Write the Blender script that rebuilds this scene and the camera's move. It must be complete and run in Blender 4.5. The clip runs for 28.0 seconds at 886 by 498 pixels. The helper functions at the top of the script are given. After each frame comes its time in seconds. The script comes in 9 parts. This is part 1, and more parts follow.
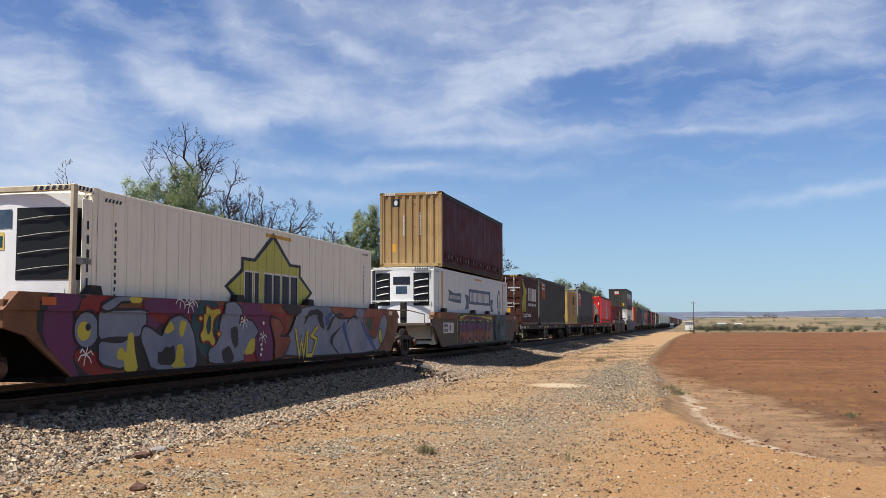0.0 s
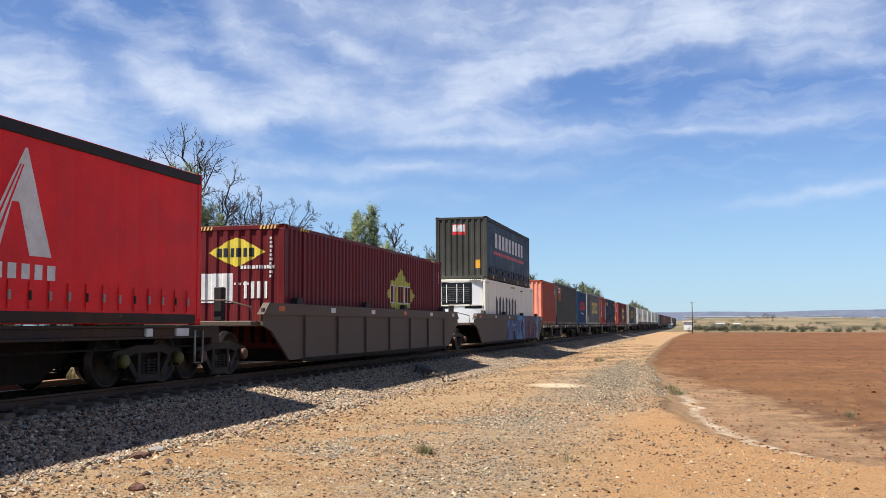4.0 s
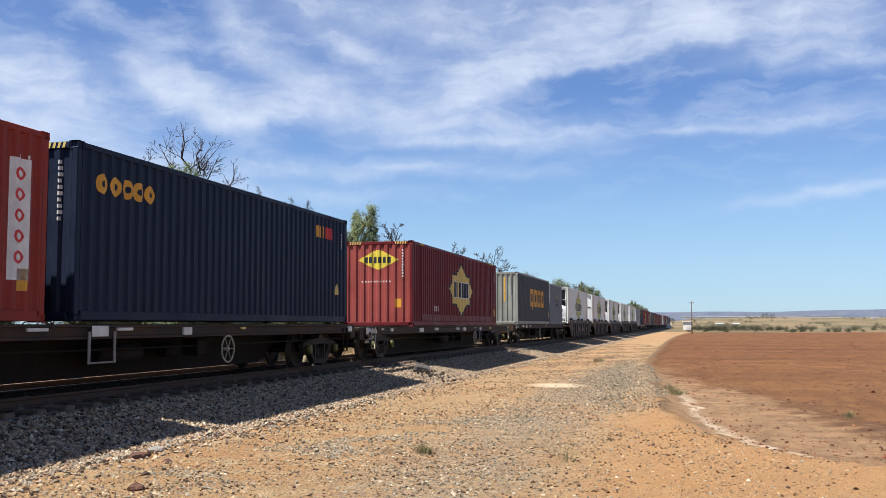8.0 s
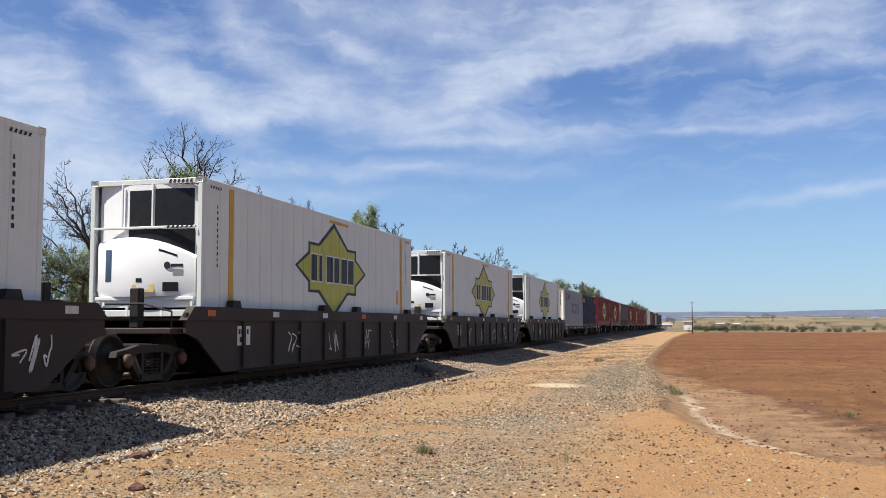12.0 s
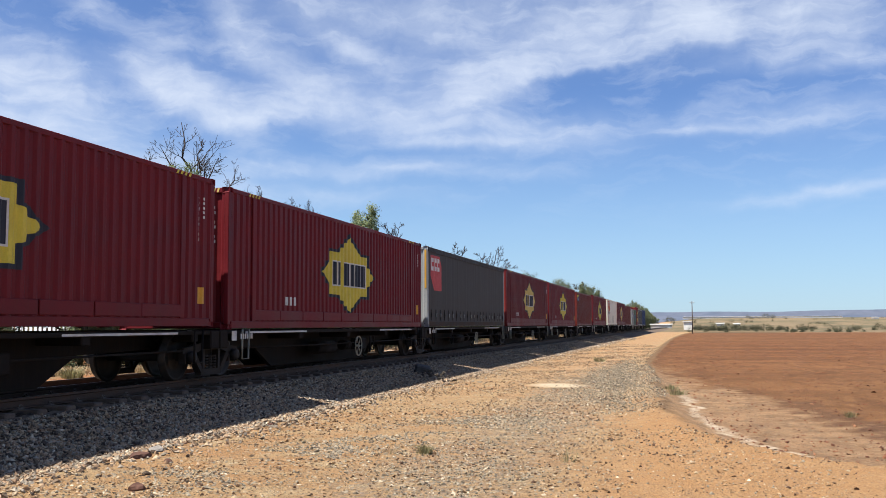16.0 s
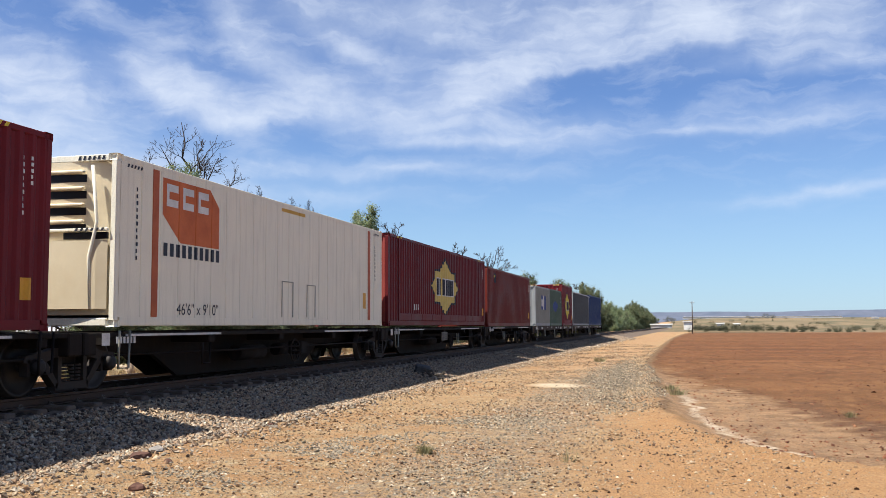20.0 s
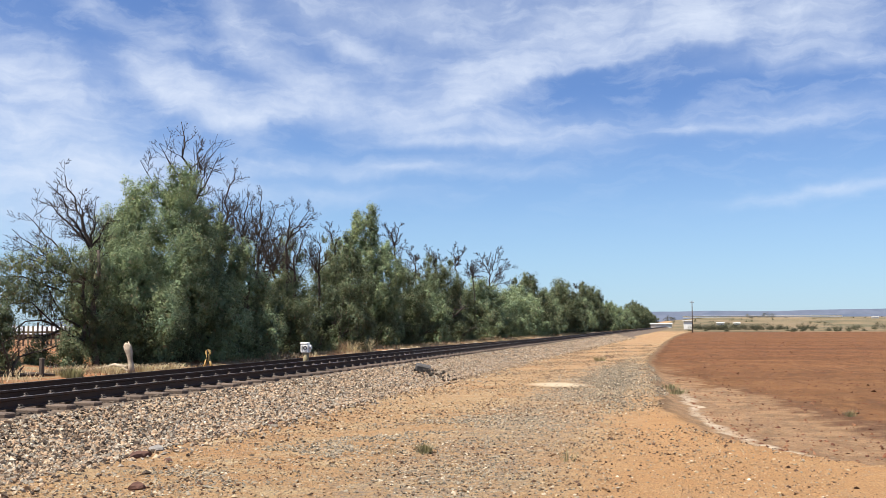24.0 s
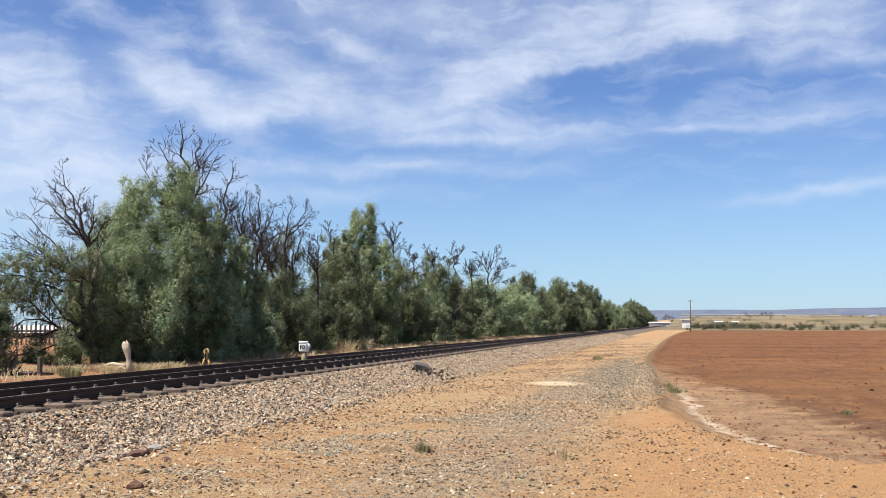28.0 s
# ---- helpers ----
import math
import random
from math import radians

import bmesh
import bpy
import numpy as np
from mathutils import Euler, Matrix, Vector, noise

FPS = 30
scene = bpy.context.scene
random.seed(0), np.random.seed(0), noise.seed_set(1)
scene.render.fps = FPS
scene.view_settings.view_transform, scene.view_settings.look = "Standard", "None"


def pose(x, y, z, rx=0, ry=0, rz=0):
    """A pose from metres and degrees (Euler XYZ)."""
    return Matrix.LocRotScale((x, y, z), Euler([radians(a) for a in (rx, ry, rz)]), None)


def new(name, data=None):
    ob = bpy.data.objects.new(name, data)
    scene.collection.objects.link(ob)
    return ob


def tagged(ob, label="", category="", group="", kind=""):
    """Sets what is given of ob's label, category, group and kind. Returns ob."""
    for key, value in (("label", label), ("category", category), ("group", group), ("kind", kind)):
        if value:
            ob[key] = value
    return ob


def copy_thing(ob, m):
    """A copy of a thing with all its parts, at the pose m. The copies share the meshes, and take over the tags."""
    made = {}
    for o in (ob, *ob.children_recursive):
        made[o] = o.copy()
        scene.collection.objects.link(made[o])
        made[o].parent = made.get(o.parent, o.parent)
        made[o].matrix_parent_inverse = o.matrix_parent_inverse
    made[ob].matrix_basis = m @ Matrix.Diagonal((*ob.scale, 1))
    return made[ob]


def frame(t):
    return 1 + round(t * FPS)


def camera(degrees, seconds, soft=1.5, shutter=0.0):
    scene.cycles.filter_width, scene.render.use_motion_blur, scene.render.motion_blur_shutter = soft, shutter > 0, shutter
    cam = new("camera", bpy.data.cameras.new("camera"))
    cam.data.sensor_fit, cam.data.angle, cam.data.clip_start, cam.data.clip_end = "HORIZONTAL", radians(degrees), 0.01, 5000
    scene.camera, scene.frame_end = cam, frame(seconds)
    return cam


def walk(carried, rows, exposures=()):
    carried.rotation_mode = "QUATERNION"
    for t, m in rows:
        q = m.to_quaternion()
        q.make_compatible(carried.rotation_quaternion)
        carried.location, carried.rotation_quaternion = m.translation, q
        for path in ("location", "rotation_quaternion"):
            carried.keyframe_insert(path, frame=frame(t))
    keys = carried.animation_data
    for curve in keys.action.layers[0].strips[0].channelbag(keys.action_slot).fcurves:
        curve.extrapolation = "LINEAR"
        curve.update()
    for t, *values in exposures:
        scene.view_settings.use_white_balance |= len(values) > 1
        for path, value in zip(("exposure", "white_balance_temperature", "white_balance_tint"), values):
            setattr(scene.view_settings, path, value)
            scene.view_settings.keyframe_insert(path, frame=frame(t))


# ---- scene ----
import functools
import itertools

# ---- camera: hand-held on the spot, eye 1.65 m over the dirt track ----
EYE = Vector((0.0, 0.0, 1.65))
RAIL = 0.605         # rail head over the dirt
SPEED = 23.95        # the train, metres a second
cam = camera(49.56, 28.0, soft=0.85)


def aim(right, up):
    """Camera pose: base direction plus small turns in degrees."""
    return Matrix.Translation(EYE) @ (Euler((0, 0, radians(14.257 - right))).to_matrix().to_4x4()
                                      @ Euler((radians(94.549 + up), 0, 0)).to_matrix().to_4x4()
                                      @ Euler((0, 0, radians(-0.232))).to_matrix().to_4x4())


PX = 0.0337
WOBBLE = [(0, -3, 0), (1, -2.5, 0), (1.7, -1.5, 0), (2.6, -1, 0), (3.5, -1, 0), (5.5, 0.2, 0), (8, 0.2, 0),
          (8.6, -0.8, 0), (9.2, -0.8, 0), (9.7, 0.2, 0), (11.4, 0.2, 0), (12, -0.8, 0), (12.5, -0.8, 0), (14.5, 0.2, 0),
          (15.2, -0.7, 0), (18.2, -0.8, 0), (18.7, 0, 0), (19.1, 0.2, 0), (19.6, -0.8, 0), (21.5, -0.8, 0), (23.5, -0.9, -0.5),
          (24, -0.8, -1.3), (24.5, 0.2, -3), (25, -0.6, -3.4), (25.5, -0.5, -3.4), (26, 0.2, -3), (26.5, 1.6, -3),
          (27, 3.6, -3), (27.5, 3, -3.2), (28, 2, -3.4)]
walk(cam, [(t, aim(a * PX, b * PX)) for t, a, b in WOBBLE],
     [(0, 0.8), (0.5, 0.8), (1.3, 1.02), (9.8, 1.02), (10.6, 0.87), (12.5, 0.87), (14, 1.02), (28, 1.02)])
# ---- light ----
SUN_WAY = Vector((0.42, 0.34, -1.0)).normalized()
scene.view_settings.exposure = 1.02
SKY_POWER = 0.0536
HAZE = (4.6, 6.95, 8.75, 1)
CLOUD = (7.3, 8.05, 9.4, 1)
sun = new("sun", bpy.data.lights.new("sun", "SUN"))
sun.data.energy, sun.data.angle, sun.data.color = 4.9, radians(0.53), (1.0, 0.95, 0.87)
sun.matrix_world = Matrix.Translation((-40, -30, 90)) @ SUN_WAY.to_track_quat("-Z", "Y").to_matrix().to_4x4()


def nodes_of(tree):
    tree.nodes.clear()

    def add(kind, *links, **values):
        n = tree.nodes.new(kind)
        for k, v in values.items():
            if k.startswith("i_"):
                n.inputs[k[2:].replace("_", " ")].default_value = v
            else:
                setattr(n, k, v)
        for i, link in enumerate(links):
            if link is None:
                continue
            if isinstance(link, (int, float)):
                n.inputs[i].default_value = link
            elif isinstance(link, (tuple, list)):
                n.inputs[i].default_value = link
            else:
                tree.links.new(link, n.inputs[i])
        return n
    return add


# cirrus: azimuth, elevation, half length, width above and below its middle line, slant (all degrees), strength
CIRRUS = [(-28.8, 12.7, 2.89, 1.44, 0.82, -26, 1.1), (-31.3, 14.2, 1.67, 1.0, 1.0, -29, 0.45), (-25.2, 12.3, 2.32, 0.95, 0.52, 11, 0.6), (-38.0, 13.4, 3.74, 1.67, 1.48, -11, 0.75),
         (-37.7, 10.9, 3.81, 1.12, 1.05, -1, 0.62), (-35.3, 8.7, 6.65, 1.46, 1.73, -1, 0.7), (-35.7, 6.1, 6.1, 1.72, 1.72, -3, 0.42), (-26.1, 16.7, 2.44, 1.15, 1.15, -45, 0.5),
         (-22.9, 14.2, 2.41, 1.36, 1.11, -36, 0.48), (-19.5, 16.3, 2.91, 0.61, 0.61, -19, 0.4), (-19.0, 16.1, 1.87, 0.26, 0.26, -19, 0.12), (-32.8, 17.1, 3.9, 0.55, 0.55, -15, 0.26)]
VEIL = [(-18.8, 13.1, 4.33, 1.76, 1.15, -7, 0.42), (-12.6, 13.9, 2.78, 1.69, 1.24, 7, 0.5), (-12.2, 14.2, 2.19, 1.22, 1.22, 40, 0.35), (-9.4, 14.6, 1.84, 0.88, 0.36, 16, 0.65), (-4.6, 15.35, 3.2, 1.0, 0.26, 7, 0.4),
         (-7.2, 16.2, 3.51, 2.42, 0.79, 1, 0.5), (-13.6, 17.8, 3.98, 2.01, 1.57, 5, 0.38), (-3.4, 17.7, 3.84, 1.73, 1.39, -6, 0.45), (1.1, 16.9, 2.23, 1.86, 0.83, 5, 0.95),
         (2.5, 16.1, 1.65, 1.02, 0.49, 5, 0.45), (6.6, 17.2, 4.01, 1.58, 1.03, -8, 0.6), (5.6, 15.3, 3.39, 0.7, 0.55, 9, 0.33), (9.6, 14.3, 3.32, 0.45, 0.45, -1, 0.35)]
WISP = [(1.6, 11.1, 2.91, 0.25, 0.21, -2, 0.3), (6.0, 11.8, 6.93, 0.7, 0.78, 0, 0.24), (-15.0, 11.8, 5.5, 0.98, 0.8, -4, 0.33), (-13.5, 10.9, 4.12, 0.31, 0.27, 1, 0.38),
         (-7.9, 11.3, 4.27, 1.1, 0.96, -3, 0.33), (-20.5, 9.3, 6.57, 0.61, 0.48, 2, 0.28), (-16.6, 9.5, 2.15, 0.22, 0.22, 3, 0.28), (-22.1, 7.7, 6.5, 0.61, 0.61, 2, 0.18),
         (8.1, 7.3, 4.55, 0.34, 0.34, 5, 0.33), (-9.4, 9.1, 2.92, 0.44, 0.44, -2, 0.12), (-20.5, 18.5, 4.71, 1.33, 1.33, -3, 0.3)]
BEHIND = [(60, 25, 30, 8, 8, 10, 0.7), (-110, 30, 40, 10, 10, -8, 0.7), (170, 28, 50, 9, 9, 5, 0.7)]


def sky_world():
    w = bpy.data.worlds.new("sky")
    scene.world = w
    w.use_nodes = True
    add = nodes_of(w.node_tree)
    el = math.asin(-SUN_WAY.z)
    sky = add("ShaderNodeTexSky", sky_type="NISHITA", sun_disc=False, sun_elevation=el,
              sun_rotation=math.atan2(-SUN_WAY.x, -SUN_WAY.y), altitude=400, air_density=1.0, dust_density=0.25, ozone_density=2.5)
    tint = add("ShaderNodeMixRGB", 1.0, sky.outputs[0], (0.723, 0.893, 1.22, 1), blend_type="MULTIPLY").outputs[0]

    def m(op, a, b=0.0):
        return add("ShaderNodeMath", a, b, operation=op).outputs[0]

    def span(v, a, b, lo, hi):
        return add("ShaderNodeMapRange", v, a, b, lo, hi).outputs[0]
    way = add("ShaderNodeTexCoord").outputs["Generated"]
    xyz = add("ShaderNodeSeparateXYZ", way)
    az = m("MULTIPLY", m("ARCTAN2", xyz.outputs[0], xyz.outputs[1]), 57.29578)
    ele = m("MULTIPLY", m("ARCSINE", xyz.outputs[2]), 57.29578)
    flat = add("ShaderNodeCombineXYZ", az, ele, 0.0).outputs[0]

    def shifted(scale, amount, detail):
        """The sky's plane, pushed about unevenly by the wind."""
        n = add("ShaderNodeTexNoise", flat, i_Scale=scale, i_Detail=detail, i_Roughness=0.55)
        d = add("ShaderNodeVectorMath", n.outputs["Color"], (0.5, 0.5, 0.5), operation="SUBTRACT").outputs[0]
        d = add("ShaderNodeVectorMath", d, (amount * 1.4, amount, 0), operation="MULTIPLY").outputs[0]
        return add("ShaderNodeVectorMath", flat, d, operation="ADD").outputs[0]
    drift, ruffle = shifted(0.25, 2.3, 5.0), shifted(0.5, 0.8, 4.0)

    def fibres(slant, long, across, detail=8.0):
        v = add("ShaderNodeMapping", drift, i_Rotation=(0, 0, radians(-slant)), i_Scale=(long, across, 1)).outputs[0]
        return add("ShaderNodeTexNoise", v, i_Scale=1.0, i_Detail=detail, i_Roughness=0.58, i_Distortion=0.35).outputs[0]
    total = None
    for a0, e0, la, up, down, slant, power in CIRRUS + VEIL + WISP + BEHIND:
        src = ruffle if up < 0.5 else drift
        v = add("ShaderNodeMapping", src, vector_type="TEXTURE", i_Location=(a0, e0, 0), i_Rotation=(0, 0, radians(slant)), i_Scale=(la, up, 1e6)).outputs[0]
        back = add("ShaderNodeVectorMath", v, (-1, -up / down, 0), operation="MULTIPLY").outputs[0]
        v = add("ShaderNodeVectorMath", v, back, operation="MAXIMUM").outputs[0]
        q = add("ShaderNodeVectorMath", v, v, operation="DOT_PRODUCT").outputs["Value"]
        g = m("MULTIPLY", m("POWER", 0.4, q), power)
        total = g if total is None else m("ADD", total, g)
    # fibres fall to the right in the west and rise to the right in the east
    turn = span(az, -24.0, -12.0, 0.0, 1.0)
    fib = m("ADD", m("MULTIPLY", fibres(-24, 0.3, 0.95), m("SUBTRACT", 1.0, turn)), m("MULTIPLY", fibres(11, 0.24, 1.0), turn))
    puff = add("ShaderNodeTexNoise", drift, i_Scale=0.42, i_Detail=7.0, i_Roughness=0.6).outputs[0]
    fr = m("MULTIPLY", span(fib, 0.3, 0.7, 0.45, 1.45), span(puff, 0.32, 0.66, 0.55, 1.3))
    thin = m("MULTIPLY", span(fib, 0.48, 0.8, 0.0, 0.22), span(ele, 5.0, 13.0, 0.0, 1.0))
    dens = m("ADD", m("MULTIPLY", total, m("ADD", m("MULTIPLY", fr, 0.72), 0.28)), thin)
    dens = m("MULTIPLY", m("SUBTRACT", 1.0, m("POWER", 0.22, m("MAXIMUM", dens, 0.0))), 0.95)
    haze = add("ShaderNodeMapRange", ele, 0.0, 14.0, 0.5, 0.0, interpolation_type="SMOOTHSTEP").outputs[0]
    col = add("ShaderNodeMixRGB", haze, tint, HAZE).outputs[0]
    col = add("ShaderNodeMixRGB", dens, col, CLOUD).outputs[0]
    back = add("ShaderNodeBackground", col, SKY_POWER)
    add("ShaderNodeOutputWorld", back.outputs[0])


sky_world()
# ---- mesh helpers ----
class Geo:
    """Collects vertices and faces of one mesh."""

    def __init__(self):
        self.v, self.f, self.s = [], [], []

    def add(self, verts, faces, smooth=False):
        k = len(self.v)
        self.v += [tuple(p) for p in verts]
        self.f += [tuple(i + k for i in q) for q in faces]
        self.s += [smooth] * len(faces)
        return self

    def box(self, x0, x1, y0, y1, z0, z1):
        return self.add([(x, y, z) for x in (x0, x1) for y in (y0, y1) for z in (z0, z1)],
                        [(0, 1, 3, 2), (4, 6, 7, 5), (0, 4, 5, 1), (2, 3, 7, 6), (0, 2, 6, 4), (1, 5, 7, 3)])

    def cbox(self, x0, x1, y0, y1, z0, z1, c=0.01):
        """Box with bevelled edges."""
        c = min(c, (x1 - x0) / 2.5, (y1 - y0) / 2.5, (z1 - z0) / 2.5)
        lo, hi = (x0, y0, z0), (x1, y1, z1)
        verts, idx = [], {}
        for corner in itertools.product((0, 1), repeat=3):
            for a in range(3):
                p = []
                for b in range(3):
                    e = hi[b] if corner[b] else lo[b]
                    p.append(e if a == b else e + (-c if corner[b] else c))
                idx[corner, a] = len(verts)
                verts.append(p)
        faces = []
        for a in range(3):
            o = [b for b in range(3) if b != a]
            for side in (0, 1):
                ring = []
                for i, j in ((0, 0), (1, 0), (1, 1), (0, 1)):
                    k = [0, 0, 0]
                    k[a], k[o[0]], k[o[1]] = side, i, j
                    ring.append(idx[tuple(k), a])
                faces.append(ring)
            for i, j in itertools.product((0, 1), repeat=2):
                k0, k1 = [0, 0, 0], [0, 0, 0]
                k0[o[0]] = k1[o[0]] = i
                k0[o[1]] = k1[o[1]] = j
                k1[a] = 1
                faces.append([idx[tuple(k0), o[0]], idx[tuple(k1), o[0]], idx[tuple(k1), o[1]], idx[tuple(k0), o[1]]])
        for corner in itertools.product((0, 1), repeat=3):
            faces.append([idx[corner, a] for a in range(3)])
        return self.add(verts, faces)

    def tube(self, pts, radii, n=8, caps=True, smooth=True):
        """A round tube along points, with a radius at each."""
        rings, faces = [], []
        pts = [Vector(p) for p in pts]
        up = Vector((0.13, 0.37, 0.92))
        for i, p in enumerate(pts):
            d = (pts[min(i + 1, len(pts) - 1)] - pts[max(i - 1, 0)]).normalized()
            a = d.cross(up)
            a = d.cross(Vector((1, 0, 0))) if a.length < 0.1 else a
            a.normalize()
            b = d.cross(a)
            r = radii[i] if hasattr(radii, "__len__") else radii
            rings += [p + (a * math.cos(2 * math.pi * j / n) + b * math.sin(2 * math.pi * j / n)) * r for j in range(n)]
        for i in range(len(pts) - 1):
            for j in range(n):
                faces.append((i * n + j, i * n + (j + 1) % n, (i + 1) * n + (j + 1) % n, (i + 1) * n + j))
        k = len(self.v)
        self.add(rings, faces, smooth)
        if caps:
            self.f += [tuple(range(k, k + n))[::-1], tuple(range(k + len(rings) - n, k + len(rings)))]
            self.s += [False, False]
        return self

    def cyl(self, p0, p1, r, n=12, r1=None):
        return self.tube([p0, p1], [r, r if r1 is None else r1], n)

    def ring(self, c, axis, r0, r1, h, n=24):
        """A flat annulus with thickness h round an axis through c."""
        c, axis = Vector(c), Vector(axis).normalized()
        a = axis.orthogonal().normalized()
        b = axis.cross(a)
        verts, faces = [], []
        for j in range(n):
            d = a * math.cos(2 * math.pi * j / n) + b * math.sin(2 * math.pi * j / n)
            verts += [c + d * r0 - axis * h / 2, c + d * r1 - axis * h / 2, c + d * r1 + axis * h / 2, c + d * r0 + axis * h / 2]
        for j in range(n):
            k, m = 4 * j, 4 * ((j + 1) % n)
            faces += [(k + e, k + (e + 1) % 4, m + (e + 1) % 4, m + e) for e in range(4)]
        return self.add(verts, faces)

    def lathe(self, prof, c, axis, n=20):
        """Turns a profile of (along, radius) round an axis through c."""
        c, axis = Vector(c), Vector(axis).normalized()
        a = axis.orthogonal().normalized()
        b = axis.cross(a)
        verts, faces = [], []
        for h, r in prof:
            verts += [c + axis * h + (a * math.cos(2 * math.pi * j / n) + b * math.sin(2 * math.pi * j / n)) * r for j in range(n)]
        for i in range(len(prof) - 1):
            for j in range(n):
                faces.append((i * n + j, i * n + (j + 1) % n, (i + 1) * n + (j + 1) % n, (i + 1) * n + j))
        self.add(verts, faces, True)
        k = len(self.v) - len(verts)
        self.f += [tuple(range(k, k + n))[::-1], tuple(range(k + len(verts) - n, k + len(verts)))]
        self.s += [False, False]
        return self

    def prism(self, poly, axis, lo, hi):
        """A polygon drawn in the two other axes, pushed along axis 0, 1 or 2."""
        n = len(poly)
        verts = []
        for e in (lo, hi):
            for p, q in poly:
                verts.append({0: (e, p, q), 1: (p, e, q), 2: (p, q, e)}[axis])
        return self.add(verts, [tuple(range(n))[::-1], tuple(range(n, 2 * n))]
                        + [(i, (i + 1) % n, n + (i + 1) % n, n + i) for i in range(n)])

    def mesh(self, name, fix=True):
        me = bpy.data.meshes.new(name)
        me.from_pydata(self.v, [], self.f)
        me.polygons.foreach_set("use_smooth", self.s)
        if fix and len(self.f) < 60000:
            bm = bmesh.new()
            bm.from_mesh(me)
            bmesh.ops.recalc_face_normals(bm, faces=bm.faces)
            bm.to_mesh(me)
            bm.free()
        me.update()
        return me


def part(name, g, material, parent=None, label="", at=None, fix=True):
    """One mesh object, under a thing or a part."""
    me = g if isinstance(g, bpy.types.Mesh) else g.mesh(name, fix)
    if not me.materials:
        me.materials.append(material)
    ob = new(name, me)
    if parent is not None:
        ob.parent = parent
    if at is not None:
        ob.matrix_basis = at
    if label:
        ob["label"] = label
    return ob


def thing(name, label, category, group="", at=None):
    ob = new(name)
    ob.empty_display_size = 0.2
    if at is not None:
        ob.matrix_basis = at
    return tagged(ob, label, category, group)


# ---- the track's line ----
TRACK = 10.44        # metres from the eye to the track's middle


def line_x(y, off=0.0):
    """Where the line runs: nearly straight, bending a little right far off."""
    return -TRACK + off + 0.0022 * y + (1.0e-5 * y * y if y > 0 else 0.0)


def line_turn(y):
    return -math.degrees(math.atan(0.0022 + (2.0e-5 * y if y > 0 else 0.0)))


MOVING = []          # (thing, place along the train, height over the rail)


def rides(ob, s):
    """The thing rides on the train, s metres down the line at the start."""
    MOVING.append((ob, s, 0.0))
    ob.matrix_basis = pose(line_x(s), s, RAIL, 0, 0, line_turn(s))
    return ob
# ---- materials ----
def surface(name, c1, c2, scale=2.0, rough=0.6, bump=0.1, fine=60.0, metal=0.0, streak=None, spots=None, vary=0.0, spec=0.3, island=False):
    """A worn surface: two colours at a coarse scale, fine grain, runs of dirt, spots of rust or wear."""
    if max(c1) < 0.42:
        c1, c2 = tuple(0.8 * x for x in c1), tuple(0.8 * x for x in c2)
    m = bpy.data.materials.new(name)
    m.use_nodes = True
    add = nodes_of(m.node_tree)
    co = add("ShaderNodeTexCoord")
    n1 = add("ShaderNodeTexNoise", co.outputs["Object"], i_Scale=scale, i_Detail=6.0, i_Roughness=0.62)
    r1 = add("ShaderNodeMapRange", n1.outputs[0], 0.34, 0.66, 0.0, 1.0)
    col = add("ShaderNodeMixRGB", r1.outputs[0], (*c1, 1), (*c2, 1)).outputs[0]
    n2 = add("ShaderNodeTexNoise", co.outputs["Object"], i_Scale=fine, i_Detail=3.0)
    if streak:
        (sc, amount) = streak
        mp = add("ShaderNodeMapping", co.outputs["Object"], i_Scale=(9, 9, 0.5))
        n3 = add("ShaderNodeTexNoise", mp.outputs[0], i_Scale=1.0, i_Detail=5.0, i_Roughness=0.7)
        r3 = add("ShaderNodeMapRange", n3.outputs[0], 0.5, 0.78, 0.0, amount)
        col = add("ShaderNodeMixRGB", r3.outputs[0], col, (*sc, 1)).outputs[0]
    if spots:
        (pc, amount, size) = spots
        n4 = add("ShaderNodeTexNoise", co.outputs["Object"], i_Scale=size, i_Detail=8.0, i_Roughness=0.7)
        r4 = add("ShaderNodeMapRange", n4.outputs[0], 0.72 - amount, 0.78 - amount, 0.0, 0.9)
        col = add("ShaderNodeMixRGB", r4.outputs[0], col, (*pc, 1)).outputs[0]
    if vary:
        rnd = add("ShaderNodeNewGeometry").outputs["Random Per Island"] if island else add("ShaderNodeObjectInfo").outputs["Random"]
        rv = add("ShaderNodeMapRange", rnd, 0.0, 1.0, 1 - vary, 1 + vary)
        col = add("ShaderNodeHueSaturation", None, None, rv.outputs[0], None, col).outputs[0]
    g = add("ShaderNodeMapRange", n2.outputs[0], 0.3, 0.7, 0.9, 1.08)
    col = add("ShaderNodeHueSaturation", None, None, g.outputs[0], None, col).outputs[0]
    rr = add("ShaderNodeMapRange", n1.outputs[0], 0.3, 0.7, rough - 0.1, min(1.0, rough + 0.12))
    b = add("ShaderNodeBump", i_Strength=bump, i_Distance=0.02)
    m.node_tree.links.new(n2.outputs[0], b.inputs["Height"])
    p = add("ShaderNodeBsdfPrincipled", col, i_Metallic=metal)
    p.inputs["Specular IOR Level"].default_value = spec
    m.node_tree.links.new(rr.outputs[0], p.inputs["Roughness"])
    m.node_tree.links.new(b.outputs[0], p.inputs["Normal"])
    add("ShaderNodeOutputMaterial", p.outputs[0])
    return m


RUST, DUST, SOOT = (0.16, 0.06, 0.025), (0.3, 0.22, 0.15), (0.03, 0.027, 0.025)


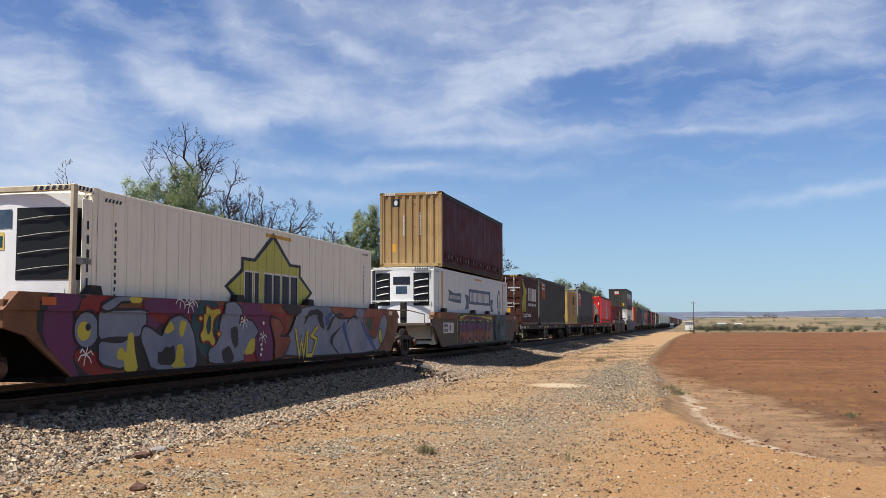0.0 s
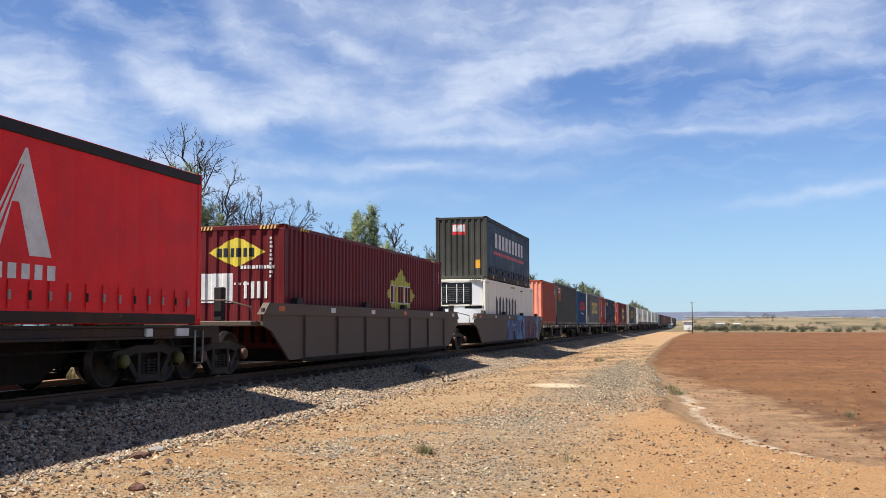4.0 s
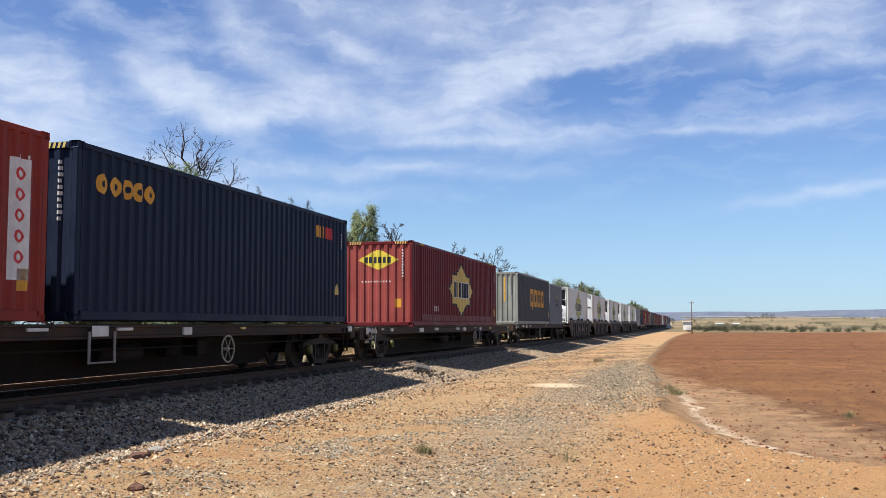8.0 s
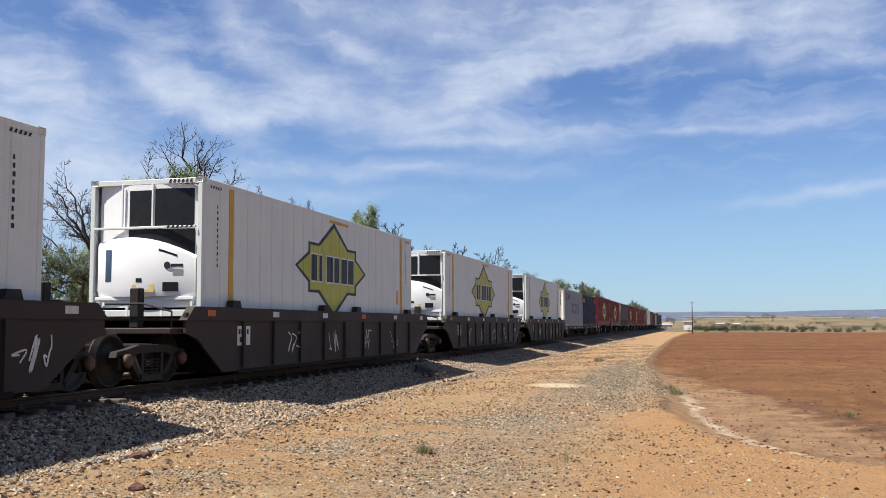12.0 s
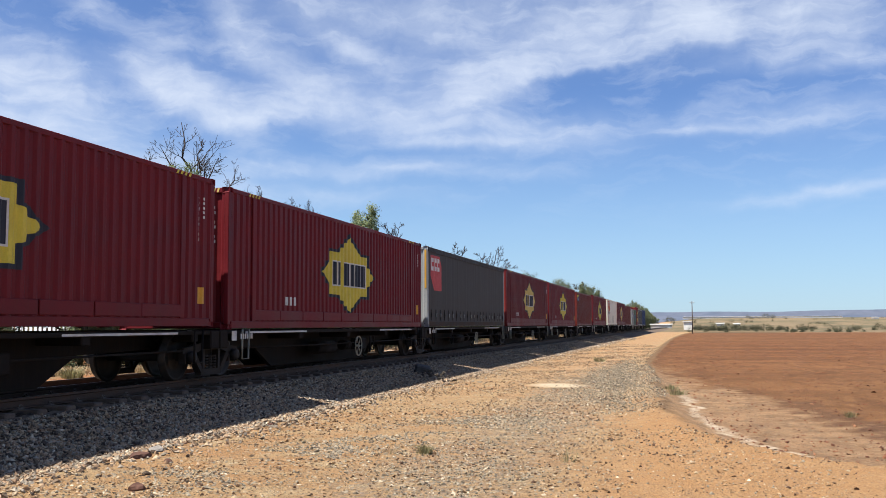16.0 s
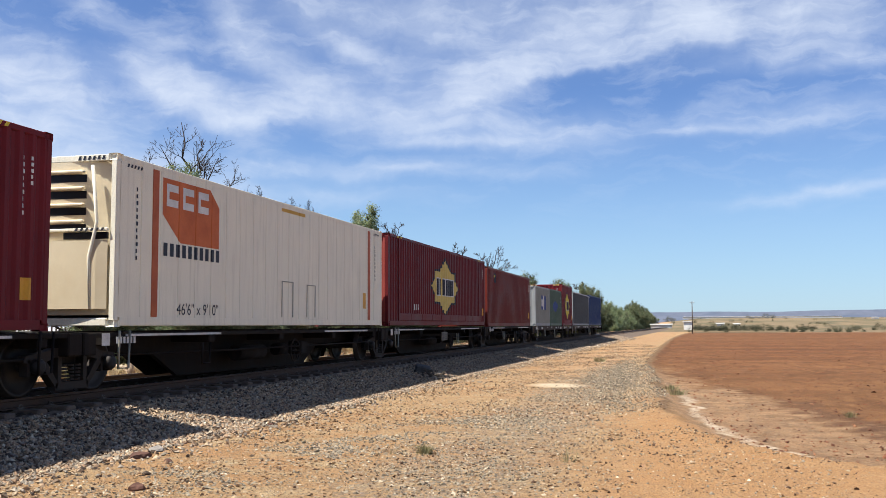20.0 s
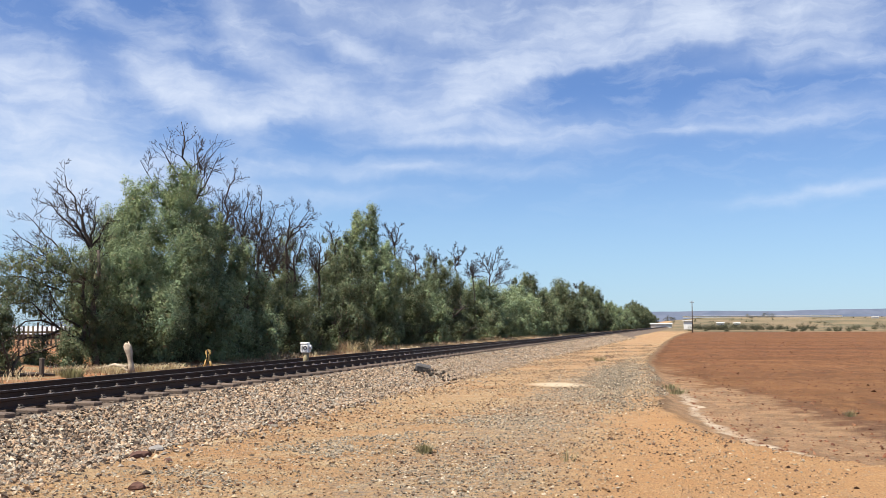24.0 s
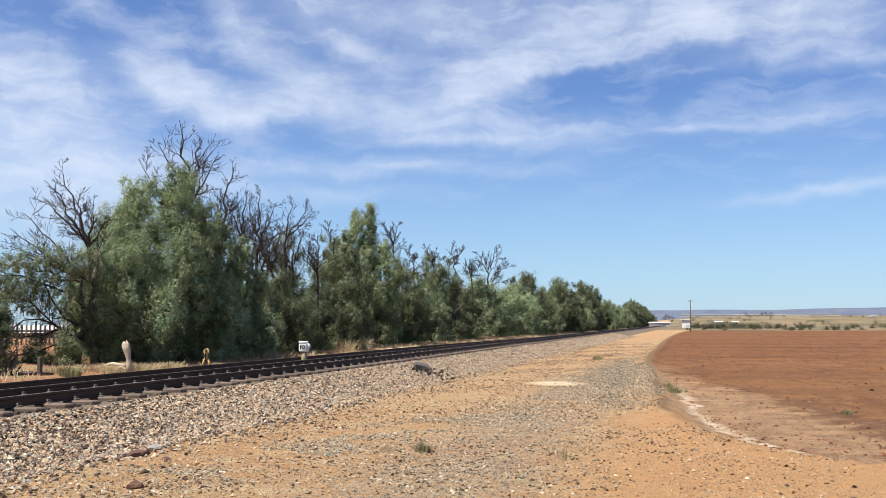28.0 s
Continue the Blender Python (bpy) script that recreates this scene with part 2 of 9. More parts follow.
def paint(name, c, rust=0.0, dirt=0.25, rough=0.5, fade=1.35):
    c = (c[0], c[1], c[2] * 0.88)
    c2 = tuple(min(0.95, x * fade + 0.002) for x in c)
    grime = min(1.0, max(c) * 4)
    return surface(name, c, c2, 0.9, rough, 0.08, 45, streak=(tuple(0.55 * x + 0.45 * grime * d for x, d in zip(c, (0.1, 0.075, 0.05))), dirt * 1.6),
                   spots=(RUST, rust, 3.0) if rust else None, spec=0.12)


def plain(name, c, rough=0.5, metal=0.0):
    return surface(name, c, tuple(x * 0.8 for x in c), 6.0, rough, 0.05, 80, metal)


MAROON = paint("faded_maroon_steel", (0.122, 0.015, 0.02), rust=0.02)
CRIMSON = paint("crimson_steel", (0.14, 0.0135, 0.021), rust=0.0)
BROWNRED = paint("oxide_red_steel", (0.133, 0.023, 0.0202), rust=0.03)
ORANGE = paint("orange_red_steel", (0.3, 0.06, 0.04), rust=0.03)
BRICKRED = paint("brick_red_steel", (0.224, 0.0336, 0.0256), rust=0.0)
SCARLET = paint("scarlet_curtain", (0.55, 0.02, 0.025), dirt=0.12)
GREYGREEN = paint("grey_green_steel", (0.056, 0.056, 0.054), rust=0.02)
CHARCOAL = paint("charcoal_curtain", (0.052, 0.05, 0.055), dirt=0.35, rough=0.65, fade=1.6)
DARKWINE = paint("dark_wine_curtain", (0.07, 0.0065, 0.0095), dirt=0.3, rough=0.6)
MUSTARD = paint("mustard_steel", (0.41, 0.28, 0.11), rust=0.035)
TAN = paint("stained_tan_steel", (0.32, 0.21, 0.11), rust=0.1, dirt=0.5)
BLUE = paint("mid_blue_steel", (0.008, 0.04, 0.125), rust=0.0)
ROYAL = paint("royal_blue_steel", (0.01, 0.032, 0.135), rust=0.02)
NAVY = paint("navy_steel", (0.0105, 0.0172, 0.044), rust=0.0, dirt=0.15)
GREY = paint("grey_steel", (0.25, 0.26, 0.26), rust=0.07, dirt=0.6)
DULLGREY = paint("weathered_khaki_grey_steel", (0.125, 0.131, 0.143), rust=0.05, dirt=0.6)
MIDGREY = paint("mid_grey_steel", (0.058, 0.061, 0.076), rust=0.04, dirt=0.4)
PALEGREY = paint("pale_grey_steel", (0.26, 0.27, 0.28), rust=0.02)
DULLWHITE = paint("dull_white_steel", (0.3, 0.315, 0.37), rust=0.05, dirt=0.6, fade=1.15)
BLUEGREY = paint("blue_grey_steel", (0.155, 0.17, 0.21), rust=0.01)
SMEAR = paint("blue_grey_smear", (0.06, 0.07, 0.1), dirt=0.6)
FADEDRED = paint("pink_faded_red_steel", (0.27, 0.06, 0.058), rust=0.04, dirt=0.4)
WHITE = paint("white_panels", (0.58, 0.6, 0.64), dirt=0.22, fade=1.08)
CREAM = paint("cream_white_panels", (0.72, 0.685, 0.64), dirt=0.35, rust=0.02, fade=1.08)
GREEN = paint("dull_green_steel", (0.07, 0.11, 0.09), rust=0.03)
COCOA = paint("dark_brown_steel", (0.063, 0.0245, 0.0196), rust=0.0)
UNITWHITE = surface("white_plastic", (0.76, 0.76, 0.75), (0.7, 0.7, 0.68), 1.5, 0.35, 0.02, 80)
BLACKGRILLE = plain("black_grille", (0.012, 0.013, 0.014), 0.45)
BLACK = surface("black_oily_steel", (0.014, 0.012, 0.011), (0.027, 0.021, 0.018), 2.5, 0.65, 0.2, 50)
UNDER = surface("dark_brown_underframe", (0.011, 0.0085, 0.0075), (0.022, 0.016, 0.0125), 1.6, 0.8, 0.2, 40, streak=((0.045, 0.026, 0.017), 0.3), spec=0.15)
SILL = surface("rusty_side_sill", (0.014, 0.01, 0.008), (0.07, 0.038, 0.022), 1.3, 0.75, 0.2, 40, streak=((0.012, 0.01, 0.009), 0.6), spots=((0.2, 0.085, 0.035), 0.1, 1.6))
WELLBROWN = surface("brown_wagon_steel", (0.03, 0.02, 0.016), (0.052, 0.034, 0.026), 1.1, 0.7, 0.15, 40, streak=((0.04, 0.03, 0.026), 0.6))
WELLGREY = surface("grey_brown_wagon_steel", (0.085, 0.062, 0.048), (0.125, 0.09, 0.065), 1.1, 0.7, 0.12, 40, streak=((0.08, 0.06, 0.05), 0.6))
RUSTBROWN = surface("orange_brown_wagon_steel", (0.24, 0.105, 0.048), (0.15, 0.07, 0.036), 1.3, 0.75, 0.15, 40, streak=((0.09, 0.05, 0.035), 0.5))
BOGIEBROWN = surface("dusty_brown_bogie_casting", (0.017, 0.013, 0.01), (0.038, 0.028, 0.022), 2.2, 0.75, 0.2, 40, streak=((0.02, 0.014, 0.011), 0.5))
CREAMRAIL = surface("dusty_cream_handrail", (0.4, 0.37, 0.28), (0.28, 0.26, 0.2), 5, 0.6, 0.1, 50)
WHEELSTEEL = surface("worn_wheel_steel", (0.022, 0.018, 0.015), (0.05, 0.04, 0.033), 5, 0.5, 0.1, 60, metal=0.4)
CAPYELLOW = plain("yellow_green_cap", (0.12, 0.11, 0.025), 0.6)
CAPORANGE = plain("brown_cap", (0.11, 0.055, 0.03), 0.6)
POSTCREAM = surface("yellowed_cream_board", (0.5, 0.43, 0.3), (0.38, 0.32, 0.22), 4, 0.6, 0.05, 60)
MARKWHITE = surface("chalky_white_plate", (0.62, 0.61, 0.58), (0.45, 0.43, 0.4), 4, 0.6, 0.05, 60)
LADDERGREY = surface("dusty_grey_step_steel", (0.3, 0.29, 0.27), (0.2, 0.19, 0.17), 4, 0.7, 0.1, 40)
BOARDCREAM = surface("dusty_cream_board", (0.24, 0.22, 0.17), (0.15, 0.135, 0.105), 3, 0.7, 0.1, 40)
DECALWHITE = surface("white_lettering", (0.66, 0.66, 0.64), (0.5, 0.5, 0.48), 3, 0.6, 0.05, 60)
DECALYELLOW = surface("yellow_sign_paint", (0.62, 0.5, 0.05), (0.5, 0.4, 0.05), 2, 0.55, 0.05, 50)
DECALOLD = surface("faded_yellow_sign_paint", (0.6, 0.46, 0.13), (0.5, 0.38, 0.12), 2, 0.6, 0.05, 50)
DECALOLIVE = surface("olive_yellow_sign_paint", (0.42, 0.42, 0.07), (0.36, 0.35, 0.06), 2, 0.55, 0.05, 50)
DECALDARK = surface("blue_black_sign_paint", (0.012, 0.015, 0.03), (0.03, 0.032, 0.045), 2, 0.55, 0.05, 50)
DECALAMBER = surface("amber_sign_paint", (0.62, 0.32, 0.03), (0.5, 0.25, 0.03), 2, 0.55, 0.05, 50)
DECALORANGE = surface("orange_sign_paint", (0.55, 0.13, 0.025), (0.42, 0.1, 0.03), 2, 0.6, 0.05, 50)
DECALRED = surface("red_sign_paint", (0.5, 0.03, 0.03), (0.4, 0.03, 0.03), 2, 0.55, 0.05, 50)
DECALBLUE = surface("blue_sign_paint", (0.03, 0.06, 0.25), (0.04, 0.09, 0.25), 2, 0.55, 0.05, 50)
DECALSTEEL = surface("steel_blue_banner", (0.03, 0.055, 0.095), (0.08, 0.13, 0.2), 2, 0.5, 0.05, 50)
DECALSTRIPE = surface("yellow_edge_band", (0.55, 0.32, 0.03), (0.45, 0.25, 0.03), 2, 0.55, 0.05, 50)
DECALRUST = surface("rust_orange_band", (0.42, 0.1, 0.03), (0.32, 0.075, 0.028), 2, 0.6, 0.05, 50)
LAVENDER = surface("lavender_grey_spray", (0.235, 0.26, 0.325), (0.15, 0.185, 0.255), 1.2, 0.6, 0.05, 50)
PURPLE = surface("purple_spray", (0.1, 0.022, 0.07), (0.16, 0.03, 0.1), 1.2, 0.6, 0.05, 50)
PLUM = surface("dark_plum_spray", (0.045, 0.014, 0.05), (0.075, 0.018, 0.055), 1.2, 0.6, 0.05, 50)
SALMON = surface("salmon_pink_spray", (0.27, 0.075, 0.075), (0.2, 0.05, 0.06), 1.2, 0.6, 0.05, 50)
# container end: faded pink, with the sun on it put into the colour
SUNLITEND = paint("sunlit_faded_salmon_steel", (0.6, 0.23, 0.18), rust=0.04)
TANKCREAM = paint("stained_cream_tank", (0.6, 0.51, 0.38), dirt=0.4, fade=1.1)
TEAL = surface("teal_spray", (0.02, 0.07, 0.08), (0.02, 0.05, 0.06), 1.2, 0.6, 0.05, 50)
INK = surface("black_spray", (0.012, 0.012, 0.016), (0.025, 0.022, 0.025), 1.2, 0.6, 0.05, 50)
REDSPRAY = surface("red_spray", (0.28, 0.025, 0.02), (0.2, 0.02, 0.02), 1.2, 0.6, 0.05, 50)
YELLOWSPRAY = surface("yellow_spray", (0.5, 0.42, 0.04), (0.42, 0.34, 0.04), 1.2, 0.6, 0.05, 50)
GREENSPRAY = surface("green_spray", (0.03, 0.085, 0.04), (0.025, 0.06, 0.035), 1.2, 0.6, 0.05, 50)
UNITCREAM = surface("yellowed_cream_plastic", (0.66, 0.57, 0.4), (0.58, 0.48, 0.32), 1.5, 0.4, 0.02, 80)
ORANGESPRAY = surface("orange_spray", (0.3, 0.078, 0.03), (0.2, 0.05, 0.03), 1.2, 0.6, 0.05, 50)
SKYSPRAY = surface("sky_blue_spray", (0.05, 0.22, 0.42), (0.05, 0.17, 0.34), 1.2, 0.6, 0.05, 50)

TANKRED = paint("dull_red_frame", (0.22, 0.03, 0.03), rust=0.03)
def stone_mat(name, stops, rough=0.85, scale=40.0):
    """Broken stone: each piece takes its own tint."""
    m = bpy.data.materials.new(name)
    m.use_nodes = True
    add = nodes_of(m.node_tree)
    rnd = add("ShaderNodeNewGeometry").outputs["Random Per Island"]
    ramp = add("ShaderNodeValToRGB", rnd)
    el = ramp.color_ramp.elements
    for i, (p, c) in enumerate(stops):
        c = tuple(0.88 * x for x in c)
        e = el[i] if i < 2 else el.new(p)
        e.position, e.color = p, (*c, 1)
    ramp.color_ramp.interpolation = "CONSTANT"
    co = add("ShaderNodeTexCoord")
    n = add("ShaderNodeTexNoise", co.outputs["Object"], i_Scale=scale, i_Detail=4.0)
    g = add("ShaderNodeMapRange", n.outputs[0], 0.25, 0.75, 0.75, 1.25)
    col = add("ShaderNodeHueSaturation", None, None, g.outputs[0], None, ramp.outputs[0])
    b = add("ShaderNodeBump", i_Strength=0.4, i_Distance=0.01)
    m.node_tree.links.new(n.outputs[0], b.inputs["Height"])
    p = add("ShaderNodeBsdfPrincipled", col.outputs[0], i_Roughness=rough)
    p.inputs["Specular IOR Level"].default_value = 0.25
    m.node_tree.links.new(b.outputs[0], p.inputs["Normal"])
    add("ShaderNodeOutputMaterial", p.outputs[0])
    return m


BALLAST = stone_mat("crushed_ballast_stone", [(0.0, (0.07, 0.05, 0.036)), (1.0, (0.58, 0.5, 0.38)), (0.14, (0.17, 0.12, 0.08)), (0.3, (0.32, 0.21, 0.13)), (0.46, (0.24, 0.205, 0.16)), (0.6, (0.4, 0.28, 0.175)), (0.76, (0.35, 0.295, 0.225)), (0.9, (0.46, 0.35, 0.23)), (0.975, (0.6, 0.51, 0.38))])
PEBBLE = stone_mat("loose_pebbles", [(0.0, (0.09, 0.05, 0.03)), (1.0, (0.6, 0.5, 0.35)), (0.22, (0.2, 0.12, 0.066)), (0.45, (0.34, 0.22, 0.12)), (0.7, (0.29, 0.24, 0.17)), (0.84, (0.44, 0.33, 0.2)), (0.96, (0.6, 0.5, 0.36))])
BLUEMETAL = stone_mat("blue_grey_gravel", [(0.0, (0.11, 0.09, 0.066)), (1.0, (0.52, 0.44, 0.31)), (0.25, (0.21, 0.18, 0.135)), (0.5, (0.3, 0.255, 0.185)), (0.75, (0.38, 0.3, 0.2)), (0.93, (0.52, 0.44, 0.31))])
# ballast copy with the shade under the train put into its colour
SHADESTONE = stone_mat("shade_darkened_stone", [(0.0, (0.03, 0.022, 0.017)), (1.0, (0.16, 0.12, 0.085)), (0.3, (0.06, 0.045, 0.034)), (0.65, (0.1, 0.074, 0.052))])
CLOD = stone_mat("red_soil_clods", [(0.0, (0.11, 0.042, 0.022)), (1.0, (0.3, 0.14, 0.07)), (0.4, (0.18, 0.07, 0.034)), (0.85, (0.26, 0.12, 0.06))])


def ground_mat():
    m = bpy.data.materials.new("dirt_and_field")
    m.use_nodes = True
    add = nodes_of(m.node_tree)
    link = m.node_tree.links.new
    co = add("ShaderNodeTexCoord").outputs["Object"]
    xyz = add("ShaderNodeSeparateXYZ", co)
    X, Y = xyz.outputs[0], xyz.outputs[1]

    def math_(op, a, b=0.0, c=None):
        return add("ShaderNodeMath", a, b, c, operation=op).outputs[0]

    def ramp(v, a, b, lo=0.0, hi=1.0):
        return add("ShaderNodeMapRange", v, a, b, lo, hi, interpolation_type="SMOOTHSTEP").outputs[0]

    def noise_(scale, detail=5.0, rough=0.6, stretch=None):
        v = co if stretch is None else add("ShaderNodeMapping", co, i_Scale=stretch).outputs[0]
        return add("ShaderNodeTexNoise", v, i_Scale=scale, i_Detail=detail, i_Roughness=rough).outputs[0]

    def mix(f, a, b):
        return add("ShaderNodeMixRGB", f, a if not isinstance(a, tuple) else (*a, 1), b if not isinstance(b, tuple) else (*b, 1)).outputs[0]
    big, mid, fine, grit = noise_(0.22, 4), noise_(1.6, 6), noise_(9, 6, 0.7), noise_(55, 4, 0.7)
    # dirt of the track beside the line
    dirt = mix(ramp(big, 0.35, 0.65), (0.44, 0.285, 0.145), (0.43, 0.24, 0.108))
    dirt = mix(ramp(mid, 0.45, 0.7), dirt, (0.5, 0.36, 0.2))
    dirt = mix(ramp(fine, 0.5, 0.72, 0, 0.75), dirt, (0.25, 0.165, 0.098))
    vor = add("ShaderNodeTexVoronoi", co, i_Scale=30.0, i_Randomness=1.0)
    cell = add("ShaderNodeSeparateColor", vor.outputs["Color"])
    peb = math_("MULTIPLY", ramp(vor.outputs["Distance"], 0.42, 0.3), ramp(cell.outputs[0], 0.5, 0.54))
    pcol = mix(cell.outputs[1], (0.13, 0.085, 0.055), (0.56, 0.47, 0.34))
    dirt = mix(math_("MULTIPLY", peb, 0.8), dirt, pcol)
    vor2 = add("ShaderNodeTexVoronoi", co, i_Scale=11.0, i_Randomness=1.0)
    cell2 = add("ShaderNodeSeparateColor", vor2.outputs["Color"])
    speck = math_("MULTIPLY", ramp(vor2.outputs["Distance"], 0.5, 0.3), ramp(cell2.outputs[0], 0.6, 0.66))
    dirt = mix(math_("MULTIPLY", speck, 0.6), dirt, mix(cell2.outputs[1], (0.15, 0.1, 0.065), (0.56, 0.46, 0.32)))
    # greyer, stony strip beside the ballast and in the middle of the track
    strip = math_("MULTIPLY", ramp(math_("ABSOLUTE", math_("ADD", X, 2.6)), 1.5, 0.4), ramp(fine, 0.4, 0.62, 0, 0.75))
    dirt = mix(math_("MULTIPLY", strip, ramp(Y, 40.0, 20.0)), dirt, (0.25, 0.2, 0.155))
    # smooth orange wheel path further off
    path = math_("MULTIPLY", ramp(Y, 22.0, 45.0), ramp(math_("ABSOLUTE", math_("ADD", X, 4.0)), 2.4, 0.6))
    dirt = mix(math_("MULTIPLY", math_("MULTIPLY", path, 0.55), ramp(mid, 0.3, 0.6, 0.3, 1.0)), dirt, (0.44, 0.265, 0.145))
    sand = math_("MULTIPLY", math_("MULTIPLY", ramp(math_("ADD", X, math_("MULTIPLY", mid, 1.5)), -0.9, 0.3), ramp(Y, 24, 16)), ramp(fine, 0.35, 0.6, 0.9, 0.55))
    dirt = mix(sand, dirt, (0.5, 0.27, 0.115))
    # pale dust lying on the track
    dx = math_("DIVIDE", math_("ADD", X, 3.5), 1.0)
    dy = math_("DIVIDE", math_("SUBTRACT", Y, 26.4), 1.25)
    pale = math_("ADD", math_("MULTIPLY", dx, dx), math_("MULTIPLY", dy, dy))
    dirt = mix(math_("MULTIPLY", ramp(math_("ADD", pale, math_("MULTIPLY", fine, 0.8)), 1.25, 0.45), 0.9), dirt, (0.66, 0.54, 0.37))
    # dry grass ground beyond the line
    far_side = ramp(X, -14.5, -16.0)
    grass = mix(ramp(mid, 0.4, 0.6), (0.34, 0.25, 0.14), (0.36, 0.17, 0.08))
    dirt = mix(far_side, dirt, grass)
    dirt = mix(ramp(X, -20.0, -22.0), dirt, mix(ramp(mid, 0.4, 0.65), (0.36, 0.165, 0.075), (0.3, 0.2, 0.12)))
    # ploughed field with its worn margin
    edge = math_("SUBTRACT", math_("ADD", math_("ADD", X, 1.2), ramp(Y, 24.0, 48.0, 0.0, 0.75)), math_("ADD", math_("MULTIPLY", math_("POWER", math_("MAXIMUM", math_("SUBTRACT", Y, 85.0), 0.0), 2.0), 0.00018), math_("DIVIDE", 9.0, math_("MAXIMUM", math_("SUBTRACT", Y, 9.5), 0.6))))
    wob = math_("MULTIPLY", math_("SUBTRACT", noise_(1.1, 5, 0.65), 0.5), 1.0)
    f = math_("ADD", edge, wob)
    rows = noise_(1.0, 5, 0.65, (0.05, 0.5, 1))
    soil = mix(ramp(rows, 0.36, 0.66), (0.19, 0.07, 0.026), (0.255, 0.1, 0.038))
    soil = mix(ramp(noise_(0.5, 7, 0.72), 0.46, 0.6, 0, 0.75), soil, (0.125, 0.048, 0.018))
    soil = mix(ramp(noise_(0.8, 7, 0.75, (0.6, 1, 1)), 0.55, 0.7, 0, 0.6), soil, (0.33, 0.15, 0.055))
    soil = mix(ramp(noise_(2.6, 6, 0.7), 0.48, 0.66, 0, 0.6), soil, (0.13, 0.05, 0.026))
    soil = mix(ramp(noise_(7.0, 5, 0.75), 0.5, 0.62, 0, 0.5), soil, (0.3, 0.14, 0.062))
    soil = mix(ramp(noise_(6.0, 5, 0.75, (1, 1, 2)), 0.53, 0.66, 0, 0.75), soil, (0.1, 0.04, 0.022))
    soil = mix(ramp(noise_(0.11, 4, 0.5, (0.35, 1, 1)), 0.56, 0.66, 0, 0.55), soil, (0.12, 0.042, 0.022))
    soil = mix(math_("MULTIPLY", speck, 0.7), soil, mix(cell2.outputs[1], (0.08, 0.034, 0.018), (0.36, 0.18, 0.085)))
    soil = mix(math_("MULTIPLY", ramp(Y, 60, 18), 0.35), soil, (0.3, 0.15, 0.06))
    tilled = noise_(1.0, 4, 0.6, (0.012, 0.16, 1))
    soil = mix(ramp(tilled, 0.34, 0.56, 0.4, 0.0), soil, (0.11, 0.042, 0.018))
    soil = mix(ramp(noise_(1.0, 6, 0.7, (0.8, 0.2, 1)), 0.5, 0.64, 0, 0.55), soil, (0.105, 0.04, 0.018))
    soil = mix(ramp(noise_(1.0, 6, 0.7, (2.6, 0.6, 1)), 0.54, 0.66, 0, 0.5), soil, (0.32, 0.15, 0.066))
    soil = add("ShaderNodeHueSaturation", 0.506, 0.97, 1.04, None, soil).outputs[0]
    # worn margin: bleached dust, trodden grey straw and brown earth, widening towards the near end
    wide = ramp(Y, 38.0, 18.0, 0.4, 2.5)
    margin = mix(ramp(mid, 0.38, 0.62), (0.44, 0.27, 0.145), (0.31, 0.185, 0.1))
    margin = mix(ramp(noise_(1.3, 6, 0.7, (1.6, 0.7, 1)), 0.49, 0.62, 0, 0.7), margin, (0.2, 0.13, 0.08))
    margin = mix(ramp(noise_(6.0, 6, 0.75), 0.5, 0.66, 0, 0.7), margin, (0.46, 0.33, 0.2))
    margin = mix(math_("MULTIPLY", speck, 0.5), margin, mix(cell2.outputs[1], (0.12, 0.075, 0.045), (0.5, 0.37, 0.23)))
    rag = math_("ADD", f, math_("ADD", math_("MULTIPLY", math_("SUBTRACT", mid, 0.5), 3.0), math_("MULTIPLY", math_("SUBTRACT", big, 0.5), 3.0)))
    mm = math_("MULTIPLY", ramp(math_("SUBTRACT", rag, wide), 0.7, -0.6, 0.0, 0.85), ramp(Y, 46, 30))
    dark = math_("MULTIPLY", ramp(math_("ABSOLUTE", math_("SUBTRACT", math_("SUBTRACT", rag, wide), 0.5)), 0.9, 0.1), ramp(Y, 30, 20, 0.0, 0.7))
    soil = mix(dark, soil, (0.135, 0.07, 0.04))
    soil = mix(mm, soil, margin)
    salt = math_("MULTIPLY", ramp(math_("ABSOLUTE", math_("SUBTRACT", f, 0.5)), 0.2, 0.0), ramp(math_("ADD", mid, math_("MULTIPLY", fine, 0.6)), 0.5, 0.95))
    salt = math_("MULTIPLY", salt, math_("MULTIPLY", ramp(Y, 12.5, 14.0), ramp(Y, 29, 23)))
    soil = mix(salt, soil, (0.66, 0.53, 0.38))
    # dark edge line: the small scarp's shadow put into the ground colour
    scarp_shadow = math_("MULTIPLY", ramp(math_("ABSOLUTE", math_("ADD", f, 0.12)), 0.22, 0.03), ramp(Y, 15, 20))
    col = mix(ramp(f, -0.1, 0.12), dirt, soil)
    col = mix(math_("MULTIPLY", scarp_shadow, 0.75), col, (0.14, 0.085, 0.05))
    # dry paddock far off
    straw = mix(ramp(noise_(0.035, 5), 0.45, 0.58), (0.25, 0.185, 0.11), (0.13, 0.115, 0.066))
    col = mix(math_("MULTIPLY", ramp(Y, 205, 222), ramp(X, -14, -8)), col, straw)
    h = math_("ADD", math_("MULTIPLY", fine, 0.5), math_("MULTIPLY", grit, 0.35))
    h = math_("ADD", h, math_("MULTIPLY", peb, 0.35))
    b = add("ShaderNodeBump", i_Strength=1.0, i_Distance=0.09)
    link(h, b.inputs["Height"])
    sh = add("ShaderNodeMapRange", grit, 0.32, 0.68, 0.47, 1.1)
    col = add("ShaderNodeHueSaturation", None, None, sh.outputs[0], None, col).outputs[0]
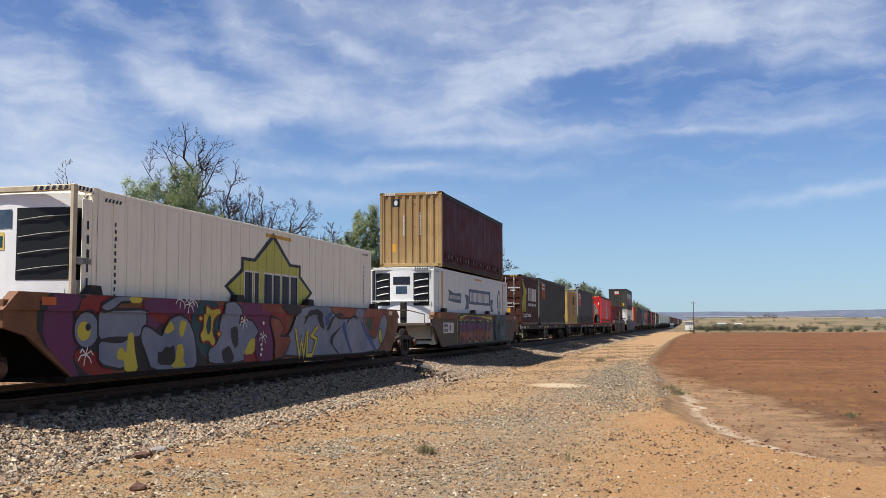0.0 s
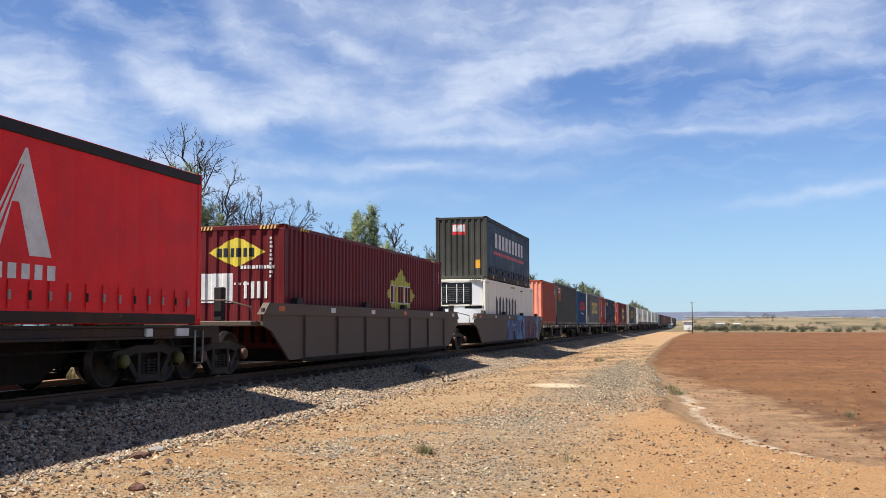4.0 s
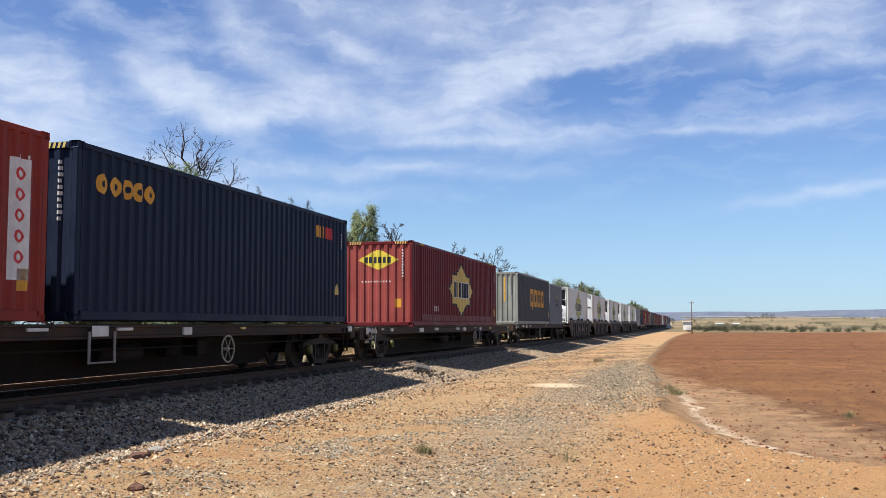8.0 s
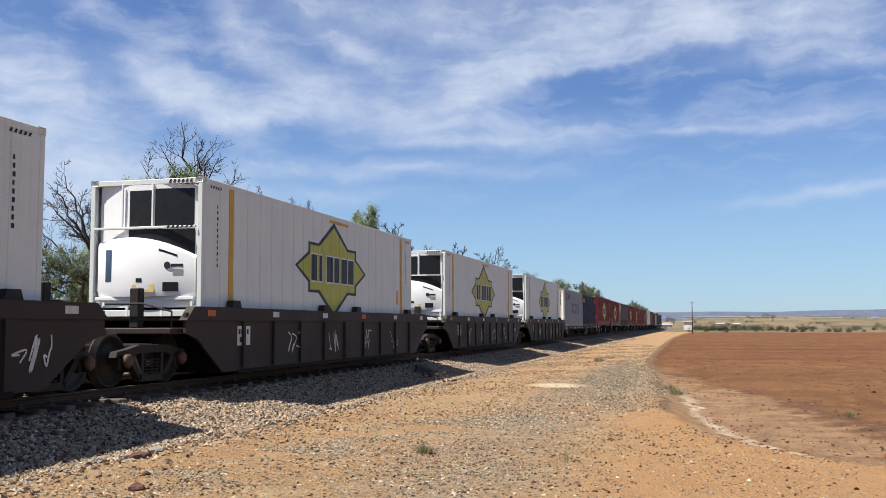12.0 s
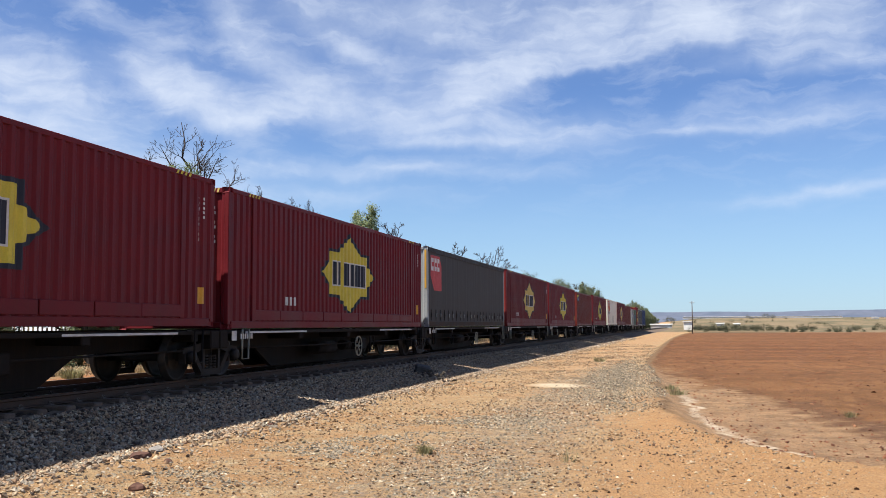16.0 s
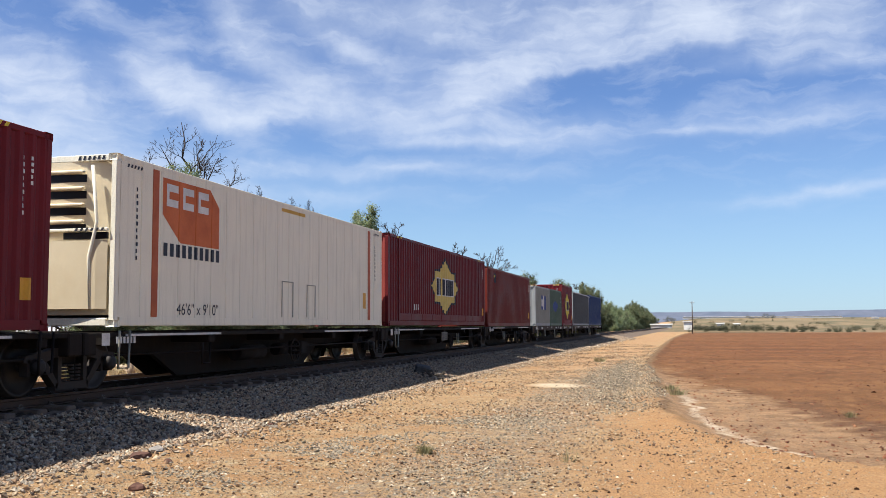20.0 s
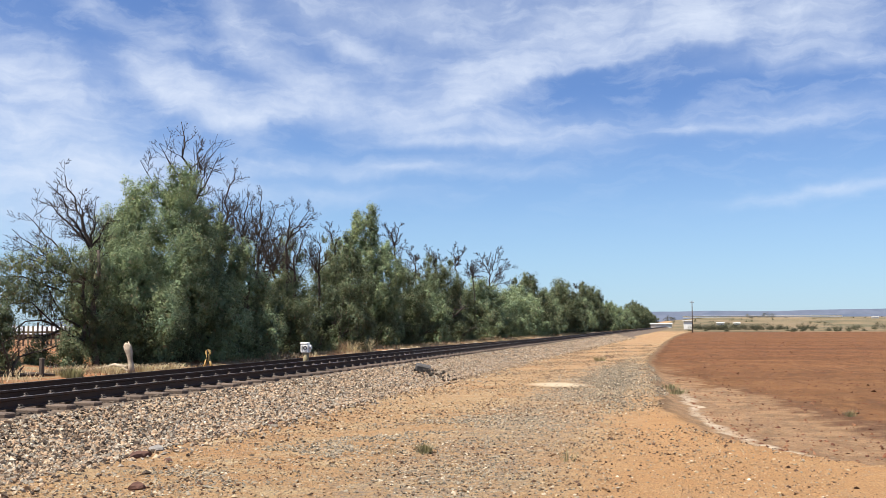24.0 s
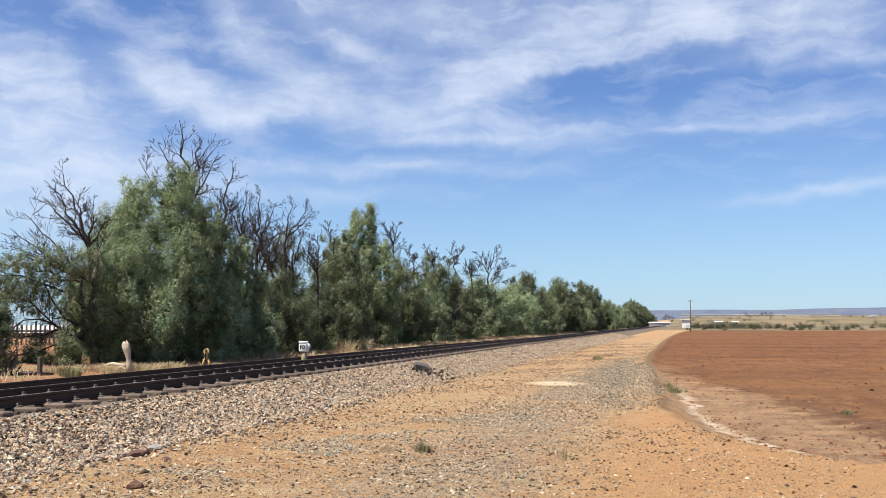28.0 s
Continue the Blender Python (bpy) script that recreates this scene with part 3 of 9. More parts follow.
    p = add("ShaderNodeBsdfPrincipled", col, i_Roughness=0.95)
    p.inputs["Specular IOR Level"].default_value = 0.15
    link(b.outputs[0], p.inputs["Normal"])
    add("ShaderNodeOutputMaterial", p.outputs[0])
    return m


def leaf_mat(name, dark, light, dry=None, blotch=(0.65, 1.35), thin=0.34):
    m = bpy.data.materials.new(name)
    m.use_nodes = True
    add = nodes_of(m.node_tree)
    rnd = add("ShaderNodeNewGeometry").outputs["Random Per Island"]
    ramp = add("ShaderNodeValToRGB", rnd)
    el = ramp.color_ramp.elements
    el[0].position, el[0].color = 0.0, (*dark, 1)
    el[1].position, el[1].color = 0.9, (*light, 1)
    e = el.new(0.97)
    e.color = (*(dry or light), 1)
    co = add("ShaderNodeTexCoord")
    n = add("ShaderNodeTexNoise", co.outputs["Object"], i_Scale=0.9, i_Detail=3.0)
    g = add("ShaderNodeMapRange", n.outputs[0], 0.36, 0.64, *blotch)
    n2 = add("ShaderNodeTexNoise", co.outputs["Object"], i_Scale=1.7, i_Detail=4.0)
    hue = add("ShaderNodeMapRange", n2.outputs[0], 0.36, 0.64, 0.462, 0.52)
    sat = add("ShaderNodeMapRange", n2.outputs[0], 0.4, 0.7, 1.05, 0.8)
    col = add("ShaderNodeHueSaturation", hue.outputs[0], sat.outputs[0], g.outputs[0], None, ramp.outputs[0]).outputs[0]
    d = add("ShaderNodeBsdfPrincipled", col, i_Roughness=0.7)
    d.inputs["Specular IOR Level"].default_value = 0.2
    t = add("ShaderNodeBsdfTranslucent", col)
    mx = add("ShaderNodeMixShader", thin, d.outputs[0], t.outputs[0])
    add("ShaderNodeOutputMaterial", mx.outputs[0])
    return m


LEAF = leaf_mat("grey_green_leaves", (0.158, 0.215, 0.108), (0.24, 0.305, 0.158), (0.3, 0.27, 0.15))
LEAF2 = leaf_mat("olive_leaves", (0.095, 0.122, 0.06), (0.155, 0.185, 0.094), (0.22, 0.18, 0.1))
SCRUB = leaf_mat("dull_scrub_leaves", (0.045, 0.05, 0.028), (0.1, 0.1, 0.055), (0.14, 0.12, 0.07))
STRAW = leaf_mat("dry_straw_blades", (0.3, 0.22, 0.11), (0.5, 0.4, 0.23), (0.55, 0.46, 0.3))
WEED = leaf_mat("green_weed_blades", (0.15, 0.14, 0.065), (0.31, 0.29, 0.14), (0.45, 0.37, 0.2))
BARK = surface("grey_brown_bark", (0.085, 0.062, 0.048), (0.14, 0.11, 0.09), 3.0, 0.9, 0.5, 25)
DEADWOOD = surface("weathered_dead_wood", (0.036, 0.026, 0.021), (0.068, 0.05, 0.04), 3.0, 0.9, 0.4, 25)
RAILSIDE = surface("brown_rail_steel", (0.055, 0.032, 0.022), (0.085, 0.05, 0.034), 3.0, 0.75, 0.2, 60)
RAILTOP = surface("worn_rail_head", (0.22, 0.19, 0.17), (0.3, 0.27, 0.25), 6.0, 0.4, 0.05, 60, metal=0.7)
SLEEPER = surface("brown_steel_sleeper", (0.1, 0.07, 0.052), (0.17, 0.125, 0.095), 2.0, 0.85, 0.3, 40, vary=0.25)
CLIP = surface("dusty_rail_clip", (0.1, 0.08, 0.066), (0.16, 0.13, 0.105), 8.0, 0.7, 0.2, 60)
# ---- ground ----
def fast_mesh(name, verts, faces, mat, smooth=False):
    """A mesh from number arrays: verts n x 3, faces m x 3 or m x 4."""
    me = bpy.data.meshes.new(name)
    verts, faces = np.asarray(verts, np.float32), np.asarray(faces, np.int32)
    k = faces.shape[1]
    me.vertices.add(len(verts))
    me.vertices.foreach_set("co", verts.ravel())
    me.loops.add(faces.size)
    me.loops.foreach_set("vertex_index", faces.ravel())
    me.polygons.add(len(faces))
    me.polygons.foreach_set("loop_start", np.arange(0, faces.size, k, dtype=np.int32))
    me.polygons.foreach_set("use_smooth", np.full(len(faces), smooth, dtype=bool))
    me.update(calc_edges=True)
    me.validate()
    me.materials.append(mat)
    return me


def smooth01(v, a, b):
    t = np.clip((v - a) / (b - a), 0, 1)
    return t * t * (3 - 2 * t)


def wavy(x, y, seed, scale):
    """Cheap smooth unevenness."""
    r = np.random.RandomState(seed)
    z = 0
    for k in range(7):
        a = r.uniform(0, 2 * math.pi)
        f = scale * (1.0 + 0.7 * k)
        z = z + np.sin((x * math.cos(a) + y * math.sin(a)) * f + r.uniform(0, 6.28)) / (1 + k)
    return z / 2.6


def land(x, y):
    """Height of the ground."""
    z = 0.018 * wavy(x, y, 1, 0.9) + 0.008 * wavy(x, y, 2, 3.3)
    e = x + 1.2 + 0.75 * smooth01(y, 24.0, 48.0) - 9.0 / np.maximum(y - 9.5, 0.6) - 0.00018 * np.maximum(y - 85.0, 0.0) ** 2
    z = z - 0.13 * smooth01(e, -0.15, 0.35) + 0.04 * smooth01(e, -0.9, -0.2) * smooth01(-e, -0.3, 0.2)
    z = z + 0.03 * wavy(x, y, 3, 1.7) * smooth01(e, 0.2, 1.5)
    z = z + 0.32 * smooth01(-x, 14.0, 16.0) + 0.5 * smooth01(-x, 19.3, 22.5) * smooth01(75 - y, 0, 25)
    z = z + (7.0 * smooth01(y, 300, 900) + 0.8 * wavy(x, y, 4, 0.02) * smooth01(y, 230, 500)) * smooth01(x, -60, 20)
    return z


def spread(stops):
    """Coordinates with a given step in each stretch: (from, step), ..., last."""
    out = []
    for (a, d), (b, _) in zip(stops, stops[1:]):
        n = max(1, int(round((b - a) / d)))
        out += [a + (b - a) * i / n for i in range(n)]
    return np.array(out + [stops[-1][0]])


def build_ground():
    xs = spread([(-3000, 400), (-400, 50), (-60, 6), (-18, 1.0), (-8, 0.3), (6, 0.6), (12, 3), (60, 15), (300, 60), (900, 300), (3000, 1)])
    ys = spread([(-1500, 150), (-100, 15), (0, 1.5), (6, 0.3), (32, 0.8), (60, 3), (120, 8), (320, 25), (1000, 150), (4600, 1)])
    gx, gy = np.meshgrid(xs, ys)
    v = np.stack([gx.ravel(), gy.ravel(), land(gx, gy).ravel()], 1)
    n = len(xs)
    i, j = np.meshgrid(np.arange(n - 1), np.arange(len(ys) - 1))
    a = (j * n + i).ravel()
    ob = new("ground", fast_mesh("ground", v, np.stack([a, a + 1, a + n + 1, a + n], 1), ground_mat(), True))
    tagged(ob, "orange dirt track beside a ploughed red field", "ground", kind="structure")


build_ground()


# ---- ballast bed, sleepers and rails ----
def siding_off(y):
    """The siding runs beside the line and closes in on it."""
    t = min(max((y - 46.0) / 70.0, 0.0), 1.0)
    return -2.62 * (1 - t * t * (3 - 2 * t))


LOW = 0.15           # the siding lies lower than the line
SLOPE = [(-6.4, 0.04), (-4.6, 0.24), (-2.6, 0.25), (-1.75, 0.25), (-1.3, 0.37), (-0.5, 0.37), (0.5, 0.37), (1.26, 0.385), (1.5, 0.34), (1.9, 0.26), (2.3, 0.18), (2.7, 0.105), (3.1, 0.03), (3.5, -0.05)]


def ballast_z(off):
    return np.interp(off, [p for p, _ in SLOPE], [q for _, q in SLOPE])


def build_ballast():
    ys = spread([(-760, 40), (-20, 2), (4, 0.35), (40, 1.0), (100, 5), (300, 20), (700, 1)])
    v, n = [], len(SLOPE)
    for y in ys:
        for off, z in SLOPE:
            w = 0.02 * math.sin(y * 3.1 + off * 5) * math.cos(y * 1.7 - off * 2) if abs(off) > 1.3 else 0
            toe = 0.12 * math.sin(y * 0.55) + 0.08 * math.sin(y * 1.37 + 1) if off > 3.2 else 0
            v.append((line_x(y, off + toe), y, z + w - (0.045 if off > 1.3 else 0)))
    f = [(r * n + c, r * n + c + 1, (r + 1) * n + c + 1, (r + 1) * n + c) for r in range(len(ys) - 1) for c in range(n - 1)]
    # darker than the stones: shade in the gaps between them put into colour
    bed = surface("ballast_bed", (0.075, 0.053, 0.038), (0.22, 0.16, 0.11), 22.0, 0.9, 1.0, 18.0)
    ob = new("ballast_bed", fast_mesh("ballast_bed", v, f, bed, True))
    tagged(ob, "sloping bed of crushed stone under the railway line", "ballast", kind="structure")


build_ballast()


def rail_mesh(offset, y0, y1, low=0.0):
    """Rail section drawn along the line."""
    sec = [(-0.036, 0.0), (0.036, 0.0), (0.036, -0.035), (0.01, -0.05), (0.01, -0.13), (0.072, -0.145), (0.072, -0.155), (-0.072, -0.155), (-0.072, -0.145), (-0.01, -0.13), (-0.01, -0.05), (-0.036, -0.035)]
    ys = spread([(y0, 20), (0, 4), (60, 6), (300, 20), (y1, 1)]) if y0 < 0 else spread([(y0, 4), (60, 3), (y1, 1)])
    v, m = [], len(sec)
    for y in ys:
        x = line_x(y) + offset(y)
        v += [(x + a, y, RAIL - low + b) for a, b in sec]
    f = [(r * m + c, r * m + (c + 1) % m, (r + 1) * m + (c + 1) % m, (r + 1) * m + c) for r in range(len(ys) - 1) for c in range(m)]
    return fast_mesh("rail", v, f, RAILSIDE)


def rail_head(offset, y0, y1, low=0.0):
    ys = spread([(y0, 10), (60, 6), (y1, 1)])
    v = []
    for y in ys:
        x = line_x(y) + offset(y)
        v += [(x - 0.022, y, RAIL - low + 0.0012), (x + 0.022, y, RAIL - low + 0.0012)]
    return fast_mesh("running_surface", v, [(2 * i, 2 * i + 1, 2 * i + 3, 2 * i + 2) for i in range(len(ys) - 1)], RAILTOP)


def build_track():
    main = tagged(new("main_line"), "main railway line with dark rails on brown sleepers", "railway track", kind="structure")
    side = tagged(new("siding"), "siding closing in on the main line", "railway track", kind="structure")
    for s in (-1, 1):
        r = part("rail", rail_mesh(lambda y: s * 0.753, -760, 700, 0.015 - 0.015 * s), RAILSIDE, main)
        part("running_surface", rail_head(lambda y: s * 0.753, -700, 690, 0.015 - 0.015 * s), RAILTOP, r)
        r = part("rail", rail_mesh(lambda y: siding_off(y) + s * 0.753, -60, 104, LOW), RAILSIDE, side)
        part("running_surface", rail_head(lambda y: siding_off(y) + s * 0.753, -55, 100, LOW), RAILTOP, r)
    step = 0.685
    sl = Geo().cbox(-1.25, 1.25, -0.11, 0.11, -0.13, 0, 0.02).mesh("sleeper")
    clip = Geo().cbox(-0.04, 0.045, -0.05, 0.05, -0.01, 0.02, 0.01).tube([(0.03, -0.035, 0.01), (-0.01, -0.03, 0.05), (-0.01, 0.03, 0.05), (0.03, 0.035, 0.01)], 0.011, 6).mesh("rail_clip")
    rng = random.Random(4)
    rest = Geo()
    for i in range(-40, 560):
        y = 12.28 + i * step
        m = pose(line_x(y), y, RAIL - 0.158, 0, rng.uniform(-0.3, 0.3), line_turn(y) + rng.uniform(-0.4, 0.4))
        if -12 <= i < 250:
            part("sleeper", sl, SLEEPER, main, at=m)
        else:
            rest.box(line_x(y) - 1.25, line_x(y) + 1.25, y - 0.11, y + 0.11, RAIL - 0.288, RAIL - 0.158)
        if -4 <= i < 70:
            for off in (0.86, 0.645, -0.645, -0.86):
                part("rail_clip", clip, CLIP, main, at=pose(line_x(y, off), y, RAIL - 0.152, 0, 0, 0 if off in (0.86, -0.645) else 180))
        if -12 <= i < 100:
            part("sleeper", sl, SLEEPER, side, at=pose(line_x(y) + siding_off(y) - 0.2, y + 0.02, RAIL - LOW - 0.158, 0, 0, rng.uniform(-1, 1)))
        if -2 <= i < 45:
            part("rail_clip", clip, CLIP, side, at=pose(line_x(y, 0.86) + siding_off(y), y, RAIL - LOW - 0.148))
    tagged(part("far_sleepers", rest, SLEEPER, main), kind="stuff")


build_track()


# ---- loose stone ----
def stones(name, label, place, size, mat, seed, squash=0.7, fine=True):
    """Many small broken stones at places n x 3, one mesh."""
    r = np.random.RandomState(seed)
    n = len(place)
    if fine:
        t = (1 + 5 ** 0.5) / 2
        base = np.array([(-1, t, 0), (1, t, 0), (-1, -t, 0), (1, -t, 0), (0, -1, t), (0, 1, t), (0, -1, -t), (0, 1, -t), (t, 0, -1), (t, 0, 1), (-t, 0, -1), (-t, 0, 1)]) / 1.9
        tri = np.array([(0, 11, 5), (0, 5, 1), (0, 1, 7), (0, 7, 10), (0, 10, 11), (1, 5, 9), (5, 11, 4), (11, 10, 2), (10, 7, 6), (7, 1, 8), (3, 9, 4), (3, 4, 2), (3, 2, 6), (3, 6, 8), (3, 8, 9), (4, 9, 5), (2, 4, 11), (6, 2, 10), (8, 6, 7), (9, 8, 1)])
    else:
        base = np.array([(1, 0, 0), (-1, 0, 0), (0, 1, 0), (0, -1, 0), (0, 0, 1), (0, 0, -1)], float)
        tri = np.array([(0, 2, 4), (2, 1, 4), (1, 3, 4), (3, 0, 4), (2, 0, 5), (1, 2, 5), (3, 1, 5), (0, 3, 5)])
    k = len(base)
    v = base[None] * (1 + 0.75 * (r.rand(n, k, 1) - 0.5)) * (0.55 + 0.9 * r.rand(n, 1, 3))
    v[:, :, 2] *= squash
    a = r.rand(n) * 6.283
    tilt = (r.rand(n) - 0.5) * 1.7
    ca, sa, ct, st = np.cos(a)[:, None], np.sin(a)[:, None], np.cos(tilt)[:, None], np.sin(tilt)[:, None]
    y2, z2 = v[:, :, 1] * ct - v[:, :, 2] * st, v[:, :, 1] * st + v[:, :, 2] * ct
    x3, y3 = v[:, :, 0] * ca - y2 * sa, v[:, :, 0] * sa + y2 * ca
    v = np.stack([x3, y3, z2], 2) * size[:, None, None] + place[:, None, :]
    f = tri[None] + (np.arange(n) * k)[:, None, None]
    ob = new(name, fast_mesh(name, v.reshape(-1, 3), f.reshape(-1, 3), mat))
    return tagged(ob, label, name.replace("_", " "), kind="stuff")


def lines(y):
    return -TRACK + 0.0022 * y + np.where(y > 0, 1.0e-5 * y * y, 0)


def build_stone():
    r = np.random.RandomState(3)
    # shoulder of the ballast, near and far
    for a, b, n, s0, s1, fine, seed in ((6, 20, 25000, 0.013, 0.042, False, 1), (20, 42, 27000, 0.015, 0.038, False, 2), (42, 120, 20000, 0.03, 0.055, False, 3)):
        y = a + (b - a) * r.rand(n)
        off = 1.3 + 2.2 * r.rand(n) ** 0.9 + np.abs(0.45 * r.randn(n)) * (r.rand(n) < 0.22)
        p = np.stack([lines(y) + off, y, np.maximum(ballast_z(off) - 0.02, 0.0) + 0.02 * r.rand(n)], 1)
        stones("ballast_stones", "broken tan and grey ballast stones along the line", p, s0 + (s1 - s0) * r.rand(n), BALLAST, seed, 0.75, fine)
    # between the rails and sleepers, with under-train shade in the inner stones' colour
    y = 5 + 45 * r.rand(15000)
    off = -5.5 + 6.7 * r.rand(15000)
    p = np.stack([lines(y) + off, y, ballast_z(off) + 0.005], 1)
    size = 0.03 + 0.03 * r.rand(15000)
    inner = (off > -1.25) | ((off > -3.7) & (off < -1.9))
    stones("crib_stones", "dark ballast stones between the sleepers", p[inner], size[inner], SHADESTONE, 5, 0.7, False)
    stones("ballast_stones", "tan ballast stones beyond the rails", p[~inner], size[~inner], BALLAST, 45, 0.7, False)
    # loose pebbles on the dirt
    n = 62000
    y = 5.5 + 75 * r.rand(n) ** 2.1
    x = -7.6 + (6.2 - 0.7 * smooth01(y, 24.0, 48.0) + np.minimum(9.0 / np.maximum(y - 9.5, 1.4), 5)) * r.rand(n)
    keep = wavy(x, y, 8, 1.1) + 0.5 * wavy(x, y, 9, 3) + 0.9 * r.rand(n) > 0.3 + 0.012 * np.maximum(y - 30, 0)
    keep &= ((x + 3.5) / 0.95) ** 2 + ((y - 26.4) / 1.2) ** 2 > 0.9
    x, y = x[keep], y[keep]
    s = 0.005 + 0.019 * r.rand(len(x)) ** 2.4 + 0.0003 * y
    stones("pebbles", "small loose pebbles strewn over the dirt", np.stack([x, y, land(x, y) + 0.3 * s], 1), s, PEBBLE, 6, 0.6, False)
    n = 16000
    y = 6.3 + 9 * r.rand(n) ** 1.3
    x = -6.9 + 8.5 * r.rand(n)
    keep = (wavy(x, y, 14, 2.1) + 0.6 * r.rand(n) > 0.1) & (x < -1.4 + 9.0 / np.maximum(y - 9.5, 1.2))
    x, y = x[keep], y[keep]
    stones("grit", "fine grit strewn over the near dirt", np.stack([x, y, land(x, y) + 0.001], 1), 0.004 + 0.008 * r.rand(len(x)), PEBBLE, 26, 0.6, False)
    # middle strip with more stone
    n = 20000
    y = 6 + 26 * r.rand(n)
    x = -2.6 + 0.75 * r.randn(n)
    keep = (wavy(x, y, 12, 1.3) + 0.6 * r.rand(n) > 0.15) & (x < -1.2 + 9.0 / np.maximum(y - 9.5, 0.6)) & (((x + 3.5) / 0.95) ** 2 + ((y - 26.4) / 1.2) ** 2 > 0.9)
    x, y = x[keep], y[keep]
    stones("track_gravel", "grey gravel in the middle of the dirt track", np.stack([x, y, land(x, y) + 0.003], 1), 0.007 + 0.017 * r.rand(len(x)) ** 1.6, BLUEMETAL, 7, 0.6, False)
    n = 9000
    t = r.rand(n)
    y = 8.6 + 8.5 * t + 0.5 * r.randn(n)
    x = -5.6 + 2.2 * t + 0.55 * r.randn(n)
    keep = wavy(x, y, 41, 1.6) + 0.7 * wavy(x, y, 42, 4.1) + 0.5 * r.rand(n) > 0.25
    x, y = x[keep], y[keep]
    stones("loose_gravel", "grey gravel strewn beside the ballast toe", np.stack([x, y, land(x, y) + 0.003], 1), 0.007 + 0.02 * r.rand(len(x)) ** 1.6, BLUEMETAL, 27, 0.6, False)
    # spilled blue-grey gravel
    n = 9500
    y = 31 + 6.2 * r.randn(n)
    y = np.where(y < 18, 18 + 10 * r.rand(n), y)
    w = np.interp(y, [19, 24, 34, 47], [0.35, 0.75, 0.75, 0.3]) * (1 + 0.3 * wavy(y * 0, y, 18, 1.1))
    c = np.interp(y, [19.5, 24, 34, 46.5], [-1.35, -1.85, -2.45, -2.6])
    x = c + w * np.minimum(r.randn(n) * 0.95 + 0.5 * wavy(y, y * 0 + 3, 19, 2.3), 1.2 + 0.6 * r.rand(n))
    hump = 0.05 * np.exp(-((x - c) / w) ** 2)
    stones("gravel_patch", "spilled blue grey gravel beside the field", np.stack([x, y, land(x, y) + hump * r.rand(n)], 1), 0.01 + 0.016 * r.rand(n), BLUEMETAL, 8, 0.7, False)
    # clods in the field
    n = 15000
    y = 13 + 90 * r.rand(n) ** 1.7
    x = -0.9 + 9.0 / np.maximum(y - 9.5, 0.6) + (4 + y * 0.5) * r.rand(n) ** 1.1
    stones("soil_clods", "clods of red soil on the ploughed field", np.stack([x, y, land(x, y)], 1), (0.009 + 0.042 * r.rand(n) ** 4) * (0.8 + y / 110), CLOD, 9, 0.55, False)


build_stone()


# ---- single rocks, weeds and litter on the ground ----
def rock(label, x, y, sx, sy, sz, mat, seed):
    r = np.random.RandomState(seed)
    bm = bmesh.new()
    bmesh.ops.create_icosphere(bm, subdivisions=2, radius=1)
    for v in bm.verts:
        d = 1 + 0.22 * math.sin(v.co.x * 3 + seed) * math.cos(v.co.y * 4 - seed) + 0.12 * (r.rand() - 0.5)
        v.co = Vector((v.co.x * sx * d, v.co.y * sy * d, v.co.z * sz * d))
    me = bpy.data.meshes.new("rock")
    bm.to_mesh(me)
    bm.free()
    me.materials.append(mat)
    ob = new("rock", me)
    ob.matrix_basis = pose(x, y, float(land(np.array(x), np.array(y))) + sz * 0.35, 0, 0, seed * 37)
    tagged(ob, label, "rock", "rocks by the line")


ROCKRED = surface("dark_red_rock", (0.1, 0.05, 0.035), (0.17, 0.085, 0.06), 6, 0.9, 0.5, 30)
ROCKGREY = surface("grey_rock", (0.22, 0.2, 0.18), (0.33, 0.3, 0.27), 6, 0.9, 0.5, 30)
rock("dark reddish brown rock lying on the dirt", -5.45, 8.8, 0.09, 0.07, 0.055, ROCKRED, 1)
rock("flat dark brown rock at the ballast toe", -6.72, 10.9, 0.17, 0.07, 0.06, ROCKRED, 2)
rock("flat grey rock at the ballast toe", -6.9, 11.6, 0.14, 0.1, 0.05, ROCKGREY, 3)
rock("small brown rock on the dirt", -6.15, 10.6, 0.06, 0.05, 0.04, ROCKRED, 4)
rock("small dark rock near the ballast", -6.75, 14.9, 0.06, 0.05, 0.04, ROCKRED, 5)


def tuft(name, label, x, y, z, n, h, spread_, mat, seed, lean=0.5, w=0.006):
    """A tuft of blades."""
    r = np.random.RandomState(seed)
    a, d = r.rand(n) * 6.283, r.rand(n) ** 0.7
    bx, by = spread_ * 0.4 * d * np.cos(a), spread_ * 0.4 * d * np.sin(a)
    hh = h * (0.5 + 0.5 * r.rand(n))
    tx, ty = bx + lean * hh * d * np.cos(a), by + lean * hh * d * np.sin(a)
    mx, my = bx + 0.35 * (tx - bx), by + 0.35 * (ty - by)
    px, py = -np.sin(a) * w, np.cos(a) * w
    o = np.zeros(n)
    v = np.stack([np.stack([bx - px, by - py, o], 1), np.stack([bx + px, by + py, o], 1), np.stack([mx + px, my + py, hh * 0.6], 1), np.stack([mx - px, my - py, hh * 0.6], 1), np.stack([tx, ty, hh], 1)], 1)
    f = np.array([(0, 1, 2), (0, 2, 3), (3, 2, 4)])[None] + (np.arange(n) * 5)[:, None, None]
    ob = new(name, fast_mesh(name, v.reshape(-1, 3), f.reshape(-1, 3), mat))
    ob.matrix_basis = pose(x, y, z)
    return tagged(ob, label, "weed", "weeds on the dirt track")


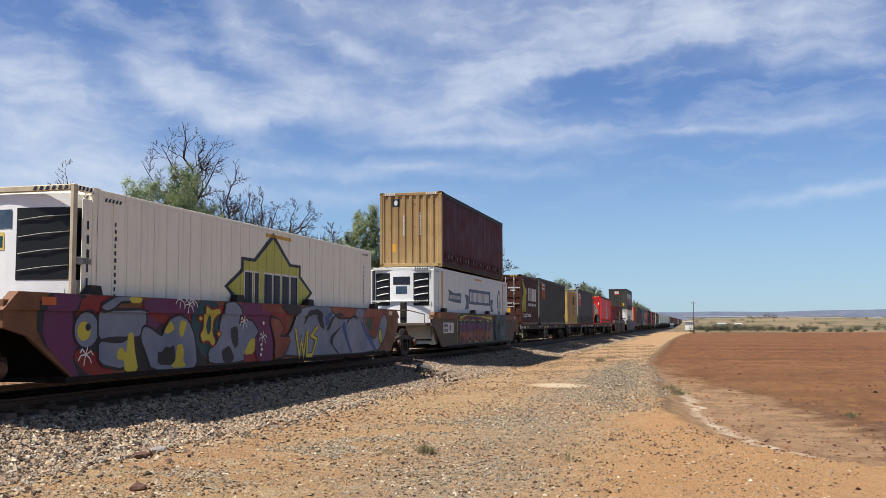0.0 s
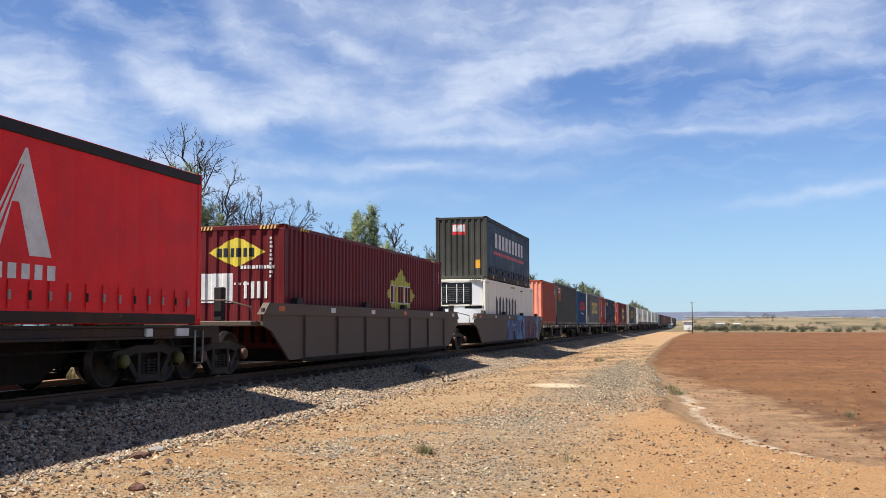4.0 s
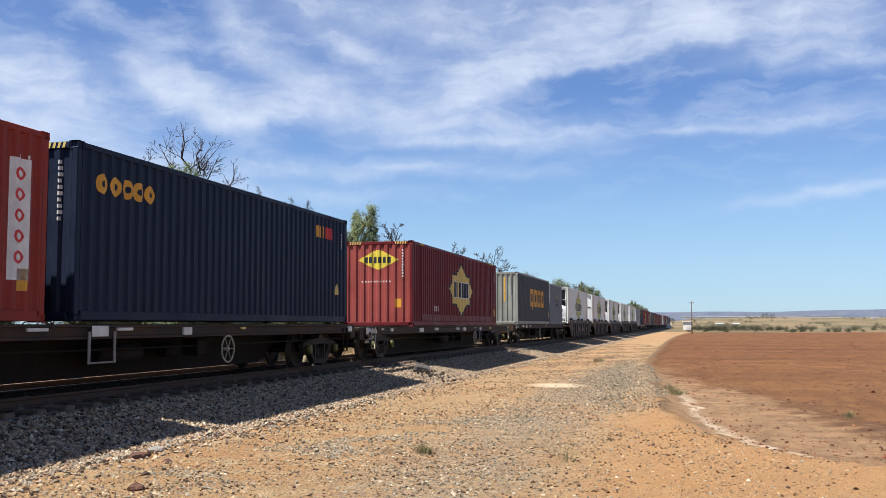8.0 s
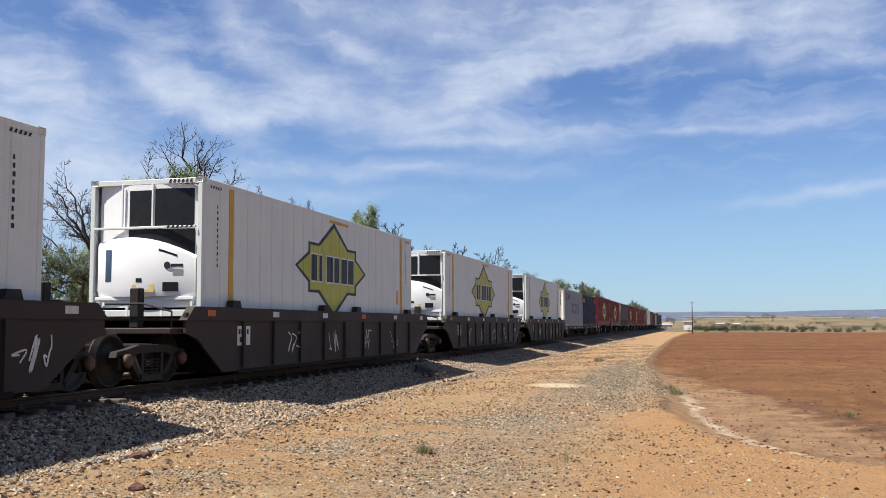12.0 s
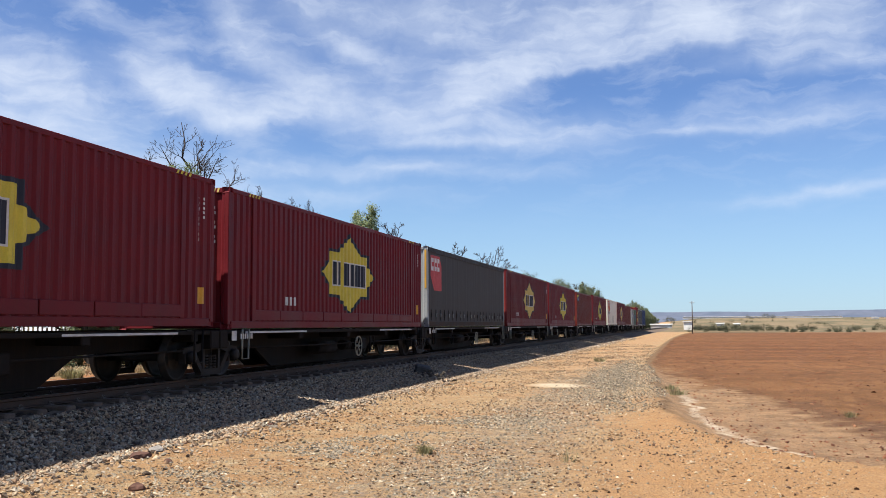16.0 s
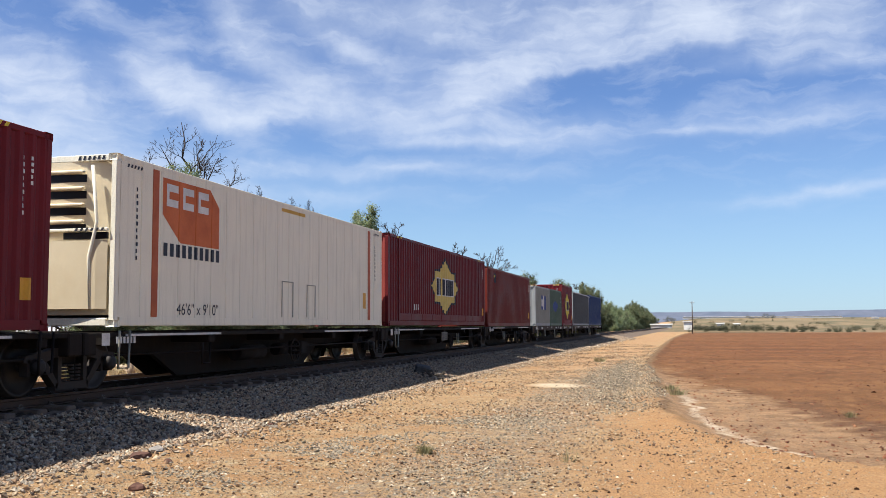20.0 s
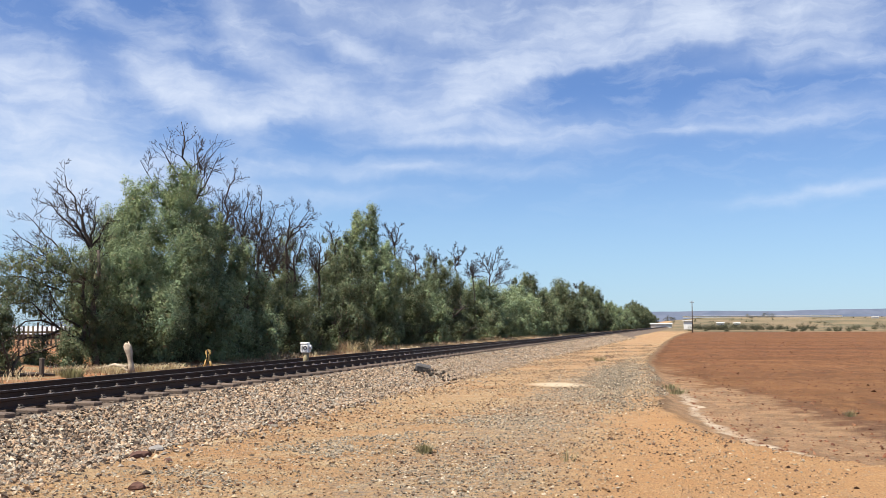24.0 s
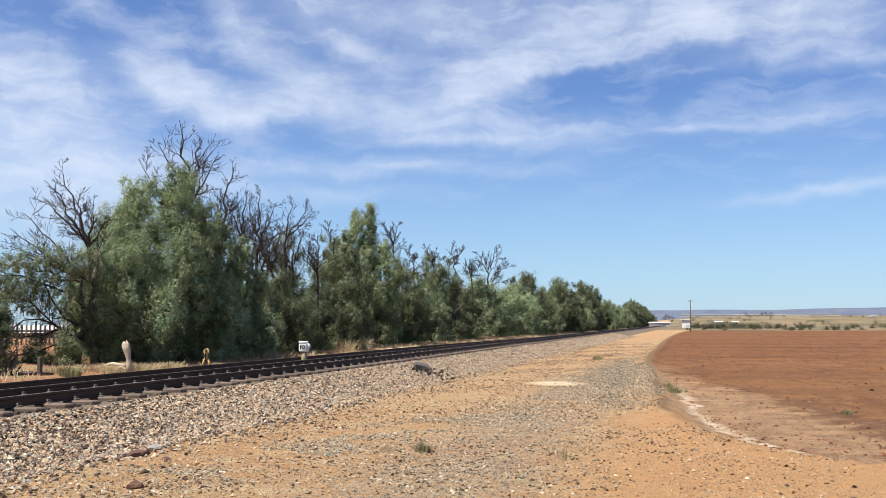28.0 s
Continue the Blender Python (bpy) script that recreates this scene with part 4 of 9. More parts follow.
tuft("weed", "small green weed tuft on the dirt track", -3.34, 12.1, 0.0, 150, 0.14, 0.26, WEED, 1, 0.7, 0.004)
tuft("weed", "sparse dry weed on the dirt", -3.75, 12.0, 0.0, 50, 0.1, 0.3, STRAW, 2, 0.9, 0.003)
tuft("weed", "sparse grey green weed on the gravel", -1.45, 11.75, 0.0, 26, 0.2, 0.3, WEED, 3, 0.8, 0.003)
tuft("weed", "dry pale weed on the dirt track", -3.84, 43.4, 0.0, 120, 0.25, 0.7, WEED, 4, 0.8, 0.008)
tuft("weed", "green weed on the field margin", -0.5, 26.0, -0.05, 110, 0.16, 0.7, WEED, 5, 0.7, 0.006)
tuft("weed", "green weed on the field margin", -0.3, 24.2, -0.05, 120, 0.16, 0.7, WEED, 6, 0.7, 0.006)
tuft("weed", "low yellow green bush in the dry grass", -15.8, 22.3, 0.28, 520, 0.3, 0.75, WEED, 8, 0.5, 0.008)
for k, (x, y, n, s) in enumerate(((-16.1, 24.2, 420, 1.3), (-16.4, 25.0, 520, 1.5), (-16.6, 25.6, 420, 1.4), (-15.6, 25.6, 420, 1.3), (-17.4, 24.4, 300, 1.2), (-16.6, 22.9, 300, 1.2), (-15.4, 26.6, 300, 1.1), (-16.3, 45.0, 300, 1.5), (-16.4, 48.0, 260, 1.3))):
    tuft("grass_clump", "pale dry grass clump at the foot of trees", x, y, 0.29, n, 0.27 if k < 7 else 0.7, s, STRAW, 30 + k, 1.1, 0.005)
tuft("weed", "small green weed in the field", 2.9, 19.5, -0.1, 70, 0.14, 0.3, WEED, 7, 0.7, 0.005)


def grass_strip():
    """Dry grass along the foot of the trees."""
    r = np.random.RandomState(21)
    n = 26000
    y = 10 + 150 * r.rand(n) ** 1.4
    off = -4.9 - 4.5 * r.rand(n) ** 1.2
    x = lines(y) + off
    keep = wavy(x, y, 31, 0.7) + 0.8 * r.rand(n) > 0.35
    x, y = x[keep], y[keep]
    n = len(x)
    z = np.maximum(land(x, y), ballast_z(x - lines(y)))
    h = (0.08 + 0.28 * r.rand(n) ** 1.5) * (0.6 + 0.5 * wavy(x, y, 32, 0.5))
    h = np.maximum(h, 0.08)
    a = r.rand(n) * 6.283
    w = 0.008 + y * 0.0003
    lx, ly = 0.5 * h * np.cos(a), 0.5 * h * np.sin(a)
    v = np.stack([np.stack([x - w, y, z], 1), np.stack([x + w, y, z], 1), np.stack([x + lx, y + ly, z + h], 1)], 1)
    ob = new("dry_grass", fast_mesh("dry_grass", v.reshape(-1, 3), np.arange(3 * n).reshape(-1, 3), STRAW))
    tagged(ob, "dry straw grass along the foot of the trees", "grass", kind="stuff")


grass_strip()
# ---- freight containers ----
def corrugation(lo, hi, pitch, depth, flat=0.3):
    """Breaks of a trapezoid sheet: (along, inward)."""
    n = max(1, round((hi - lo) / pitch))
    p = (hi - lo) / n
    out = [(lo, 0.0)]
    for i in range(n):
        a = lo + i * p
        out += [(a + flat * p * 0.5, 0.0), (a + p * (0.5 - flat * 0.5), depth), (a + p * (0.5 + flat * 0.5), depth), (a + p * (1 - flat * 0.5), 0.0)]
    return out + [(hi, 0.0)]


def depth_at(prof, u):
    for (a, d), (b, e) in zip(prof, prof[1:]):
        if a <= u <= b:
            return d + (e - d) * ((u - a) / (b - a) if b > a else 0)
    return 0.0


def sheet(prof, z0, z1, place):
    """A ribbed sheet; place(u, inward, z) gives the point."""
    g = Geo()
    v = []
    for u, d in prof:
        v += [place(u, d, z0), place(u, d, z1)]
    return g.add(v, [(2 * i, 2 * i + 2, 2 * i + 3, 2 * i + 1) for i in range(len(prof) - 1)])


def drape(polys, prof, place, lift=0.004):
    """Flat shapes in (u, z) laid on a ribbed sheet."""
    bm = bmesh.new()
    for i, poly in enumerate(polys):
        bm.faces.new([bm.verts.new((u, z, i * 0.0003)) for u, z in poly])
    bmesh.ops.triangulate(bm, faces=bm.faces)
    if prof:
        lo = min(v.co.x for v in bm.verts)
        hi = max(v.co.x for v in bm.verts)
        for u, _ in prof:
            if lo < u < hi:
                bmesh.ops.bisect_plane(bm, geom=bm.verts[:] + bm.edges[:] + bm.faces[:], plane_co=(u, 0, 0), plane_no=(1, 0, 0), dist=1e-5)
    for v in bm.verts:
        v.co = Vector(place(v.co.x, (depth_at(prof, v.co.x) if prof else 0.0) - lift - v.co.z, v.co.y))
    me = bpy.data.meshes.new("sign")
    bm.to_mesh(me)
    bm.free()
    return me


def rect(u0, u1, z0, z1):
    return [(u0, z0), (u1, z0), (u1, z1), (u0, z1)]


def oval(u, z, a, b, n=18, c=0.0):
    return [(u + a * math.cos(2 * math.pi * i / n), z + b * math.sin(2 * math.pi * i / n)) for i in range(n)]


def star(u, z, a, b):
    pts = [(0, 1), (0.42, 0.5), (0.68, 0.5), (0.68, 0.3), (1, 0)]
    q = pts + [(x, -y) for x, y in pts[-2::-1]]
    q += [(-x, y) for x, y in q[-2:0:-1]]
    return [(u + a * x, z + b * y) for x, y in q]


def stepped(u, z, a, b):
    pts = [(0, 1), (0.13, 0.84), (0.19, 0.84), (0.26, 0.7), (0.33, 0.69), (0.42, 0.55), (0.74, 0.55), (0.74, 0.27), (0.82, 0.24), (0.86, 0.12), (0.92, 0.1), (1, 0)]
    q = pts + [(x, -y) for x, y in pts[-2::-1]]
    q += [(-x, y) for x, y in q[-2:0:-1]]
    return [(u + a * x, z + b * y) for x, y in q]


def bars(u, z, w, h, n, fill=0.7, rng=None):
    """A row of n upright bars, u to u + w."""
    p = w / n
    return [rect(u + i * p, u + i * p + p * (fill if rng is None else rng.uniform(0.4, 0.85)), z, z + h) for i in range(n)]


def stack_bars(u, z, w, h, n, fill=0.6):
    """A column of n bars running down from z."""
    p = h / n
    return [rect(u, u + w * (0.7 + 0.3 * ((i * 7) % 3) / 2), z - i * p - p * fill, z - i * p) for i in range(n)]


def frames_row(u, z, w, h, n, t=0.18):
    """A row of n square rings."""
    p = w / n
    out = []
    for i in range(n):
        a, b = u + i * p, u + i * p + p * 0.8
        s = t * h
        out += [rect(a, a + s, z, z + h), rect(b - s, b, z, z + h), rect(a + s, b - s, z, z + s), rect(a + s, b - s, z + h - s, z + h)]
    return out


def hazard(u0, u1, z0, z1, n):
    p = (u1 - u0) / n
    return [[(u0 + i * p, z0), (u0 + (i + 0.5) * p, z0), (u0 + (i + 0.8) * p, z1), (u0 + (i + 0.3) * p, z1)] for i in range(n)]


@functools.lru_cache(None)
def casting_mesh():
    """Corner casting, 178 x 162 x 118 mm, with its openings."""
    bm = bmesh.new()
    bmesh.ops.create_cube(bm, size=1.0)
    bmesh.ops.scale(bm, vec=(0.162, 0.178, 0.118), verts=bm.verts)
    bmesh.ops.translate(bm, vec=(0, 0, 0.059), verts=bm.verts)
    for f in [f for f in bm.faces if abs(f.normal.z) < 0.5]:
        n = f.normal.copy()
        bmesh.ops.inset_individual(bm, faces=[f], thickness=0.03)
        bmesh.ops.translate(bm, vec=-n * 0.03, verts=f.verts)
    me = bpy.data.meshes.new("corner_casting")
    bm.to_mesh(me)
    bm.free()
    return me


def castings(ob, L, H, W, mat, ypos=None):
    for y in (ypos or (-L / 2 + 0.089, L / 2 - 0.089)):
        for x in (-W / 2 + 0.081, W / 2 - 0.081):
            for z in (0.0, H - 0.118):
                me = casting_mesh()
                o = new("corner_casting", me)
                o.parent, o.matrix_basis = ob, pose(x, y, z)
                if not me.materials:
                    me.materials.append(mat)
                o.material_slots[0].link = "OBJECT"
                o.material_slots[0].material = mat


class Box:
    """A freight container: origin at the middle of its underside, near end at -y, camera side at +x."""

    def __init__(self, name, label, L, H, W=2.438, skin=None, frame=None, side="ribs", end="ribs", group="containers on the train", inset=0.0, endskin=None, pitch=0.278, category="container"):
        self.ob = thing(name, label, category, group)
        self.L, self.H, self.W, self.skin = L, H, W, skin
        frame = frame or skin
        self.frame = frame
        ob, y0, y1, x1 = self.ob, -L / 2, L / 2, W / 2
        post = 0.13
        for y in (y0, y1 - post):
            for x in (-x1, x1 - 0.11):
                part("corner_post", Geo().cbox(x + 0.003, x + 0.107, y + 0.003, y + post - 0.003, 0.1, H - 0.1, 0.012), frame, ob)
        for x in (-x1, x1 - 0.06):
            g = Geo().cbox(x + 0.004, x + 0.056, y0 + 0.17, y1 - 0.17, H - 0.1, H - 0.01, 0.008)
            part("top_rail", g, frame, ob)
            g = Geo().cbox(x + 0.002, x + 0.058, y0 + 0.17, y1 - 0.17, 0.02, 0.17, 0.008)
            part("bottom_rail", g, frame, ob)
        for y in (y0, y1 - 0.08):
            for za, zb in ((H - 0.12, H - 0.012), (0.02, 0.15)):
                part("end_rail", Geo().cbox(-x1 + 0.16, x1 - 0.16, y + 0.006, y + 0.074, za, zb, 0.01), frame, ob)
        # roof and floor
        rp = corrugation(y0 + 0.08, y1 - 0.08, 0.42, 0.02)
        part("roof", sheet(rp, -x1 + 0.05, x1 - 0.05, lambda u, d, z: (z, u, H - 0.012 - d)), frame, ob)
        part("floor", Geo().box(-x1 + 0.05, x1 - 0.05, y0 + 0.08, y1 - 0.08, 0.12, 0.16), BLACK, ob)
        # sides
        self.sprof = None
        self.depth = 0.006
        if side == "ribs":
            self.sprof = corrugation(y0 + 0.13, y1 - 0.13, pitch, 0.036)
        elif side == "panel":
            self.sprof = self.seams(y0 + 0.13, y1 - 0.13, 0.62, 0.012)
        elif side == "fineribs":
            self.sprof = self.seams(y0 + 0.13, y1 - 0.13, 0.42, 0.02)
        elif side == "curtain":
            rng = random.Random(int(L * 100 + H * 10))
            n = int((L - 0.26) / 0.2)
            self.sprof = [(y0 + 0.13 + (L - 0.26) * i / n, 0.012 * rng.random() + 0.008) for i in range(n + 1)]
        for s in (1, -1):
            part("curtain" if side == "curtain" else "side_wall",
                 sheet(self.sprof, 0.165, H - 0.095, lambda u, d, z, s=s: (s * (x1 - 0.006 - d), u, z)), skin, ob)
        # ends
        endskin = endskin or frame
        self.eprof = corrugation(-x1 + 0.11, x1 - 0.11, 0.27, 0.042, 0.36)
        if end == "doors":
            self.doors(endskin)
        elif end != "none":
            part("end_wall", sheet(self.eprof, 0.14, H - 0.11, lambda u, d, z: (u, y0 + 0.015 + d, z)), endskin, ob)
        part("end_wall", sheet(self.eprof, 0.14, H - 0.11, lambda u, d, z: (u, y1 - 0.015 - d, z)), endskin, ob)
        castings(ob, L, H, W, frame)

    @staticmethod
    def seams(lo, hi, pitch, depth):
        n = round((hi - lo) / pitch)
        p = (hi - lo) / n
        out = [(lo, 0)]
        for i in range(1, n):
            a = lo + i * p
            out += [(a - 0.016, 0), (a - 0.008, depth), (a + 0.008, depth), (a + 0.016, 0)]
        return out + [(hi, 0)]

    def doors(self, skin):
        ob, H, x1, y0 = self.ob, self.H, self.W / 2, -self.L / 2
        for s in (-1, 1):
            a, b = sorted((s * 0.012, s * (x1 - 0.115)))
            zprof = corrugation(0.17, H - 0.14, 0.5, 0.03, 0.5)
            d = part("door", sheet(zprof, a, b, lambda u, dd, z: (z, y0 + 0.02 + dd, u)), skin, ob)
            for k in (0.3, 0.72):
                x = s * (k * (x1 - 0.1))
                g = Geo().cyl((x, y0 - 0.002, 0.12), (x, y0 - 0.002, H - 0.12), 0.017, 8)
                for z in (0.3, H * 0.4, H * 0.62, H - 0.3):
                    g.cbox(x - 0.04, x + 0.04, y0 - 0.01, y0 + 0.02, z, z + 0.05, 0.005)
                r = part("lock_rod", g, PALEGREY, d)
                part("handle", Geo().cbox(x - 0.02, x + 0.3, y0 - 0.022, y0 - 0.004, H * 0.42, H * 0.42 + 0.03, 0.004), PALEGREY, d)

    def on_side(self, polys, mat, name="sign", lift=0.004, label=""):
        x1 = self.W / 2
        groups = [[p] for p in polys] if len(polys) < 17 else [polys]
        for i, g in enumerate(groups):
            last = part(name, drape(g, self.sprof, lambda u, d, z: (x1 - 0.006 - d, u, z), lift + 0.0003 * i), mat, self.ob, label)
        return last

    def on_end(self, polys, mat, name="sign", lift=0.004, label=""):
        y0 = -self.L / 2
        groups = [[p] for p in polys] if len(polys) < 17 else [polys]
        for i, g in enumerate(groups):
            last = part(name, drape(g, self.eprof, lambda u, d, z: (u, y0 + 0.015 + d, z), lift + 0.0003 * i), mat, self.ob, label)
        return last

    def flat(self, polys, mat, x, name="sign", label=""):
        return part(name, drape(polys, None, lambda u, d, z: (x - d, u, z)), mat, self.ob, label)

    def at(self, u):
        """Metres from the near end to the local y."""
        return -self.L / 2 + u

    def hazards(self, mat=None):
        y0, H, x1 = -self.L / 2, self.H, self.W / 2
        for a, b in ((-x1 + 0.2, -x1 + 0.65), (x1 - 0.65, x1 - 0.2)):
            part("hazard_stripe", drape(hazard(a, b, H - 0.11, H - 0.02, 5), None, lambda u, d, z: (u, y0 + 0.006 + d, z)), mat or DECALOLD, self.ob)

    def marks(self, mat=None, near=True, end=True):
        """Unreadable registration lettering: bars."""
        mat = mat or DECALWHITE
        L, H = self.L, self.H
        self.on_side(stack_bars(self.at(L - 0.62), H - 0.42, 0.06, 0.9, 9) + stack_bars(self.at(L - 0.46), H - 0.42, 0.05, 0.45, 5), mat, "registration_mark")
        if near:
            self.on_side(bars(self.at(0.35), H - 0.28, 0.5, 0.05, 6), mat, "registration_mark")
        if end:
            self.on_end(stack_bars(0.86, H - 0.3, 0.07, 1.0, 10), mat, "registration_mark")

    def plate(self, u=None, z=0.65, end=True):
        if end:
            self.on_end([rect(0.62, 0.84, z, z + 0.3)], DECALAMBER, "data_plate")
        self.on_side([rect(self.at(self.L - 0.62), self.at(self.L - 0.4), z - 0.2, z + 0.12)], DECALAMBER, "data_plate")

    def pockets(self, mat=None):
        x1 = self.W / 2
        for y in (-1.04, 1.04):
            part("fork_pocket", Geo().box(x1 - 0.03, x1 + 0.003, y - 0.18, y + 0.18, 0.03, 0.15), mat or BLACK, self.ob)

    def buckles(self, n=20, strap=None):
        """Curtain straps with their buckles, the valance and the lower rave."""
        x1, L = self.W / 2, self.L
        for i in range(n):
            y = -L / 2 + 0.5 + (L - 1.0) * i / (n - 1)
            g = Geo().cbox(x1 - 0.008, x1 + 0.008, y - 0.016, y + 0.016, 0.24, 0.64, 0.003)
            b = part("strap", g, strap or BLACK, self.ob)
            part("buckle", Geo().cbox(x1 + 0.004, x1 + 0.03, y - 0.024, y + 0.024, 0.36, 0.5, 0.006), PALEGREY if i % 3 else BLACK, b)
        part("top_valance", Geo().cbox(x1 - 0.02, x1 + 0.012, -L / 2 + 0.06, L / 2 - 0.06, self.H - 0.2, self.H - 0.02, 0.006), BLACK, self.ob)
        part("side_rave", Geo().cbox(x1 - 0.02, x1 + 0.006, -L / 2 + 0.2, L / 2 - 0.2, 0.03, 0.2, 0.006), SILL, self.ob)


def fox_sign(b, u, z, a, h, kind, yellow, dark=None):
    """The haulier's emblem as plain shapes: a dark star edge, a yellow star, dark bars."""
    dark = dark or DECALDARK
    shape = star if kind == "star" else stepped
    b.on_side([shape(u, z, a, h)], dark, "emblem", 0.004)
    b.on_side([shape(u, z, a - 0.17, h - 0.14)], yellow, "emblem", 0.007)
    cells = [(u - a * 0.61 + i * a * 0.205, w * a) for i, w in enumerate((0.15, 0.085, 0.17, 0.15, 0.17, 0.17))]
    b.on_side([rect(p - 0.03, p + w + 0.03, z - h * 0.29, z + h * 0.29) for p, w in cells], DECALWHITE, "emblem", 0.01)
    b.on_side([rect(p, p + w, z - h * 0.26, z + h * 0.26) for p, w in cells], dark, "emblem", 0.013)


def fox_container(label, emblem=True, faded=False, skin=None, L=14.63, H=2.95, end=None):
    b = Box("freight_container", label, L, H, 2.5, skin or CRIMSON, endskin=end)
    if emblem:
        fox_sign(b, b.at(L * 0.5), H * 0.5, 2.22, 1.18, "stepped", DECALOLD if faded else DECALYELLOW)
    # lower side gussets and the second pair of lifting posts at 40 ft
    x1 = b.W / 2
    n = 9
    for i in range(n):
        y = -L / 2 + 1.25 + (L - 2.5) * i / n
        part("skirt_panel", Geo().cbox(x1 - 0.03, x1 + 0.004, y + 0.02, y + (L - 2.5) / n - 0.02, 0.19, 0.42, 0.01), b.skin, b.ob)
    for y in (-6.1, 6.1) if L > 12.5 else ():
        part("lifting_post", Geo().cbox(x1 - 0.04, x1 + 0.005, y - 0.08, y + 0.08, 0.17, H - 0.1, 0.01), b.skin, b.ob)
        part("hazard_stripe", drape(hazard(y - 0.3, y + 0.3, H - 0.085, H - 0.02, 4), None, lambda u, d, z: (x1 - 0.002 - d, u, z)), DECALYELLOW, b.ob)
    b.on_side(bars(b.at(2.9), 0.55, 0.75, 0.2, 6, 0.6), DECALWHITE, "size_mark")
    b.marks(near=False)
    b.plate()
    b.hazards()
    # end emblem
    b.on_end([[(-0.74, 2.3), (-0.36, 2.5), (-0.18, 2.6), (0.0, 2.65), (0.18, 2.6), (0.36, 2.5), (0.74, 2.3), (0.36, 2.1), (0.0, 1.95), (-0.36, 2.1)]], DECALYELLOW, "emblem", 0.006)
    b.on_end(bars(-0.5, 2.19, 1.0, 0.21, 6, 0.66), DECALDARK, "emblem", 0.01)
    b.on_end(bars(-0.6, 1.52, 1.1, 0.055, 10, 0.5), DECALWHITE, "registration_mark")
    return b


def fan_unit(b, style, zlo):
    """Cooling unit in the near end of an insulated container."""
    ob, H, x1, y0 = b.ob, b.H, b.W / 2, -b.L / 2
    w = x1 - 0.16
    shell = UNITCREAM if style == "louvres" else UNITWHITE
    deep = style == "fins" and b.L < 14
    if deep:
        open_frame(b)
        y0 -= 0.42
    # bowed white housing
    n = 10
    prof = [(-w + 2 * w * i / n, 0.14 * math.sin(math.pi * i / n)) for i in range(n + 1)]
    unit = part("cooling_unit", sheet(prof, zlo, H - 0.12, lambda u, d, z: (u, y0 + 0.13 - d, z)), shell, ob, "white cooling unit housing")
    part("unit_back", Geo().box(-w, w, y0 + 0.13, y0 + 0.6, zlo, H - 0.12), shell, ob)

    def bow(u):
        return 0.14 * math.sin(math.pi * (u + w) / (2 * w))

    def panel(name, u0, u1, z0, z1, mat, lift):
        m = 5
        pr = [(u0 + (u1 - u0) * i / m, 0) for i in range(m + 1)]
        return part(name, sheet(pr, z0, z1, lambda u, d, z: (u, y0 + 0.13 - bow(u) - lift, z)), mat, unit)
    if style == "fins":
        for s in (-1, 1):
            u0, u1 = sorted((s * w * (0.99 if deep else 0.95), s * w * (0.16 if deep else 0.42)))
            panel("grille", u0, u1, H * (0.49 if deep else 0.5), H - (0.34 if deep else 0.22), BLACKGRILLE, 0.006)
            if deep:
                a, c = sorted((s * w, s * (w + 0.006)))
                part("grille", Geo().cbox(a, c, y0 + 0.13, y0 + 0.42, H * 0.49, H - 0.34, 0.002), BLACKGRILLE, unit)
            for i in range(4):
                z = H * 0.54 + i * (H * 0.4 - 0.1) / 4
                g = Geo().tube([(u0 + 0.04, y0 + 0.13 - bow(u0) - 0.02, z), ((u0 + u1) / 2, y0 + 0.13 - bow((u0 + u1) / 2) - 0.03, z + 0.05), (u1 - 0.04, y0 + 0.13 - bow(u1) - 0.02, z + 0.08)], 0.009 if deep else 0.018, 6)
                part("grille_fin", g, PALEGREY if deep else shell, unit)
        panel("display_panel", -w * 0.3, w * (0.08 if deep else 0.3), H - 0.66, H - 0.36, DECALSTEEL if deep else DECALDARK, 0.006)
        panel("badge", -w * 0.2, w * (-0.04 if deep else 0.2), H - 1.0, H - 0.72, DECALOLD if deep else DECALSTEEL, 0.006)
        if deep:
            panel("badge_shape", -w * 0.17, -w * 0.07, H - 0.96, H - 0.78, TEAL, 0.009)
        panel("lower_panel", -w * 0.9, w * 0.9, zlo + 0.05, H * 0.45, shell, 0.008)
    elif style == "windows":
        def crest(u):
            return H * (0.575 - 0.13 * ((u / w + 0.35) / 1.3) ** 2)

        def shell_y(u):
            return y0 + 0.06 - bow(u) - 0.05 * math.cos(0.5 * math.pi * u / w)
        m = 14
        us = [-w + 2 * w * i / m for i in range(m + 1)]
        g = Geo()
        v = []
        for u in us:
            v += [(u, shell_y(u) + 0.03, H * 0.15), (u, shell_y(u), H * 0.2), (u, shell_y(u), crest(u) - 0.06), (u, shell_y(u) + 0.03, crest(u)), (u, y0 + 0.13 - bow(u), crest(u) + 0.01)]
        g.add(v, [(5 * i + k, 5 * i + 5 + k, 5 * i + 6 + k, 5 * i + 1 + k) for i in range(m) for k in range(4)], True)
        part("lower_cover", g, shell, unit, "bulging white lower cover")
        g = Geo()
        v = []
        for i in range(m + 1):
            u = -w * 0.34 + 1.29 * w * i / m
            v += [(u, y0 + 0.122 - bow(u), crest(u) + 0.005), (u, y0 + 0.122 - bow(u), H * 0.635)]
        g.add(v, [(2 * i, 2 * i + 2, 2 * i + 3, 2 * i + 1) for i in range(m)])
        part("dark_visor", g, BLACKGRILLE, unit)

        def on_cover(name, u0, u1, z0, z1, mat):
            part(name, Geo().add([(u, shell_y(u) - 0.006, z) for u in (u0 * w, u1 * w) for z in (z0 * H, z1 * H)], [(0, 2, 3, 1)]), mat, unit)
        panel("condenser_screen", -w * 0.33, w * 0.12, H * 0.655, H * 0.915, BLACKGRILLE, 0.006)
